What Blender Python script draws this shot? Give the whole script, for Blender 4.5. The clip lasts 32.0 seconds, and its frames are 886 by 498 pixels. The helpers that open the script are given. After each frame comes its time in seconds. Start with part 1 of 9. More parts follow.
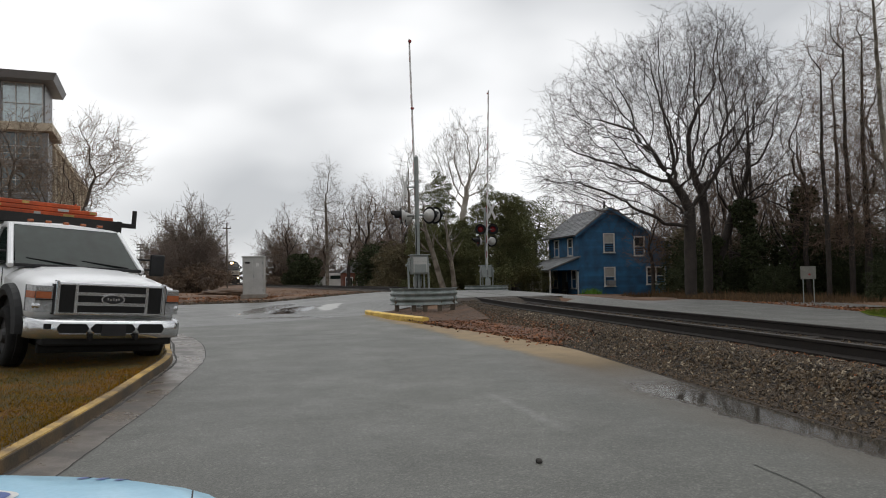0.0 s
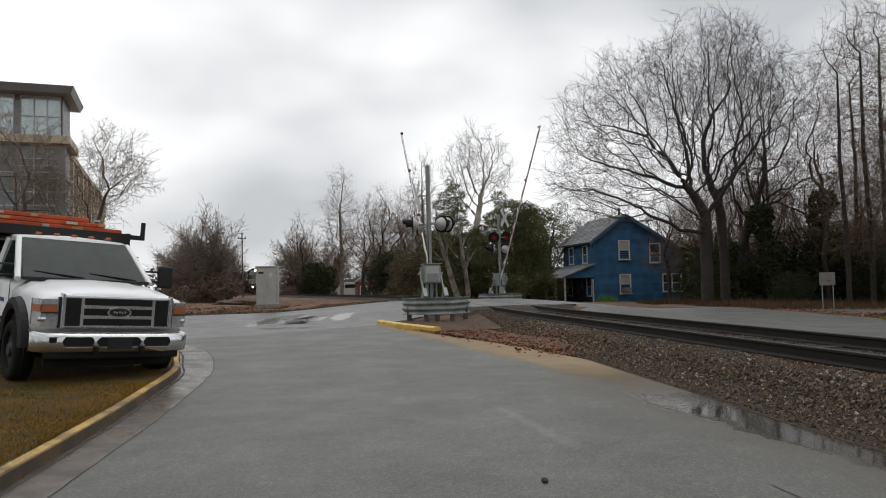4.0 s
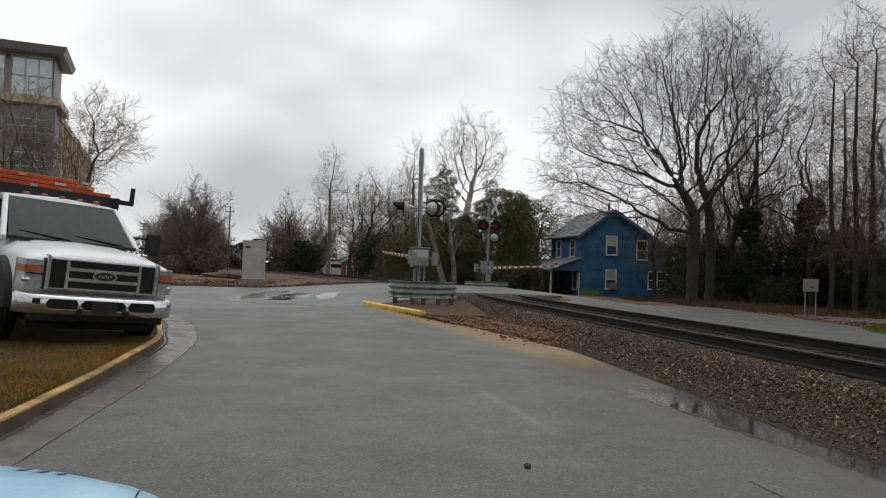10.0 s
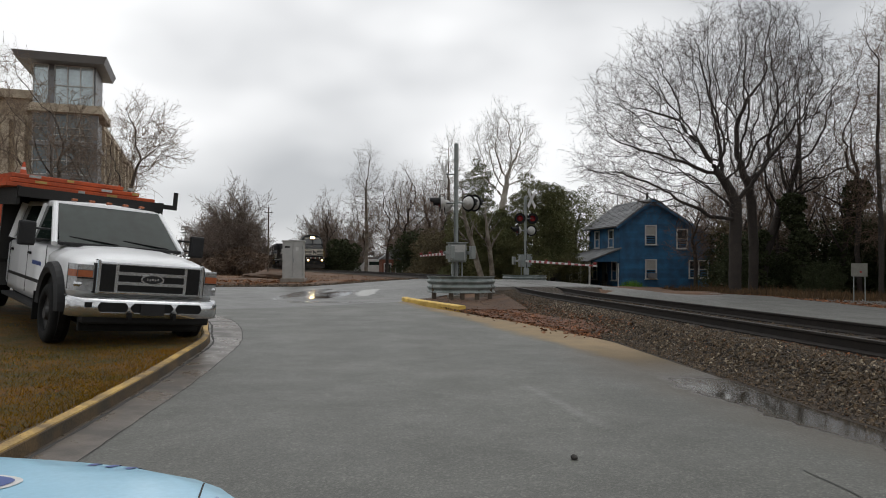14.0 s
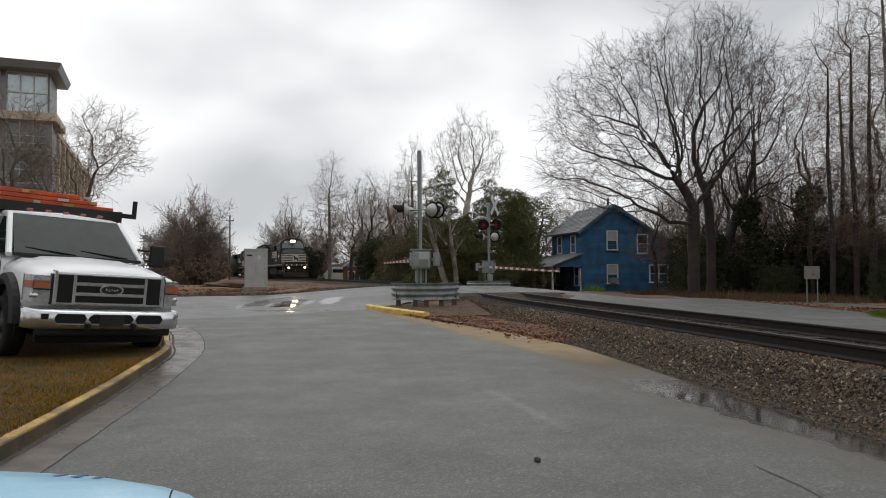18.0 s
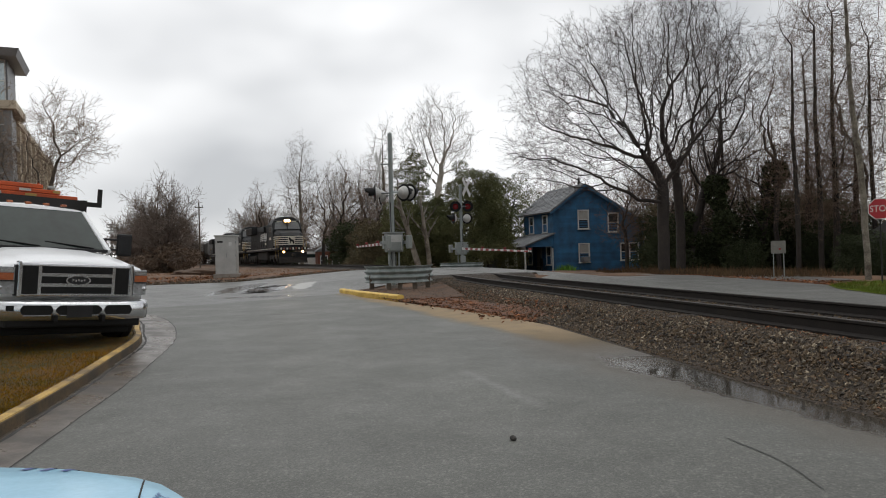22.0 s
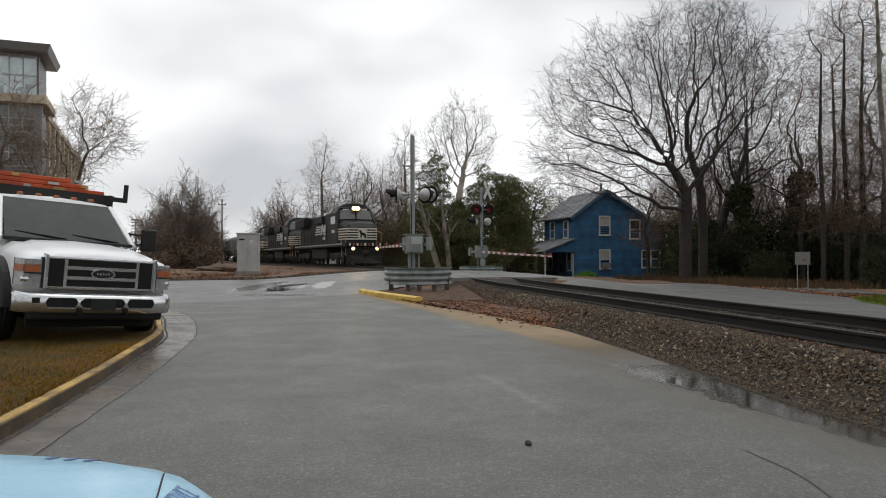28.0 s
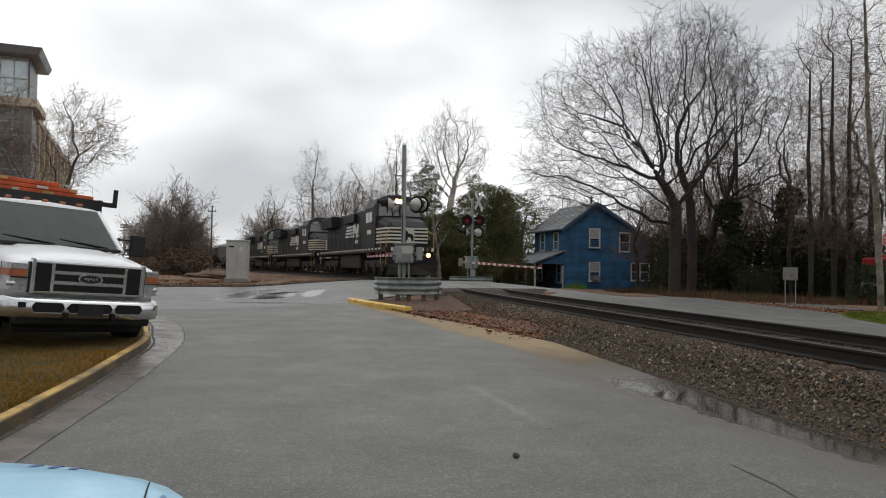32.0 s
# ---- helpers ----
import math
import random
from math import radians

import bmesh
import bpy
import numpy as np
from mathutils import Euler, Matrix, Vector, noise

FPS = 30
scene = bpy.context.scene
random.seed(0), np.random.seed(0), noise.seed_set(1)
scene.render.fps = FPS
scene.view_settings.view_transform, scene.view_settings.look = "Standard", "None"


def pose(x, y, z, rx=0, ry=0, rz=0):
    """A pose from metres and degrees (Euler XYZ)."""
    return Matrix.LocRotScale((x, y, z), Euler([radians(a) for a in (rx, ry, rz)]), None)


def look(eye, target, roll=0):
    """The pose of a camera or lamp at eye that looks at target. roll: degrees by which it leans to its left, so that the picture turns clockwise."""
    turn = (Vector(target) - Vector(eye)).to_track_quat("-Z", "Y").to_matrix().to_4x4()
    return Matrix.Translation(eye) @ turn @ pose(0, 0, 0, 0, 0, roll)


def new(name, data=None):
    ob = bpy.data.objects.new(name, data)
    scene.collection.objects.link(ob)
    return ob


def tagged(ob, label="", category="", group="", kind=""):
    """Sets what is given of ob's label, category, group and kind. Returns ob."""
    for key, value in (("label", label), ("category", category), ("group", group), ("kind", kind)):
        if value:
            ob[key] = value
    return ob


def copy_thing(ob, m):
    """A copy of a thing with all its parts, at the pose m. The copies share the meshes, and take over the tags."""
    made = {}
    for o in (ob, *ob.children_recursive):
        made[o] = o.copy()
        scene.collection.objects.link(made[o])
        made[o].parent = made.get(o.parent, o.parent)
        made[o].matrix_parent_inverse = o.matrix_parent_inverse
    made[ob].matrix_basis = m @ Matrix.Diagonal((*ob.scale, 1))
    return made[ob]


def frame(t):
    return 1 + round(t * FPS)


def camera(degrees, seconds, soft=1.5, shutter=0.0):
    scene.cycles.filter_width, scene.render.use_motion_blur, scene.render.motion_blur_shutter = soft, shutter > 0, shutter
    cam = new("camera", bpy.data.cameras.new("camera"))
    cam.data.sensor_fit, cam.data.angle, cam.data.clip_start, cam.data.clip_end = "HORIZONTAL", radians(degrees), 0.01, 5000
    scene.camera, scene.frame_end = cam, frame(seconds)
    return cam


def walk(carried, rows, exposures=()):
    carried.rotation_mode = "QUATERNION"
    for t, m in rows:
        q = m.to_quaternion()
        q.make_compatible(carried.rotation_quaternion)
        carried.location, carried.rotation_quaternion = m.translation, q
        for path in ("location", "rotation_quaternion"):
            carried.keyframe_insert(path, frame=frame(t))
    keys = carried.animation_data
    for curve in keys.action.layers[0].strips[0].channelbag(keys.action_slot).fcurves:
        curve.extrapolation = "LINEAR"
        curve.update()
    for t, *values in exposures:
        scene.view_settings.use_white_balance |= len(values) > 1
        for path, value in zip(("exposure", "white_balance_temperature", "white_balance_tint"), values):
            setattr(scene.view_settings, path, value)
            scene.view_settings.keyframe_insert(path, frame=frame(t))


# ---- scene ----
EXPOSURES = [(0.0, 0.0), (1.0, -0.1), (3.0, -0.08), (4.0, 0.0), (7.0, -0.2), (8.0, -0.18), (9.0, -0.1), (13.0, -0.1), (16.0, 0.0), (22.0, 0.0), (24.0, 0.03), (32.0, 0.05)]
cam = camera(63.4, 32.0, soft=1.0)
# seconds, place, then yaw, pitch and roll of the hand-held camera
PATH = [
    (0.0, -0.031, -0.093, 1.305, -0.38, 2.23, -1.15),
    (0.5, 0.053, 0.058, 1.319, 5.91, 3.37, 1.33),
    (1.0, 0.175, 0.043, 1.317, 11.05, 1.33, 1.88),
    (1.5, 0.235, 0.055, 1.337, 7.68, 2.84, 1.64),
    (2.0, 0.224, 0.057, 1.329, 7.68, 2.32, 1.11),
    (2.5, 0.233, 0.037, 1.323, 9.73, 1.65, 0.29),
    (3.0, 0.238, 0.052, 1.311, 8.87, -0.15, 0.12),
    (3.5, 0.222, 0.054, 1.31, 9.33, 1.26, 0.67),
    (4.0, 0.068, 0.055, 1.336, 0.81, 2.9, -1.54),
    (4.5, -0.006, 0.015, 1.306, -3.47, 3.22, 0.6),
    (6.5, -0.01, 0.02, 1.313, -2.3, 3.37, -0.39),
    (7.0, -0.02, 0.042, 1.314, -1.87, 4.12, 1.57),
    (7.5, -0.023, 0.039, 1.317, -2.74, 2.74, 3.41),
    (8.0, -0.011, 0.034, 1.315, -1.97, 2.89, 1.57),
    (8.5, -0.018, 0.061, 1.308, 0.09, 2.03, 1.12),
    (9.0, 0.01, 0.055, 1.301, -0.63, 2.27, 1.77),
    (9.5, 0.016, 0.073, 1.302, -1.11, 1.74, 2.0),
    (10.0, 0.012, 0.088, 1.302, -0.19, 1.77, 1.75),
    (10.5, 0.007, 0.115, 1.298, 2.47, 2.1, 1.59),
    (11.0, 0.004, 0.106, 1.304, 1.28, 2.14, 1.91),
    (11.5, -0.004, 0.114, 1.317, 3.2, 3.24, 1.03),
    (12.0, 0.026, 0.136, 1.309, 1.26, 2.51, -0.35),
    (12.5, 0.043, 0.131, 1.292, -5.67, 1.44, -0.1),
    (13.0, -0.004, 0.143, 1.299, 0.25, 1.08, 0.28),
    (13.5, -0.013, 0.105, 1.298, 2.87, 1.45, 0.32),
    (15.5, -0.018, -0.004, 1.308, 1.74, 0.6, -0.34),
    (16.0, -0.006, -0.014, 1.321, 1.17, 2.23, -0.17),
    (16.5, -0.02, -0.029, 1.308, -0.61, 2.34, -0.55),
    (17.0, -0.003, -0.011, 1.309, 0.08, 2.44, -0.77),
    (17.5, -0.012, -0.008, 1.31, 0.12, 2.64, -0.61),
    (18.0, -0.008, -0.004, 1.3, -0.14, 1.85, -0.39),
    (18.5, -0.002, 0.029, 1.309, -0.68, 1.02, 0.01),
    (19.0, -0.003, -0.012, 1.308, -1.19, 1.18, 0.14),
    (19.5, -0.01, -0.009, 1.301, -1.28, 0.75, 0.19),
    (20.0, 0.004, -0.01, 1.302, -1.89, 1.12, -0.12),
    (20.5, 0.012, -0.016, 1.301, -5.29, 1.73, -0.85),
    (21.0, -0.0, -0.006, 1.295, -5.7, 0.89, -1.49),
    (21.5, -0.021, 0.007, 1.299, -5.03, 0.35, -1.33),
    (22.0, -0.004, 0.01, 1.297, -2.29, 0.4, -1.64),
    (22.5, -0.005, 0.008, 1.296, -0.34, 0.72, -0.5),
    (23.0, -0.0, -0.0, 1.3, 0.0, 0.7, 0.0),
    (23.5, -0.004, -0.01, 1.3, -0.71, 1.13, 0.05),
    (24.0, -0.012, -0.013, 1.304, -0.66, 1.46, 0.21),
    (24.5, -0.009, -0.009, 1.303, -0.78, 1.38, -0.12),
    (25.0, -0.005, -0.007, 1.301, -0.28, 0.96, -0.28),
    (25.5, -0.005, -0.005, 1.299, -0.17, 0.7, -0.4),
    (27.5, -0.007, -0.007, 1.306, -0.62, 0.7, -0.02),
    (28.0, -0.003, -0.011, 1.301, -0.7, 0.63, -0.23),
    (28.5, -0.006, -0.011, 1.302, -1.39, 0.62, 0.05),
    (29.0, -0.01, -0.014, 1.307, -1.09, 0.82, 0.16),
    (29.5, -0.009, -0.015, 1.304, -1.26, 0.98, 0.11),
    (30.0, -0.011, -0.008, 1.307, -1.24, 1.12, 0.28),
    (30.5, -0.003, -0.011, 1.306, -1.46, 1.25, 0.33),
    (31.0, -0.006, -0.014, 1.307, -1.65, 1.54, 0.41),
    (31.5, -0.005, -0.015, 1.306, -1.55, 1.3, 0.43),
    (32.0, -0.007, -0.01, 1.304, -1.48, 1.44, 0.63),
]


def held(x, y, z, yaw, pitch, roll):
    """The camera's pose from its place, yaw to the left, pitch up and roll."""
    turn = Euler((0, 0, radians(yaw))).to_matrix() @ Euler((radians(90 + pitch), 0, 0)).to_matrix() @ Euler((0, 0, radians(roll))).to_matrix()
    return Matrix.Translation((x, y, z)) @ turn.to_4x4()


walk(cam, [(r[0], held(*r[1:])) for r in PATH], exposures=EXPOSURES)


# ---- world, sky and light ----
world = bpy.data.worlds.new("overcast_sky")
scene.world = world
world.use_nodes = True
wn, wl = world.node_tree.nodes, world.node_tree.links
wn.clear()
w_out = wn.new("ShaderNodeOutputWorld")
w_bg = wn.new("ShaderNodeBackground")
w_bg.inputs["Strength"].default_value = 1.0
w_sky = wn.new("ShaderNodeTexSky")
w_sky.sky_type, w_sky.sun_disc = "NISHITA", False
w_sky.sun_elevation, w_sky.sun_rotation = radians(73), radians(23)
w_dim = wn.new("ShaderNodeMix")
w_dim.data_type, w_dim.blend_type = "RGBA", "MULTIPLY"
w_dim.inputs[0].default_value = 1.0
w_dim.inputs[7].default_value = (0.07, 0.07, 0.07, 1)
w_tc = wn.new("ShaderNodeTexCoord")
w_map = wn.new("ShaderNodeMapping")
w_map.inputs["Scale"].default_value = (1.0, 1.0, 1.9)
w_map.inputs["Location"].default_value = (0.35, 0.1, 0.0)
w_noise = wn.new("ShaderNodeTexNoise")
w_noise.inputs["Scale"].default_value = 1.9
w_noise.inputs["Detail"].default_value = 3.5
w_noise.inputs["Roughness"].default_value = 0.48
w_ramp = wn.new("ShaderNodeValToRGB")
w_ramp.color_ramp.elements[0].position, w_ramp.color_ramp.elements[0].color = 0.36, (0.60, 0.615, 0.635, 1)
w_ramp.color_ramp.elements[1].position, w_ramp.color_ramp.elements[1].color = 0.58, (1.12, 1.125, 1.13, 1)
w_mix = wn.new("ShaderNodeMix")
w_mix.data_type = "RGBA"
w_mix.inputs[0].default_value = 0.93
wl.new(w_tc.outputs["Generated"], w_map.inputs["Vector"])
wl.new(w_map.outputs["Vector"], w_noise.inputs["Vector"])
wl.new(w_noise.outputs["Fac"], w_ramp.inputs["Fac"])
wl.new(w_sky.outputs["Color"], w_dim.inputs[6])
wl.new(w_dim.outputs[2], w_mix.inputs[6])
wl.new(w_ramp.outputs["Color"], w_mix.inputs[7])
# the cloud is brightest overhead and towards the hidden sun, duller behind
w_sep = wn.new("ShaderNodeSeparateXYZ")
wl.new(w_tc.outputs["Generated"], w_sep.inputs[0])


def sky_span(axis, a, b, c, d):
    r = wn.new("ShaderNodeMapRange")
    r.interpolation_type = "SMOOTHSTEP"
    for k, x in zip(("From Min", "From Max", "To Min", "To Max"), (a, b, c, d)):
        r.inputs[k].default_value = x
    wl.new(w_sep.outputs[axis], r.inputs["Value"])
    return r.outputs["Result"]


w_dir = wn.new("ShaderNodeMath")
w_dir.operation = "MULTIPLY"
wl.new(sky_span("Y", -0.6, 0.5, 0.64, 1.0), w_dir.inputs[0])
wl.new(sky_span("Z", 0.36, 1.0, 1.0, 1.4), w_dir.inputs[1])
w_all = wn.new("ShaderNodeMix")
w_all.data_type, w_all.blend_type = "RGBA", "MULTIPLY"
w_all.inputs[0].default_value = 1.0
wl.new(w_mix.outputs[2], w_all.inputs[6])
wl.new(w_dir.outputs[0], w_all.inputs[7])
wl.new(w_all.outputs[2], w_bg.inputs["Color"])
wl.new(w_bg.outputs["Background"], w_out.inputs["Surface"])

sun = new("sun", bpy.data.lights.new("sun", "SUN"))
sun.data.energy, sun.data.angle, sun.data.color = 0.5, radians(50), (1.0, 0.97, 0.93)
sun.matrix_world = look((0, 0, 50), (-6, -14, 0))


# ---- materials ----
def mat(name, col, rough=0.7, metal=0.0, var=0.25, scale=3.0, fine=60.0, bump=0.15, col2=None, wet=0.0, glow=0.0, glow_col=None, rand=0.0, dist=0.02, spec=0.5):
    """A surface with broad stains, fine grain, relief and, where given, damp patches."""
    m = bpy.data.materials.new(name)
    m.use_nodes = True
    n, l = m.node_tree.nodes, m.node_tree.links
    b = n["Principled BSDF"]
    b.inputs["Roughness"].default_value, b.inputs["Metallic"].default_value = rough, metal
    b.inputs["Specular IOR Level"].default_value = spec
    tc = n.new("ShaderNodeTexCoord")
    big, small = n.new("ShaderNodeTexNoise"), n.new("ShaderNodeTexNoise")
    big.inputs["Scale"].default_value, big.inputs["Detail"].default_value = scale, 6.0
    small.inputs["Scale"].default_value, small.inputs["Detail"].default_value = fine, 3.0
    for t in (big, small):
        l.new(tc.outputs["Object"], t.inputs["Vector"])
    c2 = col2 or tuple(c * (1 - var) for c in col)
    mix = n.new("ShaderNodeMix")
    mix.data_type = "RGBA"
    mix.inputs[6].default_value, mix.inputs[7].default_value = (*c2, 1), (*col, 1)
    step = n.new("ShaderNodeMapRange")
    step.inputs["From Min"].default_value, step.inputs["From Max"].default_value = 0.36, 0.64
    l.new(big.outputs["Fac"], step.inputs["Value"])
    l.new(step.outputs["Result"], mix.inputs[0])
    grain = n.new("ShaderNodeMix")
    grain.data_type, grain.blend_type = "RGBA", "MULTIPLY"
    grain.inputs[0].default_value = 1.0
    gr = n.new("ShaderNodeMapRange")
    gr.inputs["From Min"].default_value, gr.inputs["From Max"].default_value = 0.3, 0.7
    gr.inputs["To Min"].default_value, gr.inputs["To Max"].default_value = 1 - var * 0.8, 1 + var * 0.5
    l.new(small.outputs["Fac"], gr.inputs["Value"])
    l.new(mix.outputs[2], grain.inputs[6])
    l.new(gr.outputs["Result"], grain.inputs[7])
    last = grain.outputs[2]
    if rand:
        info = n.new("ShaderNodeObjectInfo")
        geo = n.new("ShaderNodeNewGeometry")
        add = n.new("ShaderNodeMath")
        add.operation = "ADD"
        l.new(info.outputs["Random"], add.inputs[0])
        l.new(geo.outputs["Random Per Island"], add.inputs[1])
        fr = n.new("ShaderNodeMath")
        fr.operation = "FRACT"
        l.new(add.outputs[0], fr.inputs[0])
        rr = n.new("ShaderNodeMapRange")
        rr.inputs["To Min"].default_value, rr.inputs["To Max"].default_value = 1 - rand, 1 + rand
        l.new(fr.outputs[0], rr.inputs["Value"])
        mul = n.new("ShaderNodeMix")
        mul.data_type, mul.blend_type = "RGBA", "MULTIPLY"
        mul.inputs[0].default_value = 1.0
        l.new(last, mul.inputs[6])
        l.new(rr.outputs["Result"], mul.inputs[7])
        last = mul.outputs[2]
    l.new(last, b.inputs["Base Color"])
    if wet:
        damp = n.new("ShaderNodeMapRange")
        damp.inputs["From Min"].default_value, damp.inputs["From Max"].default_value = 0.4, 0.62
        damp.inputs["To Min"].default_value, damp.inputs["To Max"].default_value = rough, rough - wet
        l.new(big.outputs["Fac"], damp.inputs["Value"])
        l.new(damp.outputs["Result"], b.inputs["Roughness"])
    if bump:
        bp = n.new("ShaderNodeBump")
        bp.inputs["Strength"].default_value, bp.inputs["Distance"].default_value = bump, dist
        l.new(small.outputs["Fac"], bp.inputs["Height"])
        l.new(bp.outputs["Normal"], b.inputs["Normal"])
    if glow:
        b.inputs["Emission Color"].default_value = (*(glow_col or col), 1)
        b.inputs["Emission Strength"].default_value = glow
    return m


def glass(name, tint=(0.8, 0.9, 0.92), rough=0.03, alpha=0.35):
    m = bpy.data.materials.new(name)
    m.use_nodes = True
    b = m.node_tree.nodes["Principled BSDF"]
    b.inputs["Base Color"].default_value = (*tint, 1)
    b.inputs["Roughness"].default_value = rough
    b.inputs["Transmission Weight"].default_value = alpha
    b.inputs["IOR"].default_value = 1.45
    return m




def asphalt(name, light, rough, street=False, crossing=False):
    """Old wet asphalt: broad stains, patches, aggregate and a dull sheen."""
    m = bpy.data.materials.new(name)
    m.use_nodes = True
    n, l = m.node_tree.nodes, m.node_tree.links
    b = n["Principled BSDF"]
    tc = n.new("ShaderNodeTexCoord")

    def tex(scale, detail, rgh=0.55):
        t = n.new("ShaderNodeTexNoise")
        t.inputs["Scale"].default_value, t.inputs["Detail"].default_value, t.inputs["Roughness"].default_value = scale, detail, rgh
        l.new(tc.outputs["Object"], t.inputs["Vector"])
        return t.outputs["Fac"]

    def span(v, a, b2, c, d):
        r = n.new("ShaderNodeMapRange")
        for k, x in zip(("From Min", "From Max", "To Min", "To Max"), (a, b2, c, d)):
            r.inputs[k].default_value = x
        l.new(v, r.inputs["Value"])
        return r.outputs["Result"]

    def mul(x, y):
        q = n.new("ShaderNodeMath")
        q.operation = "MULTIPLY"
        l.new(x, q.inputs[0])
        l.new(y, q.inputs[1])
        return q.outputs[0]

    broad, patch, mid, fine = tex(0.22, 4), tex(1.1, 6, 0.65), tex(7.0, 4), tex(85.0, 3)
    vor = n.new("ShaderNodeTexVoronoi")
    vor.inputs["Scale"].default_value = 62.0
    l.new(tc.outputs["Object"], vor.inputs["Vector"])
    chips = span(vor.outputs["Color"], 0.55, 1.0, 1.0, 1.95)
    tone = mul(mul(span(broad, 0.35, 0.65, 0.82, 1.10), span(patch, 0.32, 0.68, 0.88, 1.09)), mul(span(mid, 0.3, 0.7, 0.9, 1.1), mul(span(fine, 0.3, 0.7, 0.62, 1.3), chips)))
    mix = n.new("ShaderNodeMix")
    mix.data_type, mix.blend_type = "RGBA", "MULTIPLY"
    mix.inputs[0].default_value = 1.0
    mix.inputs[6].default_value = (*light, 1)
    l.new(tone, mix.inputs[7])
    colour, gloss = mix.outputs[2], span(patch, 0.35, 0.65, rough + 0.04, rough - 0.05)
    bp = n.new("ShaderNodeBump")
    bp.inputs["Strength"].default_value, bp.inputs["Distance"].default_value = 0.55, 0.008
    sep = n.new("ShaderNodeSeparateXYZ")
    l.new(tc.outputs["Object"], sep.inputs[0])

    def math2(op, x, y):
        q = n.new("ShaderNodeMath")
        q.operation = op
        for k, v in enumerate((x, y)):
            if isinstance(v, (int, float)):
                q.inputs[k].default_value = v
            else:
                l.new(v, q.inputs[k])
        return q.outputs[0]

    def tint(base, mask, col):
        q = n.new("ShaderNodeMix")
        q.data_type = "RGBA"
        l.new(mask, q.inputs[0])
        l.new(base, q.inputs[6])
        q.inputs[7].default_value = (*col, 1)
        return q.outputs[2]

    if crossing:
        # a long puddle with a deep dark middle and a pale worn patch
        wob = math2("MULTIPLY", math2("SUBTRACT", tex(1.6, 5, 0.65), 0.5), 1.5)

        def spot(cx, cy, rx, ry):
            u = math2("POWER", math2("DIVIDE", math2("SUBTRACT", sep.outputs["X"], cx), rx), 2.0)
            v = math2("POWER", math2("DIVIDE", math2("SUBTRACT", sep.outputs["Y"], cy), ry), 2.0)
            return span(math2("ADD", math2("SQRT", math2("ADD", u, v), 0.0), wob), 1.12, 0.82, 0.0, 1.0)

        wet = math2("MAXIMUM", spot(-6.45, 26.8, 0.55, 3.6), spot(-4.6, 21.6, 1.4, 0.5))
        deep, worn = spot(-5.2, 25.4, 0.72, 2.1), spot(-4.08, 26.4, 0.36, 1.5)
        colour = tint(tint(tint(colour, math2("MULTIPLY", wet, 0.6), (0.035, 0.034, 0.031)), deep, (0.014, 0.014, 0.014)), math2("MULTIPLY", worn, 0.8), (0.42, 0.42, 0.40))
        wet = math2("MAXIMUM", wet, deep)
        l.new(math2("MULTIPLY", math2("SUBTRACT", 1.0, deep), 0.55), bp.inputs["Strength"])
        gloss = math2("MAXIMUM", math2("SUBTRACT", gloss, math2("MULTIPLY", wet, 0.40)), 0.04)
    if street:
        # rain water and silt lie in the low strip along the gravel; a pale scuff runs beside it
        side = math2("ADD", math2("MULTIPLY", sep.outputs["X"], 0.962), math2("MULTIPLY", sep.outputs["Y"], 0.275))
        ragged_edge = math2("ADD", side, math2("MULTIPLY", math2("SUBTRACT", tex(1.7, 5, 0.6), 0.5), 0.9))
        along_y = math2("MULTIPLY", span(sep.outputs["Y"], 11.5, 9.4, 0.0, 1.0), span(sep.outputs["Y"], 1.0, 3.5, 0.0, 1.0))
        silt = math2("MULTIPLY", span(ragged_edge, 3.6, 4.25, 0.0, 1.0), along_y)
        bank = math2("ADD", side, math2("MULTIPLY", math2("SUBTRACT", tex(1.7, 5, 0.6), 0.5), 0.55))
        pool = math2("MULTIPLY", math2("MULTIPLY", span(bank, 4.14, 4.32, 0.0, 1.0), span(sep.outputs["Y"], 8.8, 7.4, 0.0, 1.0)), span(sep.outputs["Y"], 4.2, 4.9, 0.0, 1.0))
        drift = math2("ADD", math2("ADD", side, math2("MULTIPLY", math2("SUBTRACT", tex(1.1, 5, 0.6), 0.5), 0.7)), math2("MULTIPLY", math2("MAXIMUM", math2("SUBTRACT", sep.outputs["Y"], 11.0), 0.0), 0.06))
        sand = math2("MULTIPLY", span(drift, 4.25, 4.6, 0.0, 1.0), span(sep.outputs["Y"], 8.6, 10.0, 0.0, 1.0))
        colour = tint(colour, math2("MULTIPLY", sand, math2("MULTIPLY", span(tex(2.3, 5, 0.6), 0.3, 0.6, 0.7, 1.0), 1.0)), (0.285, 0.215, 0.135))
        brown = n.new("ShaderNodeMix")
        brown.data_type = "RGBA"
        l.new(math2("MULTIPLY", silt, 0.75), brown.inputs[0])
        l.new(colour, brown.inputs[6])
        brown.inputs[7].default_value = (0.078, 0.064, 0.046, 1)
        dark = n.new("ShaderNodeMix")
        dark.data_type = "RGBA"
        l.new(math2("MULTIPLY", pool, 0.8), dark.inputs[0])
        l.new(brown.outputs[2], dark.inputs[6])
        dark.inputs[7].default_value = (0.030, 0.027, 0.023, 1)
        off_line = math2("ABSOLUTE", math2("SUBTRACT", math2("ADD", side, math2("MULTIPLY", math2("SUBTRACT", tex(3.0, 3), 0.5), 0.10)), 2.62), 0.0)
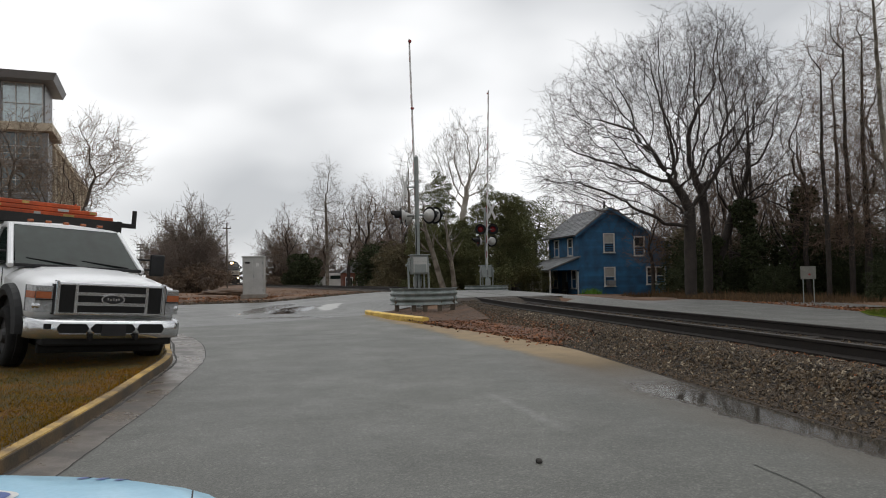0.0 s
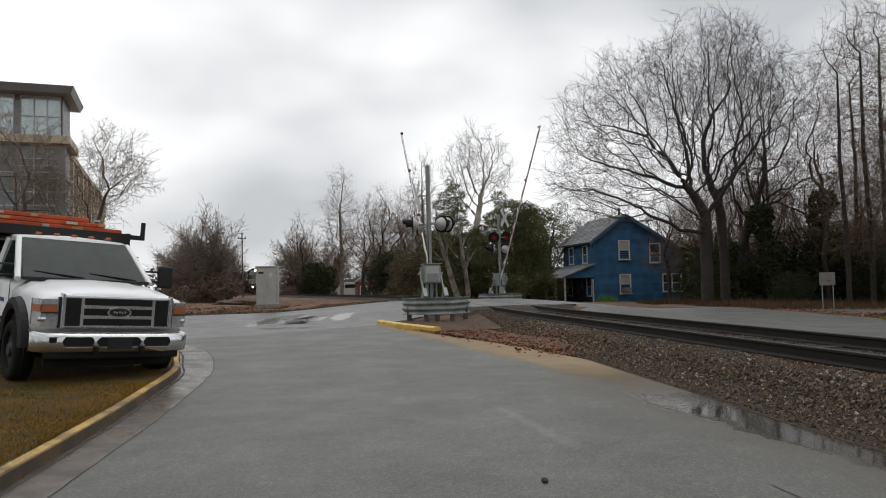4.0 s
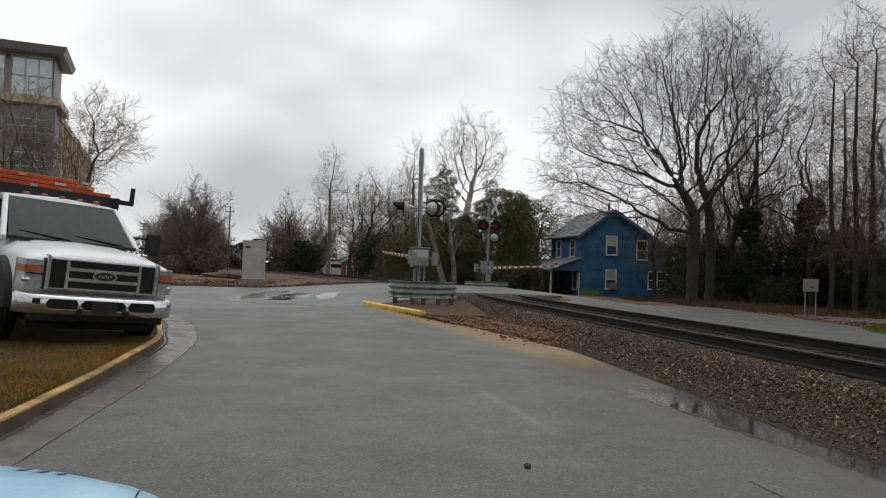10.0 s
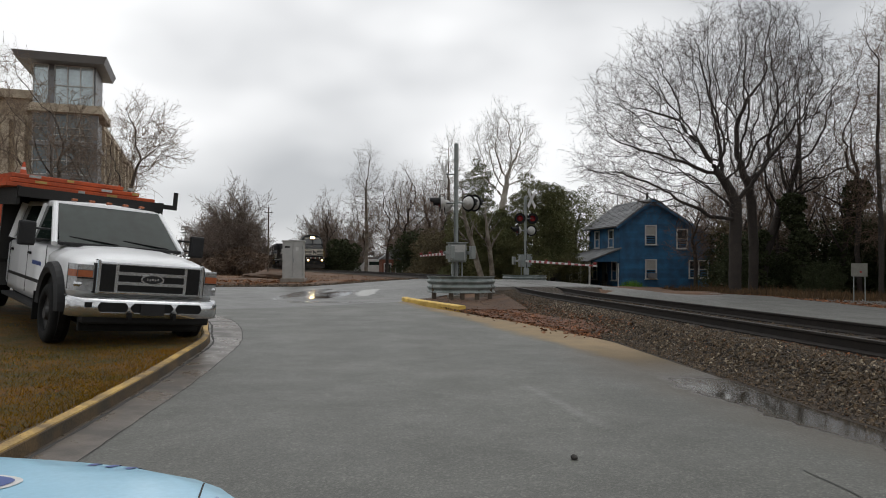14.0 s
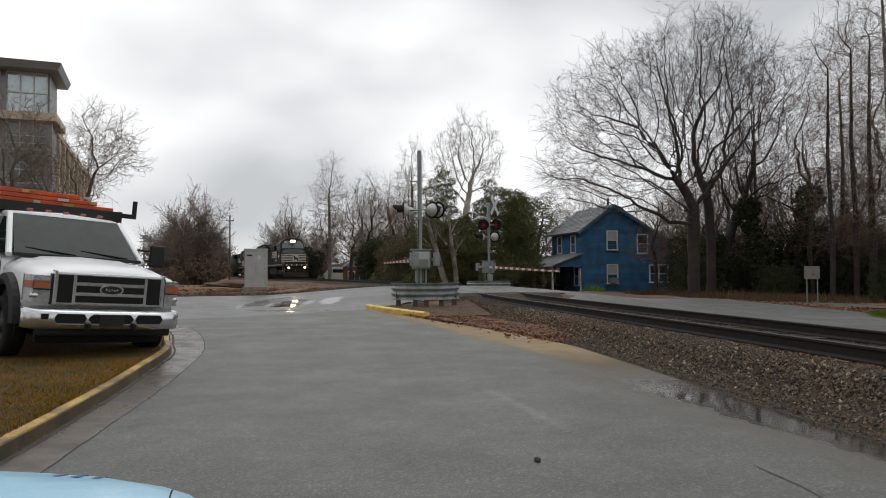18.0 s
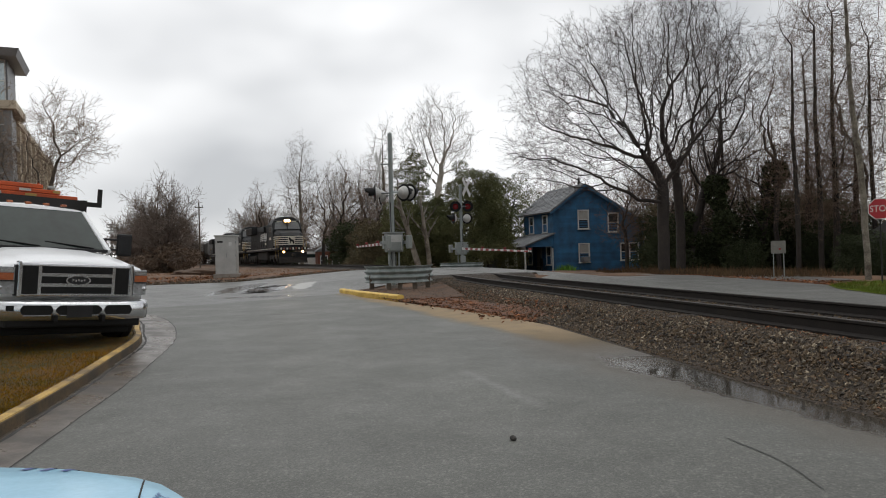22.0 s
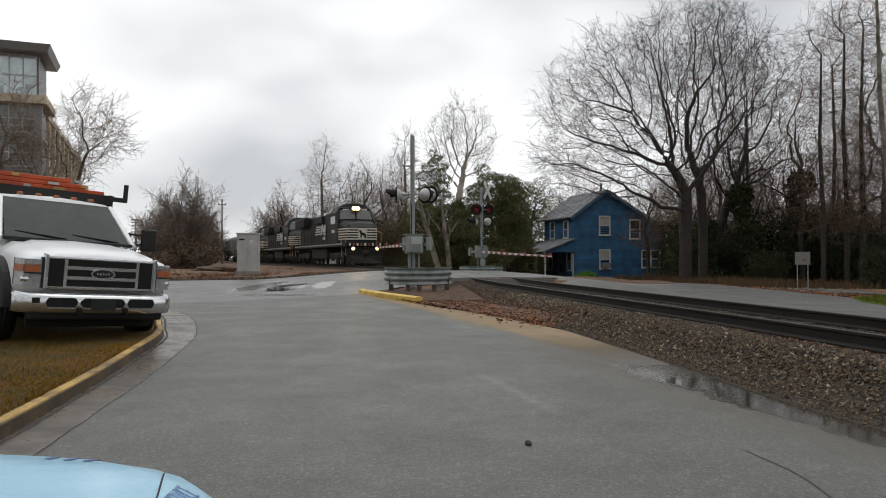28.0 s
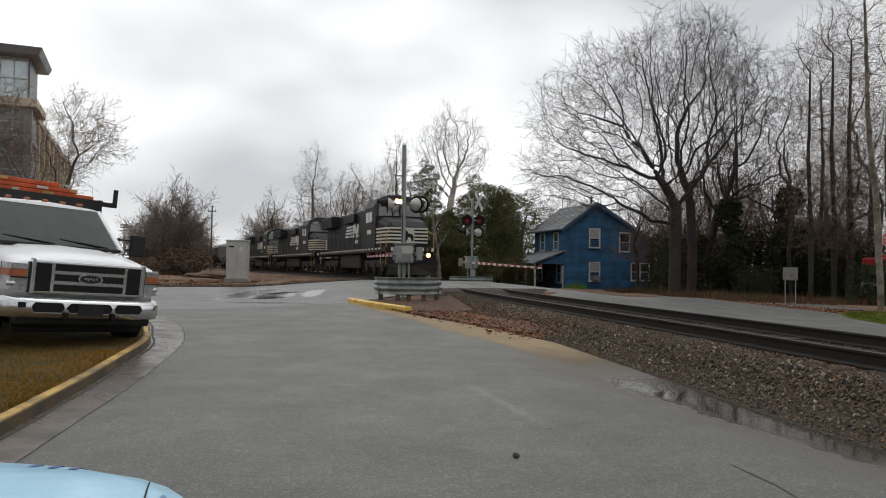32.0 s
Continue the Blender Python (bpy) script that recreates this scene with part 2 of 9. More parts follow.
        scuff = math2("MULTIPLY", math2("MULTIPLY", span(off_line, 0.10, 0.0, 0.0, 0.55), span(tex(9.0, 4), 0.35, 0.6, 0.2, 1.0)), math2("MULTIPLY", span(sep.outputs["Y"], 8.0, 7.4, 0.0, 1.0), span(sep.outputs["Y"], 5.8, 6.3, 0.0, 1.0)))
        pale = n.new("ShaderNodeMix")
        pale.data_type = "RGBA"
        l.new(scuff, pale.inputs[0])
        l.new(dark.outputs[2], pale.inputs[6])
        pale.inputs[7].default_value = (0.22, 0.22, 0.21, 1)
        colour = pale.outputs[2]
        gloss = math2("MAXIMUM", math2("SUBTRACT", math2("ADD", gloss, math2("MULTIPLY", sand, 0.35)), math2("MULTIPLY", pool, 0.75)), 0.06)
        l.new(math2("SUBTRACT", span(sand, 0.0, 1.0, 0.5, 0.12), math2("MULTIPLY", pool, 0.2)), b.inputs["Specular IOR Level"])
        l.new(math2("MULTIPLY", math2("SUBTRACT", 1.0, pool), 0.55), bp.inputs["Strength"])
    l.new(colour, b.inputs["Base Color"])
    l.new(gloss, b.inputs["Roughness"])
    l.new(mul(fine, span(vor.outputs["Distance"], 0.0, 0.6, 1.0, 0.5)), bp.inputs["Height"])
    l.new(bp.outputs["Normal"], b.inputs["Normal"])
    return m


ASPHALT = asphalt("worn_damp_asphalt", (0.084, 0.085, 0.074), 0.54, True)
ASPHALT_FAR = asphalt("pale_old_asphalt", (0.094, 0.094, 0.086), 0.44, crossing=True)
SOIL = mat("wet_bare_earth", (0.165, 0.088, 0.045), 0.85, col2=(0.082, 0.043, 0.022), var=0.35, scale=0.5, fine=25, bump=0.5, dist=0.04)
DORMANT = mat("dormant_brown_lawn", (0.115, 0.053, 0.003), 0.9, col2=(0.046, 0.038, 0.004), var=0.5, scale=2.2, fine=45, bump=0.9, dist=0.03)
CONCRETE = mat("stained_concrete", (0.30, 0.275, 0.24), 0.75, col2=(0.19, 0.165, 0.14), var=0.25, scale=1.6, fine=70, bump=0.25, wet=0.25, dist=0.006)
KERB_YELLOW = mat("worn_yellow_kerb_paint", (0.56, 0.36, 0.10), 0.7, col2=(0.19, 0.125, 0.055), var=0.4, scale=2.7, fine=50, bump=0.3, dist=0.006)
YELLOW = mat("bright_yellow_paint", (0.82, 0.57, 0.13), 0.6, col2=(0.60, 0.38, 0.08), var=0.2, scale=4.0, fine=40, bump=0.15, dist=0.006)
BALLAST = mat("ballast_bed", (0.047, 0.031, 0.018), 0.9, col2=(0.026, 0.018, 0.011), var=0.45, scale=1.1, fine=30, bump=0.9, dist=0.05)
STONE = mat("ballast_stone", (0.082, 0.053, 0.025), 0.7, var=0.4, scale=14, fine=70, bump=0.4, rand=0.8, col2=(0.052, 0.035, 0.020))
PALESTONE = mat("pale_ballast_stone", (0.26, 0.21, 0.14), 0.75, var=0.35, scale=14, fine=70, bump=0.3, rand=0.5, col2=(0.17, 0.14, 0.10))
GUTTER = mat("silt_stained_gutter", (0.125, 0.10, 0.077), 0.45, col2=(0.05, 0.04, 0.031), var=0.35, scale=2.1, fine=60, bump=0.25, wet=0.2, dist=0.006)
KERBSTONE = mat("dirty_kerb_concrete", (0.12, 0.078, 0.036), 0.8, col2=(0.05, 0.038, 0.024), var=0.35, scale=3, fine=50, bump=0.35, dist=0.008)
RUST = mat("rusty_rail_steel", (0.017, 0.012, 0.009), 0.75, 0.2, var=0.35, scale=6, fine=50, bump=0.3, dist=0.004)
RAILHEAD = mat("dull_rail_head", (0.045, 0.037, 0.030), 0.55, 0.6, var=0.15, scale=3, fine=40, bump=0.05)
TIE = mat("creosoted_timber", (0.036, 0.027, 0.021), 0.85, var=0.4, scale=5, fine=60, bump=0.5, rand=0.3, dist=0.006)
LEAVES_BROWN = mat("fallen_oak_leaves", (0.25, 0.092, 0.030), 0.8, var=0.4, scale=3, fine=30, bump=0.2, rand=0.55, col2=(0.12, 0.050, 0.02))
GRASS_GREEN = mat("winter_green_grass", (0.105, 0.135, 0.016), 0.9, var=0.35, scale=0.8, fine=40, bump=0.5, col2=(0.065, 0.09, 0.014), dist=0.03, spec=0.08)


# ---- mesh helpers ----
def part(name, bm, material, parent=None, label="", smooth=False, m=None):
    """Link a bmesh as one mesh object, under a thing or a part."""
    me = bpy.data.meshes.new(name)
    bm.to_mesh(me)
    bm.free()
    mats = material if isinstance(material, (list, tuple)) else [material]
    for mt in mats:
        me.materials.append(mt)
    if smooth:
        for p in me.polygons:
            p.use_smooth = True
    ob = new(name, me)
    if parent:
        ob.parent = parent
    if m is not None:
        ob.matrix_local = m
    if label:
        ob["label"] = label
    return ob


def raw(name, verts, faces, material, parent=None, label="", smooth=False):
    me = bpy.data.meshes.new(name)
    me.from_pydata(verts, [], faces)
    for mt in material if isinstance(material, (list, tuple)) else [material]:
        me.materials.append(mt)
    if smooth:
        for p in me.polygons:
            p.use_smooth = True
    ob = new(name, me)
    if parent:
        ob.parent = parent
    if label:
        ob["label"] = label
    return ob


def thing(name, label, category, m=None, group="", kind=""):
    ob = new(name)
    ob.empty_display_size = 0.2
    if m is not None:
        ob.matrix_world = m
    return tagged(ob, label, category, group, kind)


def add_box(bm, c, s, m=None, bevel=0.0, taper=1.0, mi=0):
    """A box with centre c and size s in bm; taper narrows its top."""
    r = bmesh.ops.create_cube(bm, size=1.0)
    vs = r["verts"]
    for v in vs:
        k = taper if v.co.z > 0 else 1.0
        v.co = Vector((v.co.x * s[0] * k + c[0], v.co.y * s[1] * k + c[1], v.co.z * s[2] + c[2]))
    if bevel:
        es = list({e for v in vs for e in v.link_edges})
        r2 = bmesh.ops.bevel(bm, geom=es, offset=bevel, segments=2, profile=0.6, affect="EDGES", clamp_overlap=True)
        vs = list({v for f in r2["faces"] for v in f.verts} | {v for v in vs if v.is_valid})
    fs = {f for v in vs for f in v.link_faces}
    if mi:
        for f in fs:
            f.material_index = mi
    if m is not None:
        bmesh.ops.transform(bm, matrix=m, verts=vs)
    return vs


def add_rod(bm, a, b, r, r2=None, seg=10, caps=True, mi=0):
    """A round bar from a to b."""
    a, b = Vector(a), Vector(b)
    d = b - a
    m = Matrix.Translation((a + b) / 2) @ d.to_track_quat("Z", "Y").to_matrix().to_4x4()
    res = bmesh.ops.create_cone(bm, cap_ends=caps, segments=seg, radius1=r, radius2=r if r2 is None else r2, depth=d.length, matrix=m)
    if mi:
        for f in {f for v in res["verts"] for f in v.link_faces}:
            f.material_index = mi
    return res["verts"]


def add_prism(bm, outline, y0, y1, axis="y", bevel=0.0, mi=0):
    """Extrude a closed outline of (a, b) pairs between two values along an axis."""
    def place(a, b, k):
        return {"y": (a, k, b), "x": (k, a, b), "z": (a, b, k)}[axis]
    v0 = [bm.verts.new(place(a, b, y0)) for a, b in outline]
    v1 = [bm.verts.new(place(a, b, y1)) for a, b in outline]
    fs = [bm.faces.new(v0[::-1]), bm.faces.new(v1)]
    n = len(outline)
    for i in range(n):
        fs.append(bm.faces.new((v0[i], v0[(i + 1) % n], v1[(i + 1) % n], v1[i])))
    bmesh.ops.recalc_face_normals(bm, faces=fs)
    if mi:
        for f in fs:
            f.material_index = mi
    if bevel:
        es = list({e for f in fs for e in f.edges})
        bmesh.ops.bevel(bm, geom=es, offset=bevel, segments=2, profile=0.6, affect="EDGES", clamp_overlap=True)
    return v0 + v1


def box_part(name, c, s, material, parent=None, bevel=0.0, label="", taper=1.0):
    bm = bmesh.new()
    add_box(bm, c, s, bevel=bevel, taper=taper)
    return part(name, bm, material, parent, label)


def rod_part(name, a, b, r, material, parent=None, label="", r2=None, seg=12):
    bm = bmesh.new()
    add_rod(bm, a, b, r, r2, seg)
    return part(name, bm, material, parent, label, smooth=False)


# ---- the lie of the land ----
def track_line():
    """Centre line of the single track, from behind the camera round the bend: rows of x, y, heading to the left of +y, run."""
    rows, x, y, h, s = [], 6.42 + 0.163 * 60, -60.0, radians(9.26), 0.0
    while s < 330:
        rows.append((x, y, h, s))
        step = 1.0
        if y > 26:
            h = min(radians(21.4), h + radians(0.36) * step)
        x, y, s = x - math.sin(h) * step, y + math.cos(h) * step, s + step
    return np.array(rows)


TRACK = track_line()


def on_track(s):
    """Place and heading on the track at run s."""
    return tuple(np.interp(s, TRACK[:, 3], TRACK[:, k]) for k in range(3))


def off_track(x, y):
    """Signed distance from the track's centre (right of it positive) and the run, for arrays."""
    x, y = np.atleast_1d(np.asarray(x, float)), np.atleast_1d(np.asarray(y, float))
    d2 = (x[:, None] - TRACK[None, :, 0]) ** 2 + (y[:, None] - TRACK[None, :, 1]) ** 2
    k = d2.argmin(1)
    tx, ty, h = TRACK[k, 0], TRACK[k, 1], TRACK[k, 2]
    return (x - tx) * np.cos(h) + (y - ty) * np.sin(h), TRACK[k, 3] + (-(x - tx) * np.sin(h) + (y - ty) * np.cos(h))


def ease(v, a, b):
    t = np.clip((v - a) / (b - a), 0, 1)
    return t * t * (3 - 2 * t)


def rail_top(y):
    """Height of the rail heads, which climb a little over the crossing."""
    return np.interp(y, [-80, 22, 45, 400], [0.50, 0.50, 0.68, 0.72])


def lie(x, y):
    """Height of the ground, for arrays."""
    x, y = np.atleast_1d(np.asarray(x, float)), np.atleast_1d(np.asarray(y, float))
    q, run = off_track(x, y)
    left = np.interp(y, [-80, 6, 22, 31, 36, 45, 90, 400], [-0.05, 0, 0.17, 0.27, 0.42, 0.45, 0.3, 0.2])
    right = np.interp(y, [-80, 6, 20, 33, 45, 400], [-0.12, -0.12, -0.22, 0.0, -0.15, -0.6])
    right = right - 0.022 * np.clip(q - 9, 0, 30) * ease(q, 9, 14)
    z = np.where(q < 0, left, right)
    bed = rail_top(y) - 0.19
    cross = ease(y, 25.0, 26.5) * (1 - ease(y, 36.5, 38.0))
    top = 1.35 + 0.25 * ease(y, 38, 60)
    toe = 2.15 + 2.2 * ease(y, 40, 60)
    k = 1 - ease(np.abs(q), top, toe)
    z = z + (bed - z) * k
    # ramp of the crossing
    ramp = cross * (1 - ease(np.abs(q), 2.0, 9.0))
    z = z + (rail_top(y) - 0.015 - z) * ramp
    # lawn behind the kerb
    lawn = 0.13 * ease(-x - np.interp(y, [-30, 0, 3.5, 4.97, 6.02, 7.67, 9.08, 10.4, 12.4], [1.6, 2.27, 2.87, 3.1, 3.27, 3.53, 3.8, 4.05, 4.8]), 0.0, 0.25) * (1 - ease(y, 10, 12)) * (q < -4)
    return z + lawn


def lie1(x, y):
    return float(lie(x, y)[0])


def sheet(name, xs, ys, material, label, category, dz=0.0, mask=None, kind="structure", extra=None):
    """A grid draped on the land."""
    X, Y = np.meshgrid(xs, ys)
    Z = lie(X.ravel(), Y.ravel()) + dz
    if extra is not None:
        Z = Z + extra(X.ravel(), Y.ravel())
    verts = [(float(a), float(b), float(c)) for a, b, c in zip(X.ravel(), Y.ravel(), Z)]
    nx = len(xs)
    faces = []
    for j in range(len(ys) - 1):
        for i in range(nx - 1):
            if mask is None or mask((xs[i] + xs[i + 1]) / 2, (ys[j] + ys[j + 1]) / 2):
                faces.append((j * nx + i, j * nx + i + 1, (j + 1) * nx + i + 1, (j + 1) * nx + i))
    return tagged(raw(name, verts, faces, material, smooth=True), label, category, kind=kind)


def steps(*runs):
    out = []
    for a, b, d in runs:
        out += list(np.arange(a, b - 1e-6, d))
    return out + [runs[-1][1]]


def strip(name, left, right, material, label, category, dz=0.006, across=6, parent=None, kind="structure", step=0.8, lift=None):
    """A ribbon between two polylines of equal count, draped on the land."""
    L, R = np.array(left, float), np.array(right, float)
    run = np.r_[0, np.cumsum(np.linalg.norm(np.diff((L + R) / 2, axis=0), axis=1))]
    n = max(2, int(run[-1] / step))
    ss = np.linspace(0, run[-1], n)
    lx, ly = np.interp(ss, run, L[:, 0]), np.interp(ss, run, L[:, 1])
    rx, ry = np.interp(ss, run, R[:, 0]), np.interp(ss, run, R[:, 1])
    verts, faces = [], []
    for j in range(across + 1):
        k = j / across
        x, y = lx + (rx - lx) * k, ly + (ry - ly) * k
        z = lie(x, y) + dz + (lift(k) if lift else 0)
        verts += [(float(a), float(b), float(c)) for a, b, c in zip(x, y, z)]
    for j in range(across):
        for i in range(n - 1):
            a = j * n + i
            faces.append((a, a + 1, a + n + 1, a + n)[::-1])
    return tagged(raw(name, verts, faces, material, parent, smooth=True), label, category, kind=kind)

# ---- ground, roads, kerbs ----
def lumpy(x, y):
    """Small unevenness away from the paved parts."""
    q, _ = off_track(x, y)
    far = ease(np.abs(q), 3, 8) * np.where((y > 33) | (q > 16) | (x < -14), 1.0, 0.0)
    return 0.09 * far * (np.sin(x * 0.7 + 1.3 * np.sin(y * 0.41)) + 0.6 * np.sin(y * 0.9 + x * 0.33)) - 0.012


XS = steps((-600, -120, 60), (-120, -40, 8), (-40, -16, 2.0), (-16, 18, 0.45), (18, 50, 2.0), (50, 130, 8), (130, 610, 60))
YS = steps((-500, -60, 55), (-60, -12, 4), (-12, 50, 0.45), (50, 110, 2.0), (110, 200, 10), (200, 1000, 80))
sheet("ground", XS, YS, SOIL, "brown winter ground of bare earth and dead grass", "ground", dz=-0.03, extra=lumpy)

# the street along the track and the cross street
E_LEFT = [(-1.35, -30), (-1.75, -8), (-2.02, 0), (-2.45, 3.5), (-2.68, 4.8), (-2.95, 6.6), (-3.34, 8.75), (-3.98, 11.5), (-5.15, 14.5), (-6.3, 16.5), (-7.9, 18.0), (-8.0, 21.0)]
E_RIGHT = [(8.6, -30), (4.95, -8), (4.4, 0), (3.75, 3.5), (3.55, 4.8), (3.2, 6.6), (2.85, 8.75), (2.15, 12.0), (1.0, 15.0), (-0.2, 17.4), (-1.6, 20.3), (-2.3, 23.0)]
strip("road_street", E_LEFT, E_RIGHT, ASPHALT, "damp grey worn asphalt street with cracks", "road", across=16, step=0.5)
CL = [(-60, 15.2), (-30, 16.6), (-16, 17.4), (-10.5, 17.9), (-7.8, 17.5), (-5.0, 19.0), (-2.3, 21.6), (-1.4, 25.3), (0.6, 25.9), (4.5, 26.6), (9.0, 27.2), (14.0, 27.8), (18, 28.2)]
CR = [(-60, 29.5), (-30, 31.0), (-16, 31.4), (-12.2, 31.6), (-8.2, 32.2), (-5.6, 34.2), (-3.6, 36.4), (-2.0, 37.2), (0.2, 37.6), (3.6, 38.2), (8.2, 38.8), (13.0, 39.4), (16, 39.6)]
strip("road_cross_street", CR, CL, ASPHALT_FAR, "pale wet asphalt cross street over the rails", "road", across=18, dz=0.012, step=0.5, lift=lambda k: -0.012 if k > 0.99 else 0.0)
# the road beyond the track
R2L = [(15.0, -30), (10.6, -4), (9.8, 2), (8.5, 9), (7.0, 16), (5.9, 20), (4.5, 26.6)]
R2R = [(34, -30), (26, -4), (22.5, 2), (19.6, 9), (16.6, 18.5), (14.6, 24), (13.4, 30)]
strip("road_beyond_track", R2L, R2R, ASPHALT_FAR, "pale grey asphalt road beyond the rails", "road", across=10, dz=0.014, step=0.8)

# concrete gutter and kerb by the lawn
KERB = [(-1.55, -30), (-1.95, -8), (-2.22, 0), (-2.82, 3.5), (-3.05, 4.97), (-3.22, 6.02), (-3.48, 7.67), (-3.75, 9.08), (-4.0, 10.4), (-4.28, 11.4), (-4.65, 12.3), (-5.1, 13.5), (-5.75, 15.0), (-6.7, 16.1), (-8.2, 16.9), (-10.5, 17.3)]
GUT = [(-1.05, -30), (-1.45, -8), (-1.72, 0), (-2.42, 3.5), (-2.64, 4.8), (-2.86, 6.2), (-3.1, 7.9), (-3.34, 9.2), (-3.6, 10.6), (-3.84, 11.6), (-4.13, 12.5), (-4.52, 13.6), (-5.16, 15.04), (-6.1, 16.6), (-7.8, 17.8), (-10.5, 18.3)]


def smooth_line(pts, n=6):
    """Catmull-Rom through the points."""
    p = [np.array(a, float) for a in pts]
    p = [2 * p[0] - p[1], *p, 2 * p[-1] - p[-2]]
    out = []
    for i in range(1, len(p) - 2):
        for k in range(n):
            t = k / n
            out.append(tuple(0.5 * (2 * p[i] + (p[i + 1] - p[i - 1]) * t + (2 * p[i - 1] - 5 * p[i] + 4 * p[i + 1] - p[i + 2]) * t * t + (3 * p[i] - p[i - 1] - 3 * p[i + 1] + p[i + 2]) * t**3)))
    return out + [tuple(p[-2])]


def profile_run(name, line, prof, material, label, category, kind="structure", parent=None, zf=None, caps=True, joints=None):
    """Sweep a profile of (offset to the left, height) along a line on the land."""
    P = np.array(line, float)
    T = np.gradient(P, axis=0)
    T /= np.linalg.norm(T, axis=1)[:, None]
    N = np.stack([-T[:, 1], T[:, 0]], 1)
    z0 = zf(P) if zf else lie(P[:, 0], P[:, 1])
    n, k = len(P), len(prof)
    verts = [(float(P[i, 0] + N[i, 0] * a), float(P[i, 1] + N[i, 1] * a), float(z0[i] + h)) for i in range(n) for a, h in prof]
    faces = [(i * k + j, i * k + (j + 1) % k, (i + 1) * k + (j + 1) % k, (i + 1) * k + j)[::-1] for i in range(n - 1) for j in range(k)]
    if caps:
        faces += [tuple(range(k)), tuple(range((n - 1) * k, n * k))[::-1]]
    me_ob = raw(name, verts, faces, material, parent)
    if kind or label:
        tagged(me_ob, label, category, kind=kind)
    return me_ob


def street_z(P):
    """Height of the paving under the kerb, without the lawn."""
    return np.interp(P[:, 1], [-80, 6, 22, 31], [-0.05, 0, 0.17, 0.27])


ksm, gsm = smooth_line(KERB, 5), smooth_line(GUT, 5)
strip("gutter", [(a - 0.12, b) for a, b in ksm], gsm, GUTTER, "stained wet concrete gutter along the kerb", "gutter", dz=0.0, across=3, step=0.4)
g_verts = bpy.data.objects["gutter"].data.vertices
for v in g_verts:
    v.co.z = -0.014 * (v.index >= len(g_verts) * 3 // 4) + float(np.interp(v.co.y, [-80, 6, 22, 31], [-0.05, 0, 0.17, 0.27])) + 0.020
kb = profile_run("kerb", ksm, [(0.0, -0.05), (0.012, 0.112), (0.028, 0.128), (0.125, 0.136), (0.135, -0.05)], KERBSTONE, "dirty concrete kerb with worn yellow paint on top", "kerb", zf=street_z)
profile_run("kerb_paint", ksm, [(0.014, 0.104), (0.022, 0.131), (0.095, 0.1385), (0.095, 0.130)], KERB_YELLOW, "worn yellow paint", "", kind="", parent=kb, zf=street_z)

# lawn with the kerb
LAWN_IN = [(a - 0.15, b) for a, b in ksm]
LAWN_OUT = [(-40, max(-30, min(16.6, b))) for a, b in ksm]
strip("lawn", LAWN_OUT, LAWN_IN, DORMANT, "dormant brown lawn beside the kerb", "lawn", dz=0.0, across=40, step=0.5)
for v in bpy.data.objects["lawn"].data.vertices:
    x, y = v.co.x, v.co.y
    v.co.z = float(np.interp(y, [-80, 6, 22, 31], [-0.05, 0, 0.17, 0.27])) + 0.128 + 0.015 * math.sin(x * 2.1 + y) * math.sin(y * 1.7) + 0.055 * min(6, max(0, -x - 6))


# ---- the track ----
def rail_line(off, s0=20.0, s1=300.0, ds=1.0):
    out = []
    for s in np.arange(s0, s1, ds):
        x, y, h = on_track(s)
        out.append((x + math.cos(h) * off, y + math.sin(h) * off))
    return out


track = thing("railway_track", "single railway track on timber sleepers", "railway track", kind="structure")
PROF = [(-0.07, -0.17), (-0.07, -0.155), (-0.012, -0.13), (-0.012, -0.045), (-0.036, -0.03), (-0.036, -0.004), (0.036, -0.004), (0.036, -0.03), (0.012, -0.045), (0.012, -0.13), (0.07, -0.155), (0.07, -0.17)]
HEAD = [(-0.033, -0.006), (-0.027, 0.0), (0.027, 0.0), (0.033, -0.006)]
for off in (-0.755, 0.755):
    ln = rail_line(off)
    r = profile_run("rail", ln, PROF, RUST, "", "", kind="", parent=track, zf=lambda P: rail_top(P[:, 1]))
    r["label"] = "dark rusty steel rail"
    profile_run("rail_head", ln, HEAD, RAILHEAD, "", "", kind="", parent=r, zf=lambda P: rail_top(P[:, 1]))
bm = bmesh.new()
add_box(bm, (0, 0, 0), (2.6, 0.23, 0.18), bevel=0.012)
tie_me = bpy.data.meshes.new("sleeper")
bm.to_mesh(tie_me)
bm.free()
tie_me.materials.append(TIE)
rs = random.Random(5)
for i, s in enumerate(np.arange(52.0, 160.0, 0.53)):
    x, y, h = on_track(s)
    if 26 < y < 37:
        continue
    o = new("sleeper", tie_me)
    o.parent = track
    o.matrix_local = pose(x, y, float(rail_top(y)) - 0.262 + rs.uniform(-0.01, 0.01), 0, 0, math.degrees(h) + rs.uniform(-1, 1))
# ballast
bal_l = [(x - math.cos(h) * 2.27, y - math.sin(h) * 2.27) for x, y, h in (on_track(s) for s in np.arange(20, 190, 1.0))]
bal_r = [(x + math.cos(h) * 2.2, y + math.sin(h) * 2.2) for x, y, h in (on_track(s) for s in np.arange(20, 190, 1.0))]
strip("ballast_bed", bal_l, bal_r, BALLAST, "dark gravel ballast under the rails", "ballast", dz=0.008, across=18, step=0.6)

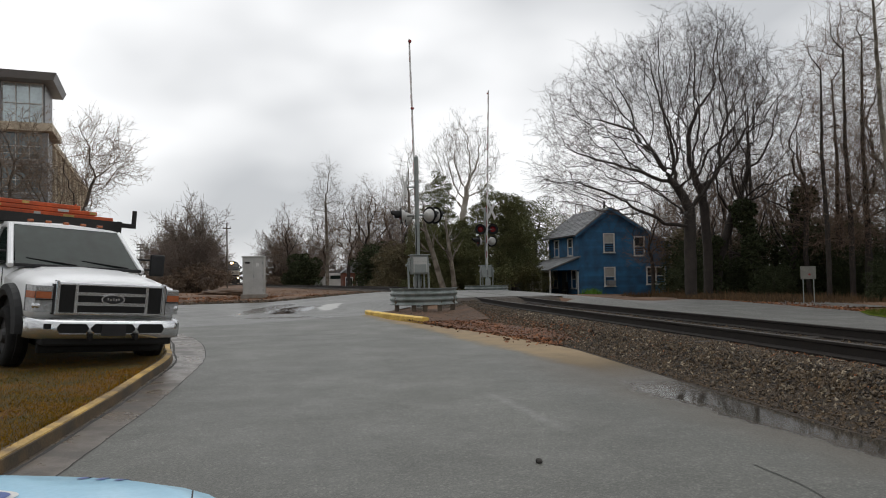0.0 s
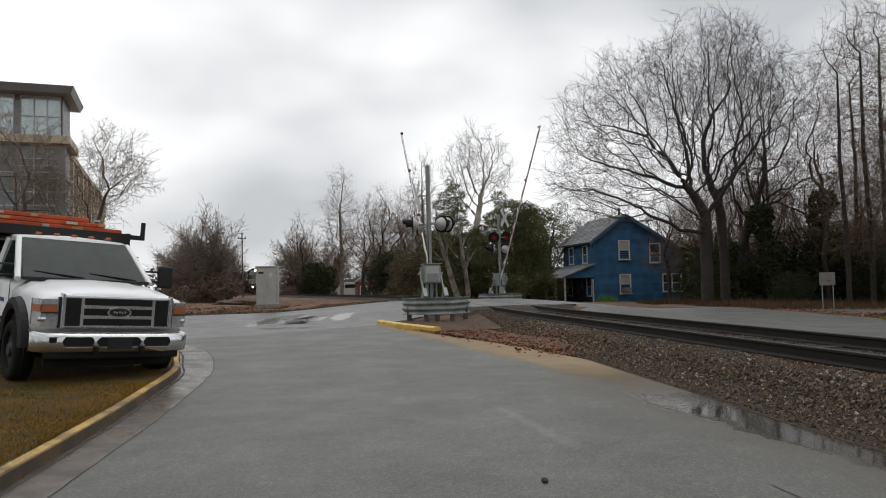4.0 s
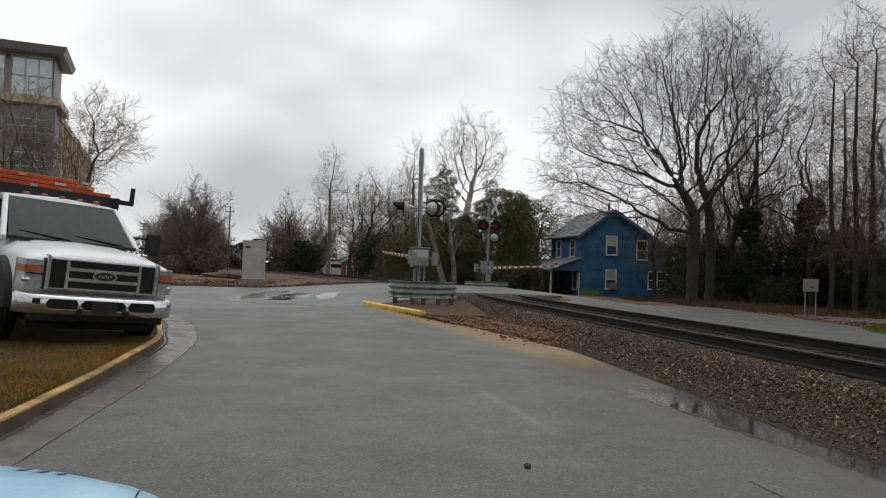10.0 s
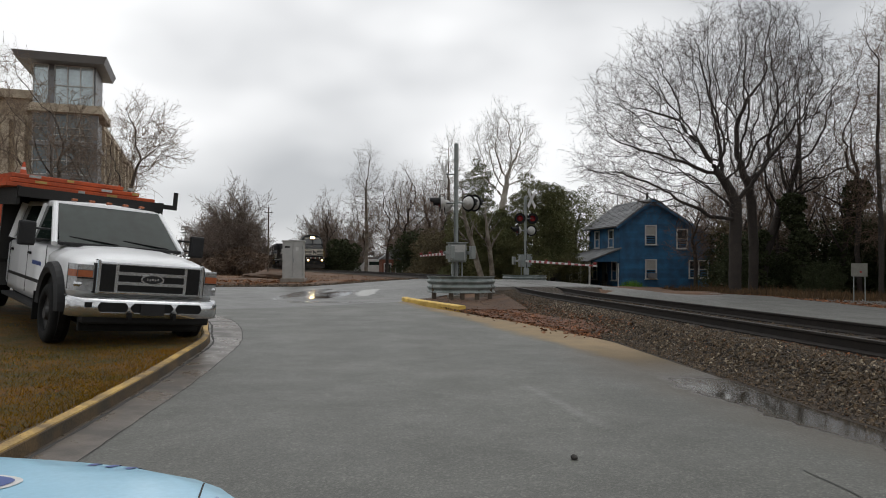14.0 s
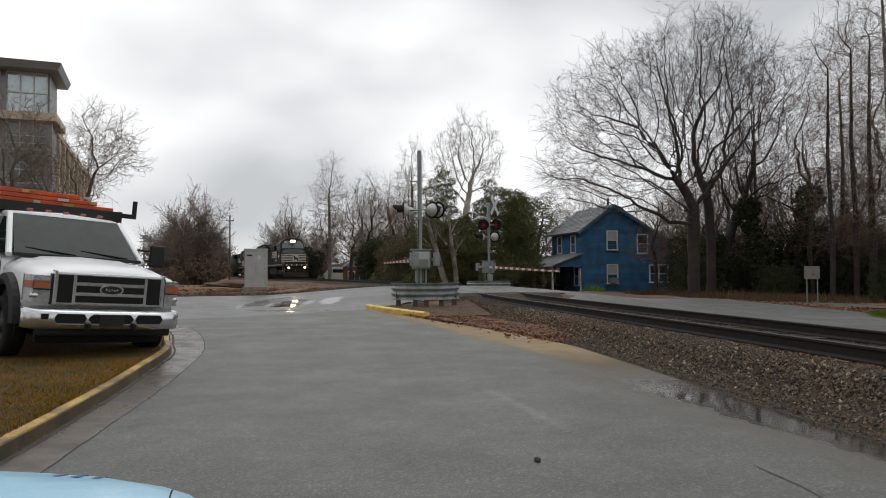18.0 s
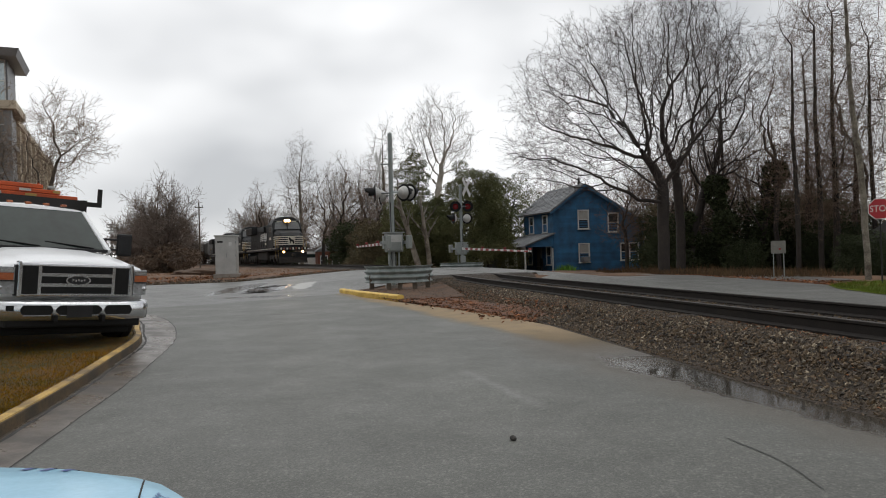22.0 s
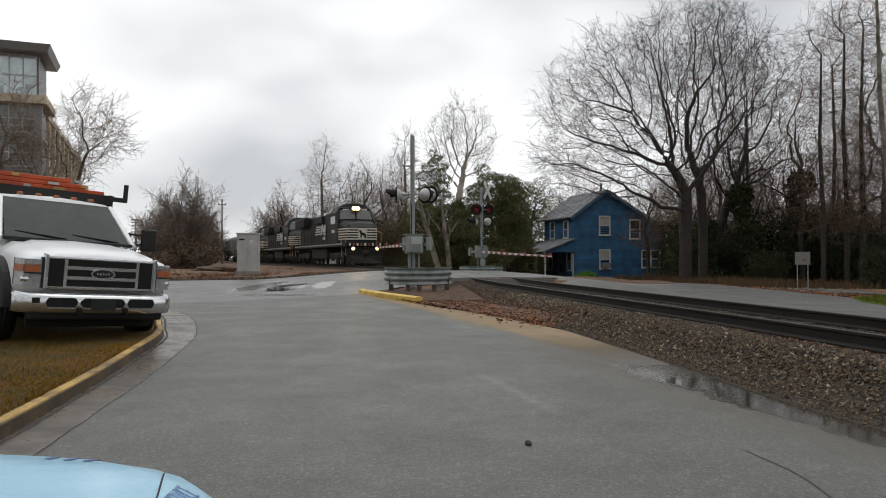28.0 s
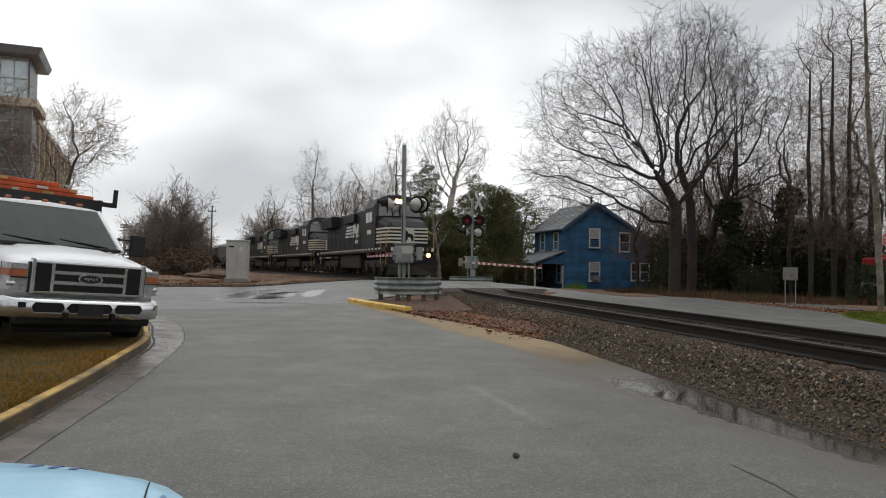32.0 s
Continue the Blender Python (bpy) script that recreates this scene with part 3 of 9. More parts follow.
# ---- level crossing ----
GALV = mat("galvanised_steel", (0.29, 0.305, 0.295), 0.5, 0.5, var=0.22, scale=4, fine=50, bump=0.08, col2=(0.26, 0.29, 0.28))
GUARD = mat("weathered_guardrail_steel", (0.30, 0.33, 0.32), 0.5, 0.45, var=0.3, scale=3, fine=45, bump=0.1, col2=(0.17, 0.20, 0.19))
ALU = mat("dull_aluminium_sheet", (0.50, 0.50, 0.48), 0.5, 0.35, var=0.14, scale=2.2, fine=50, bump=0.05)
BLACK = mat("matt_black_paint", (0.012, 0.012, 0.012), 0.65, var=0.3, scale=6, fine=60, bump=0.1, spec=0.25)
WHITE = mat("dirty_white_paint", (0.68, 0.68, 0.66), 0.55, var=0.15, scale=5, fine=60, bump=0.05)
REDP = mat("red_reflective_sheet", (0.27, 0.03, 0.028), 0.5, var=0.15, scale=5, fine=60, bump=0.05)
LENS_LIT = mat("lit_red_lens", (0.16, 0.008, 0.010), 0.25, var=0.05, glow=0.015, glow_col=(1.0, 0.03, 0.05), bump=0)
LENS = mat("dark_red_lens", (0.16, 0.008, 0.010), 0.2, var=0.1, bump=0)
TIMBER = mat("weathered_post_timber", (0.15, 0.12, 0.09), 0.85, var=0.35, scale=5, fine=60, bump=0.4)


def lamp_unit(parent, at, face, lit=False):
    """A flashing lamp: backing disc, housing, hood and lens, facing along a local direction."""
    d = Vector(face).normalized()
    m = Matrix.Translation(at) @ d.to_track_quat("Y", "Z").to_matrix().to_4x4()
    bm = bmesh.new()
    add_rod(bm, (0, -0.012, 0), (0, 0.012, 0), 0.29, seg=24)
    disc = part("backing_disc", bm, BLACK, parent, m=m)
    bm = bmesh.new()
    add_rod(bm, (0, -0.11, 0), (0, -0.012, 0), 0.185, 0.225, 20)
    add_rod(bm, (0, -0.19, 0), (0, -0.11, 0), 0.11, 0.185, 20)
    add_rod(bm, (0, -0.22, 0), (0, -0.19, 0), 0.03, 0.11, 20)
    part("lamp_housing", bm, ALU, disc, "silver dome behind the lamp")
    bm = bmesh.new()
    n = 14
    ring = []
    for k in range(n + 1):
        a = math.pi * (-0.12 + 1.24 * k / n)
        for rr in (0.170, 0.182):
            for y in (0.012, 0.36 - 0.16 * abs(math.cos(a)) * (1 if math.sin(a) < 0.3 else 0.3)):
                ring.append(bm.verts.new((rr * math.cos(a), y, rr * math.sin(a))))
    for k in range(n):
        o, p = k * 4, k * 4 + 4
        for i, j in ((0, 1), (3, 2), (1, 3), (2, 0)):
            bm.faces.new((ring[o + i], ring[o + j], ring[p + j], ring[p + i]))
    bmesh.ops.recalc_face_normals(bm, faces=bm.faces)
    part("hood", bm, BLACK, disc)
    bm = bmesh.new()
    bmesh.ops.create_uvsphere(bm, u_segments=16, v_segments=8, radius=0.152)
    for v in bm.verts:
        v.co = Vector((v.co.x, 0.016 + max(0.0, v.co.y) * 0.25, v.co.z))
    part("lens", bm, LENS_LIT if lit else LENS, disc, "red glass lens", smooth=True)
    return disc


def cross_sign(parent, at, rz, size=1.22):
    """Two crossed white blades."""
    for k, tilt in enumerate((45, -45)):
        bm = bmesh.new()
        add_box(bm, (0, 0.012 * k, 0), (size, 0.008, 0.23), bevel=0.003)
        blade = part("crossbuck_blade", bm, WHITE, parent, "white crossbuck blade", m=Matrix.Translation(at) @ pose(0, 0, 0, 0, 0, rz) @ pose(0, 0, 0, 0, tilt, 0))
        for sx in (-1, 1):
            for j in range(4):
                box_part("lettering_bar", (sx * (0.2 + 0.1 * j), -0.006 + 0.012 * k, 0), (0.05, 0.002, 0.13), BLACK, blade)


def gate_arm(parent, length, z, stripes):
    """The barrier arm with counterweights, turning about the local x axis at height z."""
    bm = bmesh.new()
    secs = [(0.0, 0.13), (0.45, 0.12), (length * 0.5, 0.095), (length, 0.06)]
    prev = None
    for y, h in secs:
        w = 0.045
        ring = [bm.verts.new((sx * w / 2, y, sz * h / 2)) for sx, sz in ((-1, -1), (1, -1), (1, 1), (-1, 1))]
        if prev:
            for i in range(4):
                bm.faces.new((prev[i], prev[(i + 1) % 4], ring[(i + 1) % 4], ring[i]))
        else:
            bm.faces.new(ring[::-1])
        prev = ring
    bm.faces.new(prev)
    bmesh.ops.recalc_face_normals(bm, faces=bm.faces)
    arm = part("gate_arm", bm, WHITE, parent, "white barrier arm with red stripes", m=pose(0, 0, z))
    step = 0.81
    y = 0.7
    while y < length - 0.3:
        h = float(np.interp(y + 0.2, [a for a, _ in secs], [b for _, b in secs]))
        bm = bmesh.new()
        for sx in (-1, 1):
            add_box(bm, (sx * 0.0245, y + 0.2, 0), (0.003, 0.41, h * 0.98), m=Matrix.Shear("XZ", 4, (0, 0)))
        part("stripe", bm, REDP, arm)
        y += step
    for f in (0.36, 0.68, 0.985):
        bm = bmesh.new()
        add_box(bm, (0, length * f, 0.09), (0.08, 0.08, 0.09), bevel=0.015)
        add_rod(bm, (-0.055, length * f, 0.09), (0.055, length * f, 0.09), 0.035, seg=10)
        part("arm_lamp", bm, REDP, arm, "small red lamp on the arm")
    for sx in (-1, 1):
        bm = bmesh.new()
        add_box(bm, (sx * 0.34, -0.42, 0.0), (0.05, 1.05, 0.11), bevel=0.01)
        c = part("counterweight_arm", bm, GALV, arm)
        bm = bmesh.new()
        add_box(bm, (sx * 0.34, -0.98, 0.0), (0.14, 0.36, 0.42), bevel=0.02)
        part("counterweight", bm, GALV, c, "grey steel counterweight")
    bm = bmesh.new()
    add_rod(bm, (-0.42, 0, 0), (0.42, 0, 0), 0.05, seg=12)
    part("pivot_shaft", bm, GALV, arm)
    return arm


def curved_guard(parent, radius, spread, z0, z1, ridges, y_off):
    """A corrugated beam bent round the mast on short posts."""
    n, prof = 26, []
    m = 6 * ridges
    for j in range(m + 1):
        prof.append((0.035 * math.cos(2 * math.pi * ridges * j / m), z0 + (z1 - z0) * j / m))
    verts, faces = [], []
    path = []
    for i in range(n + 1):
        u = -1 + 2 * i / n
        x = spread * u
        y = -y_off + (abs(u) ** 4) * radius
        path.append((x, y))
    for i, (x, y) in enumerate(path):
        a, b = path[max(0, i - 1)], path[min(n, i + 1)]
        t = Vector((b[0] - a[0], b[1] - a[1], 0)).normalized()
        nn = Vector((t.y, -t.x, 0))
        for o, z in prof:
            verts.append(tuple(Vector((x, y, z)) + nn * o))
    k = len(prof)
    for i in range(n):
        for j in range(k - 1):
            faces.append((i * k + j, i * k + j + 1, (i + 1) * k + j + 1, (i + 1) * k + j))
    ob = raw("guard_beam", verts, faces, GUARD, parent, "weathered corrugated steel beam", smooth=True)
    sol = ob.modifiers.new("thickness", "SOLIDIFY")
    sol.thickness = 0.006
    for u in (-0.8, -0.3, 0.02, 0.45, 0.85):
        x, y = spread * u, -y_off + (abs(u) ** 4) * radius + 0.12
        box_part("guard_post", (x, y, (z1 - 0.35) / 2 - 0.1), (0.15, 0.15, z1 - 0.25 + 0.2), TIMBER, parent, bevel=0.012, label="squat timber post")
    return ob


def crossing_signal(at, rz, top, arm_len, pivot_z, lamps, buck, label):
    z = lie1(*at)
    sig = thing("crossing_signal", label, "crossing signal", pose(at[0], at[1], z, 0, 0, rz), group="crossing signals")
    rod_part("mast", (0, 0, 0), (0, 0, top - z), 0.075, GALV, sig, "pale galvanised mast", seg=16)
    bm = bmesh.new()
    add_rod(bm, (0, 0, top - z), (0, 0, top - z + 0.05), 0.08, 0.03, 12)
    part("mast_cap", bm, GALV, sig)
    bm = bmesh.new()
    add_box(bm, (0, 0, 0.06), (0.5, 0.5, 0.12), bevel=0.01)
    part("foundation", bm, CONCRETE, sig)
    for dz in (0.55, 1.5, 2.3):
        bm = bmesh.new()
        add_rod(bm, (0, 0, top - z - dz), (0, 0, top - z - dz + 0.07), 0.095, seg=14)
        part("mast_clamp", bm, GALV, sig)
    pz = pivot_z - z
    bm = bmesh.new()
    add_box(bm, (0, -0.17, pz), (0.56, 0.42, 0.62), bevel=0.04)
    case = part("gate_mechanism", bm, GALV, sig, "grey gate motor housing")
    bm = bmesh.new()
    add_box(bm, (0, -0.39, pz), (0.46, 0.02, 0.5), bevel=0.008)
    part("mechanism_cover", bm, ALU, case)
    box_part("mechanism_roof", (0, -0.17, pz + 0.33), (0.66, 0.52, 0.03), GALV, case, bevel=0.008)
    box_part("mechanism_lid_band", (0, -0.17, pz + 0.10), (0.60, 0.46, 0.03), GALV, case, bevel=0.006)
    box_part("mechanism_door", (0.0, -0.405, pz - 0.12), (0.40, 0.02, 0.28), GALV, case, bevel=0.01)
    box_part("junction_box", (0.0, 0.16, pz - 0.55), (0.26, 0.16, 0.34), GALV, sig, bevel=0.02, label="small grey junction box")
    for sx in (-1, 1):
        box_part("pivot_bracket", (sx * 0.30, -0.02, pz + 0.02), (0.05, 0.34, 0.44), GALV, sig, bevel=0.015)
        rod_part("conduit", (sx * 0.16, -0.2, 0.1), (sx * 0.16, -0.2, pz - 0.28), 0.03, GALV, sig, seg=8)
    arm = gate_arm(sig, arm_len, pz, 9)
    for at2, face, lit in lamps:
        lamp_unit(sig, (at2[0], at2[1], at2[2] - z), face, lit)
    lz = sorted({round(l[0][2], 2) for l in lamps})
    for q in lz:
        pts = [l[0] for l in lamps if abs(l[0][2] - q) < 0.02]
        bm = bmesh.new()
        a, b = min(pts, key=lambda p: (p[0], p[1])), max(pts, key=lambda p: (p[0], p[1]))
        add_rod(bm, (a[0], a[1], q - z + 0.0), (b[0], b[1], q - z + 0.0), 0.03, seg=10)
        for p in (a, b):
            add_rod(bm, (0, 0, q - z), (p[0], p[1], q - z), 0.026, seg=8)
        part("lamp_crossarm", bm, GALV, sig)
    for at3, rz3 in buck:
        bm = bmesh.new()
        add_rod(bm, (0, 0, at3[2] - z), (at3[0], at3[1], at3[2] - z), 0.025, seg=8)
        part("sign_bracket", bm, GALV, sig)
        cross_sign(sig, (at3[0], at3[1], at3[2] - z), rz3)
    # cables down the mast
    bm = bmesh.new()
    for k in range(3):
        a = (0.08 * math.cos(k * 2), 0.08 * math.sin(k * 2))
        add_rod(bm, (a[0], a[1], 0.2), (a[0], a[1], pz + 0.8 + 0.3 * k), 0.012, seg=6)
    part("cable", bm, BLACK, sig)
    return sig, arm


# near signal: local +y runs along its lowered arm
sig1, arm1 = crossing_signal((-0.72, 24.0), 13.0, 5.36, 8.0, 1.72,
                             [((-0.55, 0.05, 3.38), (-1, 0.1, 0), False), ((0.44, 0.05, 3.40), (1, 0.75, 0), False), ((-0.32, 0.25, 3.30), (-1, 0.3, 0), False), ((0.70, 0.30, 3.42), (1, 0.75, 0), False)],
                             [((-0.38, 0.05, 4.35), 92)], "galvanised level crossing signal with barrier arm inside a guardrail")
sig2, arm2 = crossing_signal((2.52, 38.0), 193.3, 4.92, 9.5, 1.55,
                             [((0.34, 0.16, 3.78), (0.25, 1, 0), True), ((-0.34, 0.16, 3.78), (0.25, 1, 0), True), ((0.42, -0.05, 3.16), (1, 0.05, 0), False), ((-0.34, -0.05, 3.16), (-0.6, -0.8, 0), False)],
                             [((-0.30, 0.1, 4.80), 47)], "slim level crossing signal with lit red lamps and long arm")

g1 = thing("guardrail", "weathered curved steel guardrail on timber posts", "guardrail", pose(-0.55, 24.0, lie1(-0.5, 22.8), 0, 0, 2), group="crossing guardrails")
curved_guard(g1, 1.1, 1.10, 0.24, 0.78, 3, 1.25)
g2 = thing("guardrail", "curved steel guardrail before the far signal", "guardrail", pose(2.45, 38.0, lie1(2.5, 36.8) - 0.16, 0, 0, 0), group="crossing guardrails")
curved_guard(g2, 0.8, 1.12, 0.0, 0.46, 3, 1.3)

# yellow kerb of the small island
isl = smooth_line([(-0.42, 18.7), (-1.0, 19.8), (-1.7, 21.2), (-2.2, 22.3), (-2.32, 22.75)], 5)
profile_run("island_kerb", isl[::-1], [(-0.09, -0.06), (-0.08, 0.10), (-0.05, 0.125), (0.10, 0.125), (0.13, 0.09), (0.13, -0.06)], YELLOW, "bright yellow painted kerb of the crossing island", "kerb")
strip("island_soil", [(-1.5, 23.9), (-2.1, 22.9), (-2.1, 22.3), (-1.6, 21.2), (-0.9, 19.8), (-0.3, 18.6)], [(0.9, 24.6), (0.9, 23.9), (1.0, 23.0), (1.1, 21.6), (1.2, 20.2), (1.3, 18.8)], mat("leafy_wet_earth", (0.10, 0.050, 0.024), 0.9, col2=(0.055, 0.030, 0.016), var=0.35, scale=2.0, fine=35, bump=0.6, dist=0.03), "wet earth of the crossing island", "verge", dz=0.035, across=6, step=0.4)

# signal cabinet
cab = thing("signal_cabinet", "pale grey aluminium railway signal cabinet on bare earth", "cabinet", pose(-9.27, 35.9, lie1(-9.27, 35.9) + 0.06, 0, 0, 6))
bm = bmesh.new()
add_box(bm, (0, 0, 1.03), (1.02, 0.75, 1.90), bevel=0.015)
part("body", bm, ALU, cab)
box_part("plinth", (0, 0, 0.02), (1.20, 0.95, 0.28), CONCRETE, cab, bevel=0.02)
bm = bmesh.new()
add_box(bm, (0, 0, 2.02), (1.09, 0.83, 0.07), bevel=0.01)
part("roof", bm, ALU, cab)
for sx in (-1, 1):
    bm = bmesh.new()
    add_box(bm, (sx * 0.245, -0.385, 1.03), (0.47, 0.02, 1.78), bevel=0.006)
    dr = part("door", bm, ALU, cab)
    for hz in (0.35, 1.03, 1.7):
        box_part("hinge", (sx * 0.48, -0.40, hz), (0.03, 0.03, 0.12), GALV, dr)
box_part("door_handle", (0.04, -0.41, 1.05), (0.03, 0.04, 0.2), GALV, cab, bevel=0.006)
box_part("label_plate", (0.22, -0.398, 1.62), (0.14, 0.006, 0.18), WHITE, cab)
box_part("vent", (-0.26, -0.398, 1.72), (0.26, 0.008, 0.08), BLACK, cab)

# ---- houses and the office building ----
BLUE = mat("faded_blue_clapboard", (0.030, 0.140, 0.285), 0.75, var=0.25, scale=1.2, fine=30, bump=0.12, col2=(0.026, 0.085, 0.165), rand=0.10)
SHINGLE = mat("grey_asphalt_shingle", (0.20, 0.205, 0.21), 0.85, var=0.3, scale=1.5, fine=25, bump=0.4, col2=(0.12, 0.125, 0.13), rand=0.15)
TRIMW = mat("chalky_white_trim", (0.62, 0.62, 0.60), 0.6, var=0.18, scale=3, fine=40, bump=0.05)
PANE = mat("dark_window_glass", (0.045, 0.05, 0.055), 0.06, var=0.3, scale=1.5, fine=8, bump=0, spec=0.8)
BLIND = mat("drawn_pale_blind", (0.42, 0.41, 0.38), 0.8, var=0.15, scale=3, fine=30, bump=0.1)
GREYWALL = mat("grey_green_boards", (0.13, 0.145, 0.135), 0.8, var=0.25, scale=1.5, fine=30, bump=0.2)
BRICK = mat("red_brick_far", (0.22, 0.085, 0.055), 0.85, var=0.25, scale=2, fine=30, bump=0.3)
BEIGE = mat("beige_cast_stone", (0.66, 0.56, 0.42), 0.8, var=0.15, scale=0.5, fine=20, bump=0.1, col2=(0.40, 0.335, 0.25))
TAN = mat("tan_stone_panel", (0.52, 0.42, 0.295), 0.8, var=0.15, scale=0.5, fine=20, bump=0.1)
SLATE = mat("grey_metal_cladding", (0.24, 0.245, 0.25), 0.5, 0.2, var=0.12, scale=0.8, fine=20, bump=0.05)
CURTAIN = mat("blue_grey_curtain_glass", (0.16, 0.215, 0.235), 0.08, var=0.25, scale=0.35, fine=3, bump=0, spec=0.9)
# the reflected sky is put into the pale blue base colour
SKYGLASS = mat("glass_with_painted_sky", (0.60, 0.70, 0.73), 0.10, 0.35, var=0.2, scale=0.5, fine=3, bump=0, spec=0.9)


def wall_frame(origin, along):
    """Matrix whose x runs along a wall, y into it and z up."""
    a = Vector((along[0], along[1], 0)).normalized()
    n = Vector((-a.y, a.x, 0))
    return Matrix(((a.x, n.x, 0, origin[0]), (a.y, n.y, 0, origin[1]), (0, 0, 1, origin[2]), (0, 0, 0, 1)))


def sash_window(parent, x, z, w, h, name="window", blind=False, m=None, label=""):
    """A sash window proud of a wall in the plane y = 0 (outside is -y)."""
    m = m or Matrix.Identity(4)
    bm = bmesh.new()
    t = 0.10
    for cx, cz, sx, sz in ((x - w / 2 - t / 2, z, t, h + 2 * t), (x + w / 2 + t / 2, z, t, h + 2 * t), (x, z + h / 2 + t / 2, w, t), (x, z - h / 2 - t / 2, w, t)):
        add_box(bm, (cx, -0.03, cz), (sx, 0.08, sz), bevel=0.006)
    add_box(bm, (x, -0.01, z), (w, 0.05, 0.06))
    fr = part(name, bm, TRIMW, parent, label, m=m)
    for k, cz in enumerate((z + h / 4, z - h / 4)):
        bm = bmesh.new()
        add_box(bm, (x, 0.012 if k else -0.002, cz), (w, 0.012, h / 2 - 0.03))
        part("pane", bm, BLIND if blind and k == 0 else PANE, fr)
    bm = bmesh.new()
    add_box(bm, (x, -0.07, z - h / 2 - t), (w + 0.3, 0.14, 0.05), bevel=0.008)
    part("sill", bm, TRIMW, fr)
    return fr


house = thing("house", "two-storey blue clapboard house with grey shingle roof and porch", "house", wall_frame((11.4, 58.0, -0.85), (0.97, 0.242)))
LG, LS, RX = 8.2, 6.2, 2.7
ZE, ZP, ZR = 5.55, 7.50, 4.35
# clapboards of the gable wall, each a lapped board
bm = bmesh.new()
add_prism(bm, [(0, -0.6), (LG, -0.6), (LG, ZR), (RX, ZP - 0.06), (0, ZE)], 0.04, LS)
part("wall", bm, BLUE, house, "blue painted boarded wall")
z = 0.25
while z < ZP - 0.2:
    h = 0.19
    zt = z + h
    x0 = 0.0 if zt <= ZE else RX * (zt - ZE) / (ZP - ZE)
    x1 = LG if zt <= ZR else LG - (LG - RX) * (zt - ZR) / (ZP - ZR)
    if x1 - x0 > 0.3:
        bm = bmesh.new()
        add_prism(bm, [(-0.002, z), (0.035, z), (0.045, zt + 0.02), (0.02, zt + 0.02)], x0, x1, axis="x")
        for v in bm.verts:
            v.co.y = 0.04 - (0.035 if v.co.z < z + 0.01 else 0.008)
        bm.free()
        bm = bmesh.new()
        add_box(bm, ((x0 + x1) / 2, 0.028, z + h / 2), (x1 - x0, 0.03, h + 0.01), m=None)
        for v in bm.verts:
            if v.co.z < z + h / 2:
                v.co.y -= 0.014
        part("clapboard", bm, BLUE, house)
    z += h
for k in range(28):
    zz = 0.25 + 0.19 * k
    if zz > ZE - 0.2:
        break
    bm = bmesh.new()
    add_box(bm, (-0.012, LS / 2, zz + 0.095), (0.03, LS - 0.1, 0.20))
    for v in bm.verts:
        if v.co.z < zz + 0.1:
            v.co.x -= 0.012
    part("clapboard", bm, BLUE, house)
for x in (0.0, LG):
    box_part("corner_board", (x, 0.02, 2.2 if x else 2.75), (0.14, 0.13, 4.1 if x else 5.4), BLUE, house)


def roof_slab(parent, a, b, y0, y1, t=0.12, name="roof"):
    """A sloped slab from (x, z) a to b."""
    d = Vector((b[0] - a[0], 0, b[1] - a[1])).normalized()
    n = Vector((-d.z, 0, d.x)) * t
    if n.z < 0:
        n = -n
    bm = bmesh.new()
    add_prism(bm, [(a[0], a[1]), (b[0], b[1]), (b[0] + n.x, b[1] + n.z), (a[0] + n.x, a[1] + n.z)], y0, y1)
    return part(name, bm, SHINGLE, parent)


sl = (ZP - ZE) / RX
r1 = roof_slab(house, (-0.45, ZE - 0.45 * sl), (RX, ZP), -0.35, LS + 0.3)
sr = (ZP - ZR) / (LG - RX)
r2 = roof_slab(house, (LG + 0.45, ZR - 0.45 * sr), (RX, ZP), -0.35, LS + 0.3)
for rr, (ax, az), (bx, bz) in ((r1, (-0.45, ZE - 0.45 * sl), (RX, ZP)), (r2, (LG + 0.45, ZR - 0.45 * sr), (RX, ZP))):
    n = 16
    for k in range(n):
        u0, u1 = k / n, (k + 1.15) / n
        bm = bmesh.new()
        nx, nz = -(bz - az), (bx - ax)
        ln = math.hypot(nx, nz)
        nx, nz = nx / ln, nz / ln
        if nz < 0:
            nx, nz = -nx, -nz
        p0 = (ax + (bx - ax) * u0 + nx * 0.145, az + (bz - az) * u0 + nz * 0.145)
        p1 = (ax + (bx - ax) * min(1, u1) + nx * 0.125, az + (bz - az) * min(1, u1) + nz * 0.125)
        add_prism(bm, [p0, p1, (p1[0] - nx * 0.02, p1[1] - nz * 0.02), (p0[0] - nx * 0.03, p0[1] - nz * 0.03)], -0.37, LS + 0.32)
        part("shingle_course", bm, SHINGLE, rr)
for (a, b) in (((-0.45, ZE - 0.45 * sl), (RX, ZP)), ((LG + 0.45, ZR - 0.45 * sr), (RX, ZP))):
    bm = bmesh.new()
    add_prism(bm, [(a[0], a[1] - 0.16), (b[0], b[1] - 0.16), (b[0], b[1] + 0.02), (a[0], a[1] + 0.02)], -0.38, -0.33)
    part("verge_board", bm, BLUE, house)
rod_part("flue_pipe", (RX, 0.7, ZP - 0.1), (RX, 0.7, ZP + 0.55), 0.09, BLACK, house, "slim dark flue pipe")
rod_part("flue_cap", (RX, 0.7, ZP + 0.55), (RX, 0.7, ZP + 0.68), 0.16, BLACK, house, r2=0.05)
sash_window(house, 2.65, 4.66, 0.82, 1.42, blind=True)
sash_window(house, 5.4, 4.38, 0.82, 1.45)
sash_window(house, 2.65, 1.90, 0.82, 1.42, blind=True)
sash_window(house, 6.45, 1.92, 0.74, 1.32)
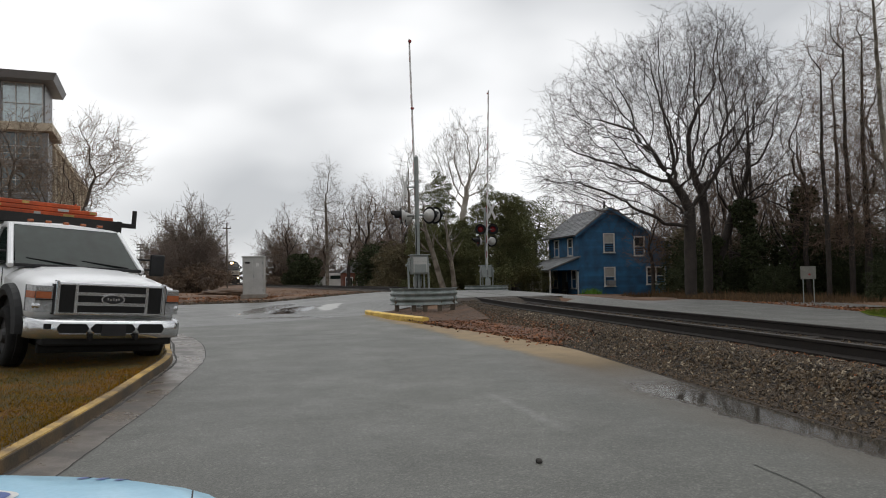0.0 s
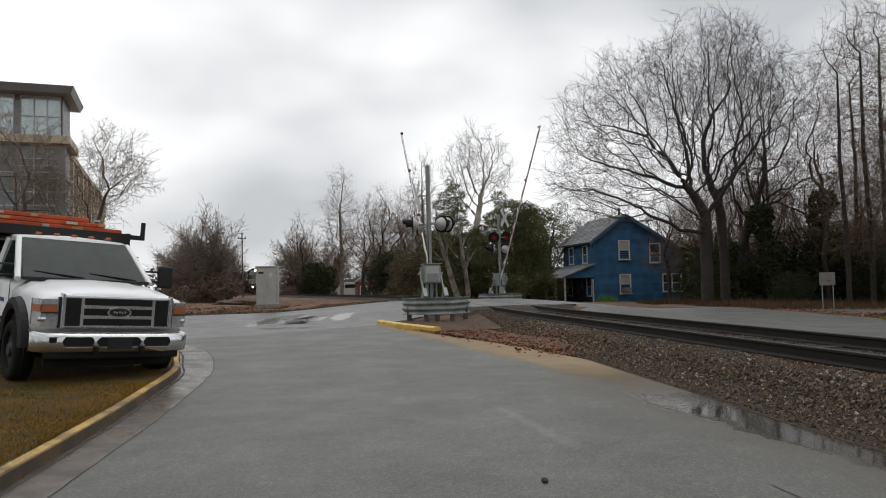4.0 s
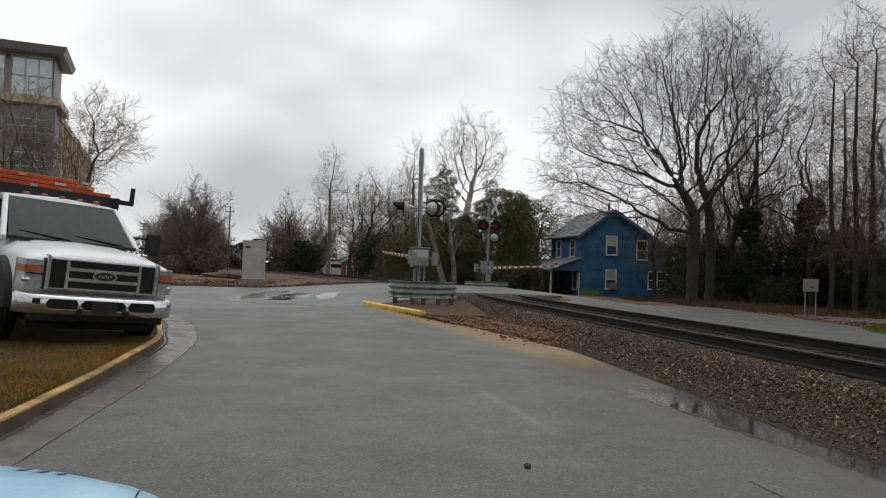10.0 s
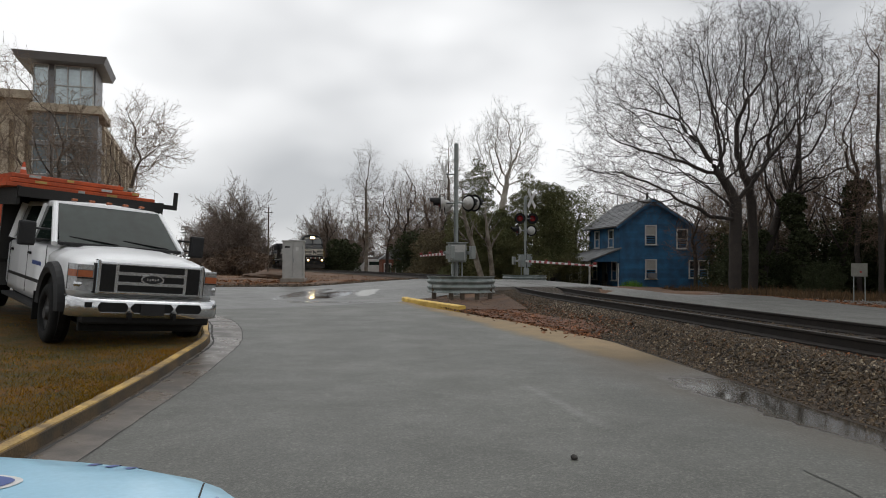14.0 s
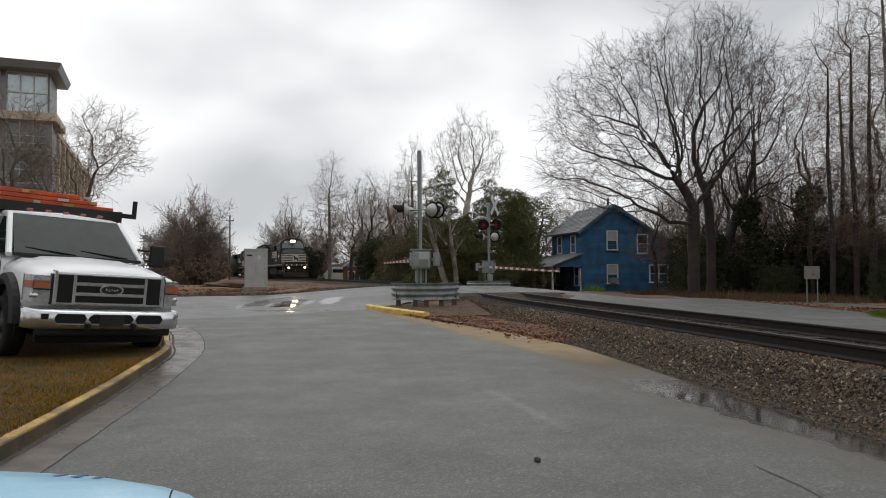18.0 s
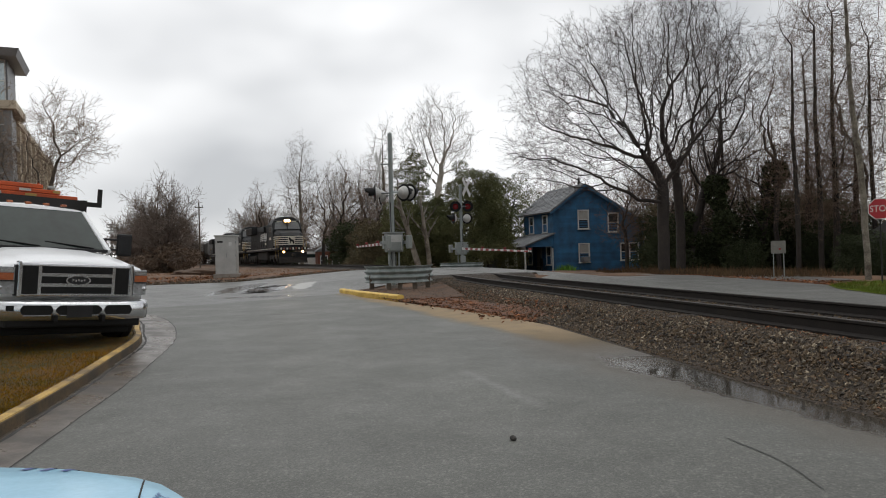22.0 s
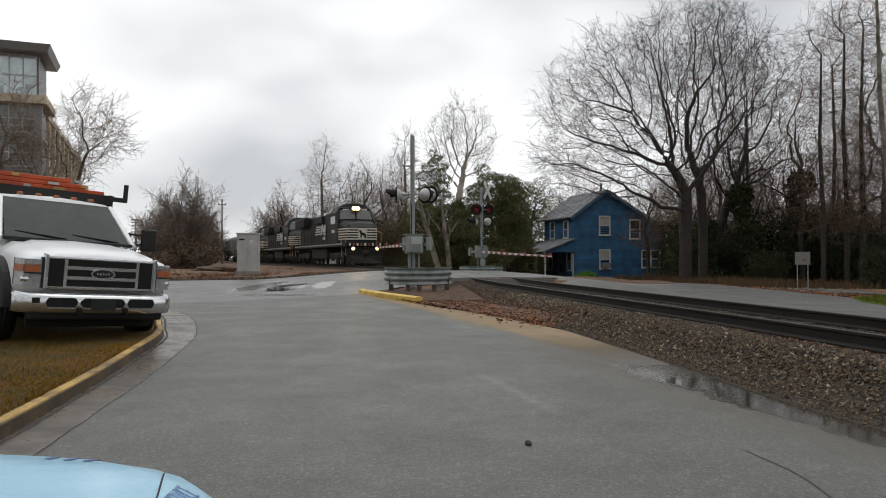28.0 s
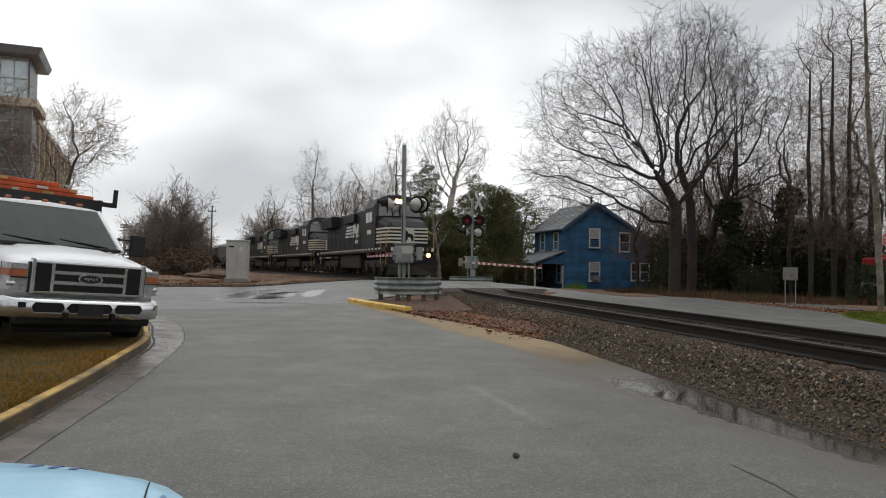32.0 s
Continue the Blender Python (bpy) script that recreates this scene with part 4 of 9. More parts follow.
sash_window(house, 7.28, 1.92, 0.74, 1.32)
side = Matrix(((0, 1, 0, -0.03), (-1, 0, 0, 0), (0, 0, 1, 0), (0, 0, 0, 1)))
for yy in (1.6, 4.4):
    sash_window(house, -yy, 4.4, 0.8, 1.3, m=side)
for yy in (1.0, 4.9):
    sash_window(house, -yy, 1.75, 0.8, 1.4, m=side)
bm = bmesh.new()
add_box(bm, (0.06, 2.6 + 0.3, 1.35), (0.06, 0.95, 2.1), bevel=0.01)
part("front_door", bm, GREYWALL, house, m=Matrix.Translation((-0.12, 0, 0)))
box_part("window_air_conditioner", (2.65, -0.25, 1.4), (0.62, 0.45, 0.40), SLATE, house, bevel=0.02)
# porch on the side wall
roof_slab(house, (-2.9, 2.45), (0.05, 3.55), -0.2, LS - 0.3, t=0.10, name="porch_roof")
bm = bmesh.new()
add_prism(bm, [(-2.6, 2.5), (0.0, 2.5), (0.0, 3.45)], 0.0, 0.06)
part("porch_gable", bm, BLUE, house)
box_part("porch_beam", (-2.55, LS / 2 - 0.2, 2.40), (0.16, LS - 0.6, 0.2), TRIMW, house)
box_part("porch_floor", (-1.35, LS / 2 - 0.2, 0.35), (2.8, LS - 0.4, 0.25), GREYWALL, house)
for yy in (0.15, 2.0, 4.0, 5.6):
    box_part("porch_post", (-2.55, yy, 1.4), (0.13, 0.13, 1.95), TRIMW, house, bevel=0.012)
box_part("porch_post", (-0.12, 0.12, 1.4), (0.11, 0.11, 1.95), TRIMW, house, bevel=0.012)
for dx, yy in ((-1.0, 0.9), (-1.8, 2.4)):
    bm = bmesh.new()
    add_box(bm, (dx, yy, 0.85), (0.5, 0.5, 0.06), bevel=0.01)
    for sx in (-1, 1):
        for sy in (-1, 1):
            add_rod(bm, (dx + sx * 0.2, yy + sy * 0.2, 0.48), (dx + sx * 0.2, yy + sy * 0.2, 0.85), 0.02, seg=6)
    add_box(bm, (dx + 0.22, yy, 1.2), (0.05, 0.5, 0.7), bevel=0.01)
    pc = part("porch_chair", bm, BLACK, None)
    pc.matrix_world = house.matrix_world.copy()
    tagged(pc, "dark porch chair beside the blue wall", "chair")

# low boarded outbuilding by the porch
out = thing("shed", "grey-green boarded shed behind the evergreens", "shed", pose(6.6, 63.5, -0.7, 0, 0, 10))
box_part("wall", (0, 0, 1.3), (5.6, 3.4, 2.6), GREYWALL, out)
bm = bmesh.new()
add_prism(bm, [(-3.1, 2.55), (3.1, 2.55), (0, 3.6)], -2.0, 2.0)
part("roof", bm, SHINGLE, out)
for sx in (-1.6, 1.4):
    sash_window(out, sx, 1.4, 0.7, 1.1, m=Matrix.Translation((0, -1.72, 0)))

# dark-roofed cottage at the edge of the wood
cot = thing("cottage", "low dark cottage with a broad grey roof behind the trees", "house", pose(28.6, 35.3, -1.1, 0, 0, -39))
box_part("wall", (0, 0, 1.2), (9.0, 6.0, 2.4), mat("dark_stained_boards", (0.07, 0.066, 0.06), 0.85, var=0.3, scale=1.5, fine=30, bump=0.3), cot)
bm = bmesh.new()
eave = [bm.verts.new(p) for p in ((-5.1, -3.6, 2.3), (5.1, -3.6, 2.3), (5.1, 3.6, 2.3), (-5.1, 3.6, 2.3))]
ridge = [bm.verts.new(p) for p in ((-1.6, 0, 5.4), (2.0, 0, 5.4))]
for q in ((0, 1, 5, 4), (2, 3, 4, 5), (1, 2, 5), (3, 0, 4), (3, 2, 1, 0)):
    bm.faces.new([(eave + ridge)[k] for k in q])
part("roof", bm, mat("dark_shingle", (0.026, 0.024, 0.022), 0.85, var=0.3, scale=2, fine=25, bump=0.4), cot)

# office building with a glazed corner tower
off = thing("office_building", "beige office building with glazed corner tower and flat overhanging roof", "building", wall_frame((-40.9, 74.93, 0.72), (0.93, 0.368)))
# x runs along the front towards the tower's outer corner at 0, the front faces -y
TW = 6.3
for z0, z1, mtl in ((0.0, 16.6, SLATE), (17.4, 21.85, SLATE)):
    box_part("tower_core", (-TW / 2, TW / 2 + 0.25, (z0 + z1) / 2), (TW - 0.4, TW - 0.5, z1 - z0), mtl, off)
bm = bmesh.new()
add_box(bm, (-TW / 2 - 0.2, TW / 2 - 0.3, 22.15), (TW + 2.6, TW + 3.0, 0.75), bevel=0.03)
for v in bm.verts:
    if v.co.z < 22.1:
        v.co.x = -TW / 2 + (v.co.x + TW / 2) * 0.93
        v.co.y = TW / 2 + (v.co.y - TW / 2) * 0.93
part("tower_roof", bm, SLATE, off, "flat overhanging grey roof")
box_part("tower_ledge", (-TW / 2 + 0.1, TW / 2 - 0.1, 17.0), (TW + 1.1, TW + 1.3, 0.85), BEIGE, off, bevel=0.03)
for z in (6.4, 9.8, 13.3):
    box_part("floor_band", (-TW / 2, TW / 2 - 0.02, z), (TW + 0.1, TW + 0.2, 0.42), SLATE, off, bevel=0.02)
    box_part("balcony_rail", (-2.25, -0.12, z + 0.95), (3.9, 0.06, 0.07), TRIMW, off)
    box_part("balcony_rail", (-2.25, -0.12, z + 0.35), (3.9, 0.05, 0.05), TRIMW, off)


def glazing(x0, x1, z0, z1, nx, nz, y, face="front", mt=CURTAIN):
    """A bay of separate panes between slim mullions."""
    wv, hv = (x1 - x0) / nx, (z1 - z0) / nz
    m = Matrix.Identity(4) if face == "front" else Matrix(((0, -1, 0, 0.0), (1, 0, 0, 0), (0, 0, 1, 0), (0, 0, 0, 1)))
    fr = bmesh.new()
    add_box(fr, ((x0 + x1) / 2, y + 0.08, (z0 + z1) / 2), (x1 - x0, 0.04, z1 - z0))
    win = part("window", fr, SLATE, off, "window bay with slim white mullions", m=m)
    for i in range(nx + 1):
        box_part("mullion", (x0 + wv * i, y - 0.06, (z0 + z1) / 2), (0.10, 0.16, z1 - z0), TRIMW, win)
    for j in range(nz + 1):
        box_part("transom", ((x0 + x1) / 2, y - 0.05, z0 + hv * j), (x1 - x0, 0.12, 0.10), TRIMW, win)
    for i in range(nx):
        for j in range(nz):
            bm = bmesh.new()
            add_box(bm, (x0 + wv * (i + 0.5), y + 0.03, z0 + hv * (j + 0.5)), (wv - 0.08, 0.03, hv - 0.08))
            part("pane", bm, mt, win)


glazing(-TW + 0.2, -4.7, 17.45, 21.7, 1, 2, 0.30, mt=SKYGLASS)
glazing(-4.1, -0.4, 17.45, 21.7, 3, 2, 0.30, mt=SKYGLASS)
for za, zb in ((13.6, 16.55), (10.1, 13.0), (6.7, 9.5), (2.6, 6.1)):
    glazing(-4.1, -0.4, za, zb, 3, 2, 0.30)
    glazing(-TW + 0.2, -4.7, za, zb, 1, 2, 0.30)
box_part("corner_pier", (-0.2, 0.2, 8.3), (0.7, 0.7, 16.4), SLATE, off)
box_part("mid_pier", (-4.4, 0.2, 10.6), (0.6, 0.35, 21.0), SLATE, off)
# front wing to the left of the tower
box_part("front_wing", (-TW - 14, 6.3, 9.2), (28, 10.6, 18.0), TAN, off)
box_part("parapet", (-TW - 14, 6.0, 18.4), (28.4, 11.4, 0.9), BEIGE, off, bevel=0.03)
box_part("cornice", (-TW - 14, 0.9, 15.9), (28.2, 0.6, 0.7), BEIGE, off, bevel=0.02)
for k in range(5):
    xa = -TW - 2.6 - 5.6 * k
    box_part("pilaster", (xa + 1.6, 0.75, 8.0), (0.9, 0.7, 16.0), BEIGE, off, bevel=0.02)
    box_part("pilaster", (xa + 0.2, 0.8, 8.0), (0.7, 0.6, 16.0), BEIGE, off, bevel=0.02)
    for za in (1.2, 6.2, 11.0):
        bm = bmesh.new()
        add_box(bm, (xa - 2.1, 0.95, za + 2.0), (3.2, 0.14, 4.2), bevel=0.01)
        part("window_surround", bm, BLACK, off)
        glazing(xa - 3.4, xa - 0.8, za + 0.2, za + 3.9, 2, 3, 0.85)
# side wing running back
box_part("side_wing", (-5.0, TW + 24, 8.4), (9.2, 48, 16.2), TAN, off)
box_part("side_parapet", (-5.0, TW + 24, 16.7), (9.9, 48.4, 0.7), BEIGE, off, bevel=0.03)
for k in range(9):
    y = TW + 2.0 + 5.0 * k
    box_part("pilaster", (-0.30, y, 8.2), (0.5, 0.8, 16.0), BEIGE, off, bevel=0.02)
    for za in (1.5, 6.4, 11.2):
        bm = bmesh.new()
        add_box(bm, (-0.36, y + 2.5, za + 1.8), (0.12, 2.6, 3.4), bevel=0.01)
        part("side_window", bm, CURTAIN, off)

# low sheds and a brick house far beyond the track
for nm, lab, x, y, w, d, h, mw, mr in (("warehouse", "long low white warehouse far beyond the track", -20.0, 150.0, 16, 8, 3.2, TRIMW, SHINGLE), ("brick_house", "small red brick house beyond the track", -11.0, 98.0, 4.5, 5, 2.6, BRICK, SHINGLE)):
    b = thing(nm, lab, "building", pose(x, y, lie1(x, y) - 0.3, 0, 0, 12))
    box_part("wall", (0, 0, h / 2), (w, d, h), mw, b)
    bm = bmesh.new()
    add_prism(bm, [(-w / 2 - 0.3, h), (w / 2 + 0.3, h), (0, h + (1.0 if nm == "warehouse" else 1.8))], -d / 2 - 0.3, d / 2 + 0.3)
    part("roof", bm, mr, b)
    for k in range(3):
        sash_window(b, -w / 3 + k * w / 3, h * 0.55, 0.8, 1.1, m=Matrix.Translation((0, -d / 2 - 0.02, 0)))

# ---- trees ----
BARK = mat("dark_wet_bark", (0.050, 0.040, 0.034), 0.9, var=0.35, scale=2.5, fine=30, bump=0.6, col2=(0.035, 0.029, 0.026), dist=0.02)
BARK_PALE = mat("pale_sycamore_bark", (0.27, 0.24, 0.195), 0.85, var=0.4, scale=2.2, fine=18, bump=0.4, col2=(0.10, 0.082, 0.062))
BARK_WHITE = mat("chalky_sycamore_bark", (0.46, 0.43, 0.37), 0.85, var=0.3, scale=1.2, fine=18, bump=0.3, col2=(0.27, 0.24, 0.195))
TWIG_HAZE = mat("grey_brown_twigs", (0.23, 0.185, 0.155), 0.9, var=0.25, scale=3, fine=20, bump=0)
TWIG_BROWN = mat("fine_brown_twigs", (0.185, 0.125, 0.088), 0.9, var=0.25, scale=3, fine=20, bump=0)
BARK_GREY = mat("grey_brown_bark", (0.19, 0.155, 0.125), 0.9, var=0.3, scale=2.0, fine=25, bump=0.5, col2=(0.075, 0.062, 0.053))
TWIG = mat("fine_dark_twigs", (0.095, 0.074, 0.064), 0.9, var=0.25, scale=3, fine=20, bump=0)
TWIG_PALE = mat("fine_pale_twigs", (0.21, 0.185, 0.16), 0.9, var=0.25, scale=3, fine=20, bump=0)
TWIG_TAN = mat("tan_twigs_with_buds", (0.30, 0.225, 0.165), 0.9, var=0.3, scale=3, fine=20, bump=0)
NEEDLE = mat("dark_evergreen_leaf", (0.155, 0.152, 0.072), 0.9, var=0.3, scale=0.5, fine=6, bump=0, rand=0.28, col2=(0.095, 0.108, 0.050), spec=0.08)
IVY = mat("dark_ivy_leaf", (0.062, 0.074, 0.038), 0.85, var=0.35, scale=1.5, fine=14, bump=0, rand=0.4, spec=0.1)
OLIVE = mat("olive_brown_brush", (0.155, 0.125, 0.065), 0.9, var=0.35, scale=1.0, fine=12, bump=0, rand=0.45)
MAGNOLIA = mat("dark_magnolia_leaf", (0.013, 0.019, 0.008), 0.6, var=0.35, scale=1.5, fine=14, bump=0, rand=0.5, spec=0.12)


def grow(rng, spec):
    """Branch lines of a bare tree, from the ground up: lists of (place, radius), by level."""
    lines = []

    def branch(p, d, length, rad, level):
        n = spec["nodes"][level]
        pts = [(p.copy(), rad)]
        seg = length / n
        bend = spec["wander"][level]
        lift = spec["lift"][level]
        tip = rad * spec["thin"][level]
        kids = []
        for i in range(n):
            d = (d + Vector((rng.gauss(0, bend), rng.gauss(0, bend), rng.gauss(0, bend) + lift))).normalized()
            p = p + d * seg
            f = (i + 1) / n
            r = rad + (tip - rad) * f
            pts.append((p.copy(), r))
            if f >= spec["start"][level]:
                kids.append((p.copy(), d.copy(), r, f))
        lines.append((level, pts))
        if level + 1 >= len(spec["nodes"]):
            return
        want = spec["kids"][level]
        turn = rng.uniform(0, 6.28)
        for k in range(want):
            f = spec["start"][level] + (1 - spec["start"][level]) * (k + rng.random()) / want
            q, dd, r, ff = min(kids, key=lambda a: abs(a[3] - f))
            turn += 2.4 + rng.uniform(-0.5, 0.5)
            ax = dd.orthogonal().normalized()
            ax.rotate(Matrix.Rotation(turn, 3, dd))
            ang = radians(rng.uniform(*spec["angle"][level]))
            nd = dd.copy()
            nd.rotate(Matrix.Rotation(ang, 3, ax))
            ln = length * rng.uniform(*spec["ratio"][level]) * (1.15 - 0.45 * ff)
            branch(q, nd, ln, max(spec["least"], r * rng.uniform(0.42, 0.62)), level + 1)
        # the leader goes on as a child of its own
        q, dd, r, ff = kids[-1]
        branch(q, dd, length * spec["ratio"][level][1] * 0.8, max(spec["least"], r * 0.9), level + 1)

    for base, lean, length, rad in spec["stems"]:
        branch(Vector(base), Vector(lean).normalized(), length, rad, 0)
    for base, lean, length, rad in spec.get("limbs", ()):
        branch(Vector(base), Vector(lean).normalized(), length, rad, 1)
    return lines


def tubes(lines, lo, hi, sides):
    """Tubes round the branch lines of the levels lo to hi."""
    verts, faces = [], []
    for level, pts in lines:
        if not lo <= level <= hi:
            continue
        k = sides[min(level, len(sides) - 1)]
        base = len(verts)
        for i, (p, r) in enumerate(pts):
            a = pts[max(0, i - 1)][0]
            b = pts[min(len(pts) - 1, i + 1)][0]
            d = (b - a).normalized()
            u = d.orthogonal().normalized()
            w = d.cross(u)
            for j in range(k):
                t = 6.2832 * j / k
                verts.append(tuple(p + (u * math.cos(t) + w * math.sin(t)) * r))
        for i in range(len(pts) - 1):
            for j in range(k):
                o = base + i * k
                faces.append((o + j, o + (j + 1) % k, o + k + (j + 1) % k, o + k + j))
    return verts, faces


def leaf_cloud(rng, blobs, count, size, flat=0.5):
    """Small leaf quads scattered in and on uneven clumps: (centre, radii)."""
    verts, faces = [], []
    wts = [b[1][0] * b[1][1] + b[1][2] * b[1][0] for b in blobs]
    for _ in range(count):
        (c, r) = rng.choices(blobs, wts)[0]
        d = Vector((rng.gauss(0, 1), rng.gauss(0, 1), rng.gauss(0, 1))).normalized()
        rr = rng.uniform(0.35, 1.0) ** 0.45 * (1 + 0.25 * noise.noise(d * 2.3 + Vector(c)))
        p = Vector((c[0] + d.x * r[0] * rr, c[1] + d.y * r[1] * rr, c[2] + d.z * r[2] * rr))
        s = size * rng.uniform(0.6, 1.5)
        a = Vector((rng.gauss(0, 1), rng.gauss(0, 1), rng.gauss(0, 1) * flat)).normalized()
        b = a.cross(Vector((rng.gauss(0, 1), rng.gauss(0, 1), rng.gauss(0, 1)))).normalized()
        o = len(verts)
        verts += [tuple(p - a * s - b * s * 0.5), tuple(p + a * s * 0.3 - b * s * 0.6), tuple(p + a * s * 1.1), tuple(p - a * s * 0.1 + b * s * 0.6)]
        faces.append((o, o + 1, o + 2, o + 3))
    return verts, faces


def bare_tree(seed, at, spec, label, bark, twig, split=2, sides=(9, 7, 5, 4, 3, 3), group="", extra=None, name="tree"):
    rng = random.Random(seed)
    t = thing(name, label, "tree", pose(at[0], at[1], lie1(*at) - 0.15), group=group)
    lines = grow(rng, spec)
    if "crown" in spec:
        # branches die back at the outline of the crown
        cx, cz, rx, rz = spec["crown"]
        kept = []
        for level, pts in lines:
            n = 0
            while n < len(pts) and (level == 0 or ((pts[n][0].x - cx) / rx) ** 2 + ((pts[n][0].z - cz) / rz) ** 2 + (pts[n][0].y / rx) ** 2 < rng.uniform(0.85, 1.1)):
                n += 1
            if n > 1:
                kept.append((level, pts[:n]))
        lines = kept
    v, f = tubes(lines, 0, split, sides)
    raw("trunk", v, f, bark, t, smooth=True)
    v, f = tubes(lines, split + 1, 9, sides)
    raw("crown", v, f, twig, t, smooth=True)
    if extra:
        for nm, blobs, count, size, mt, lab in extra:
            v, f = leaf_cloud(rng, blobs, count, size)
            raw(nm, v, f, mt, t, lab)
    return t


def spec(stems, nodes, kids, ratio, angle, lift, wander=None, thin=None, start=None, least=0.006):
    n = len(nodes)
    return dict(stems=stems, nodes=nodes, kids=kids, ratio=ratio, angle=angle, lift=lift, wander=wander or [0.06, 0.13, 0.16, 0.2, 0.22, 0.25][:n],
                thin=thin or [0.62, 0.4, 0.4, 0.4, 0.5, 0.5][:n], start=start or [0.5, 0.28, 0.2, 0.2, 0.15, 0.1][:n], least=least)


def ivy_column(z0, z1, r, lean=0.0):
    return [((0.15 * math.sin(k * 1.7) + lean * (z0 + (z1 - z0) * k / 7), 0.15 * math.cos(k * 2.3), z0 + (z1 - z0) * k / 7), (r * (1 + 0.35 * math.sin(k * 2.1)), r, (z1 - z0) / 8)) for k in range(8)]


def colony(seed, stems, blobs, count, step=0.42, reach=3.2, kill=0.85, base=0.34, tip=0.011):
    """Branch lines that grow from the stems towards points spread through the crown's clumps, as a tree fills its light."""
    r2 = np.random.default_rng(seed)
    wts = np.array([b[1][0] * b[1][1] * b[1][2] for b in blobs])
    pick = r2.choice(len(blobs), count, p=wts / wts.sum())
    d = r2.normal(size=(count, 3))
    d /= np.linalg.norm(d, axis=1)[:, None]
    ragged_r = np.array([1 + 0.30 * noise.noise(Vector(q) * 2.6 + Vector((seed, 0, 0))) for q in d])
    goal = np.array([b[0] for b in blobs])[pick] + d * np.array([b[1] for b in blobs])[pick] * (r2.random(count) ** 0.42 * ragged_r)[:, None]
    # branches gather in sprays with open sky between them
    goal = goal[np.array([noise.noise(Vector(q) * 0.62 + Vector((0, seed, 0))) > -0.12 for q in goal])]
    pos, par = [], []
    for st in stems:
        ends = [np.array(q, float) for q in st]
        first = True
        for a, b in zip(ends, ends[1:]):
            n = max(1, int(np.linalg.norm(b - a) / step))
            for k in range(0 if first else 1, n + 1):
                par.append(-1 if first else len(pos) - 1)
                pos.append(a + (b - a) * k / n + r2.normal(0, 0.011, 3) * (k > 0))
                first = False
    arr = np.array(pos)
    d2 = ((goal[:, None] - arr[None]) ** 2).sum(2)
    near, dist = d2.argmin(1), np.sqrt(d2.min(1))
    sprouts = {}
    for turn in range(150):
        if not len(goal):
            break
        live = dist < max(reach, dist.min() + 0.5)
        add = {}
        for g in np.flatnonzero(live):
            add.setdefault(int(near[g]), []).append(g)
        fresh = []
        for k, gs in add.items():
            w = goal[gs] - pos[k]
            w /= np.linalg.norm(w, axis=1)[:, None] + 1e-9
            v = w.mean(0) + r2.normal(0, 0.22, 3) + (0.35 * (pos[k] - pos[par[k]]) / step if par[k] >= 0 else 0)
            q = pos[k] + v / (np.linalg.norm(v) + 1e-9) * step
            if any(np.linalg.norm(q - pos[c]) < 0.4 * step for c in sprouts.get(k, ())) or len(sprouts.get(k, ())) > 3:
                continue
            sprouts.setdefault(k, []).append(len(pos))
            fresh.append(len(pos))
            pos.append(q)
            par.append(k)
        if not fresh:
            break
        fr = np.array([pos[k] for k in fresh])
        e2 = ((goal[:, None] - fr[None]) ** 2).sum(2)
        better = np.sqrt(e2.min(1)) < dist
        near = np.where(better, np.array(fresh)[e2.argmin(1)], near)
        dist = np.minimum(dist, np.sqrt(e2.min(1)))
        keep = dist > kill
        goal, near, dist = goal[keep], near[keep], dist[keep]
        if len(pos) > 14000:
            break
    n = len(pos)
    tips, kids = np.zeros(n), [[] for _ in range(n)]
    for k in range(n - 1, -1, -1):
        tips[k] = max(tips[k], 1)
        if par[k] >= 0:
            tips[par[k]] += tips[k]
            kids[par[k]].append(k)
    power = math.log(max(3.0, tips.max())) / math.log(base / tip)
    rad = tip * tips ** (1 / power)
    lines, todo = [], [(k, None) for k in range(n) if par[k] < 0]
    while todo:
        k, back = todo.pop()
        pts = [] if back is None else [(Vector(pos[back]), min(rad[back], rad[k] * 1.15))]
        while True:
            pts.append((Vector(pos[k]), float(rad[k])))
            ks = sorted(kids[k], key=lambda c: -rad[c])
            todo += [(c, k) for c in ks[1:]]
            if not ks:
                break
            k = ks[0]
        if len(pts) > 1:
            r0 = pts[0][1]
            lines.append((0 if r0 > 0.12 else 1 if r0 > 0.05 else 2 if r0 > 0.025 else 3, pts))
    return lines, pos, par, rad


def twigs(seed, pos, par, rad, below, each, length, thick):
    """Fine twigs on the thin branches: rows of (level, points)."""
    rng = random.Random(seed)
    out = []

    def sprig(p, d, ln, r, deep):
        pts = [(p, r)]
        for k in range(3 if deep else 2):
            d = (d + Vector((rng.gauss(0, 0.22), rng.gauss(0, 0.22), rng.gauss(0, 0.22) + 0.03))).normalized()
            p = p + d * ln / 3
            pts.append((p, r * (0.8 - 0.15 * k)))
            if deep:
                side = (d + Vector((rng.gauss(0, 0.75), rng.gauss(0, 0.75), rng.gauss(0, 0.75)))).normalized()
                sprig(p, side, ln * rng.uniform(0.45, 0.75), r * 0.8, False)
        out.append((4, pts))

    for k in range(len(pos)):
        if par[k] < 0 or rad[k] > below:
            continue
        p, q = Vector(pos[k]), Vector(pos[par[k]])
        for _ in range(each):
            d = (p - q).normalized() * 0.8 + Vector((rng.gauss(0, 0.6), rng.gauss(0, 0.6), rng.gauss(0, 0.6)))
            sprig(p, d.normalized(), length * rng.uniform(0.6, 1.4), thick, True)
    return out


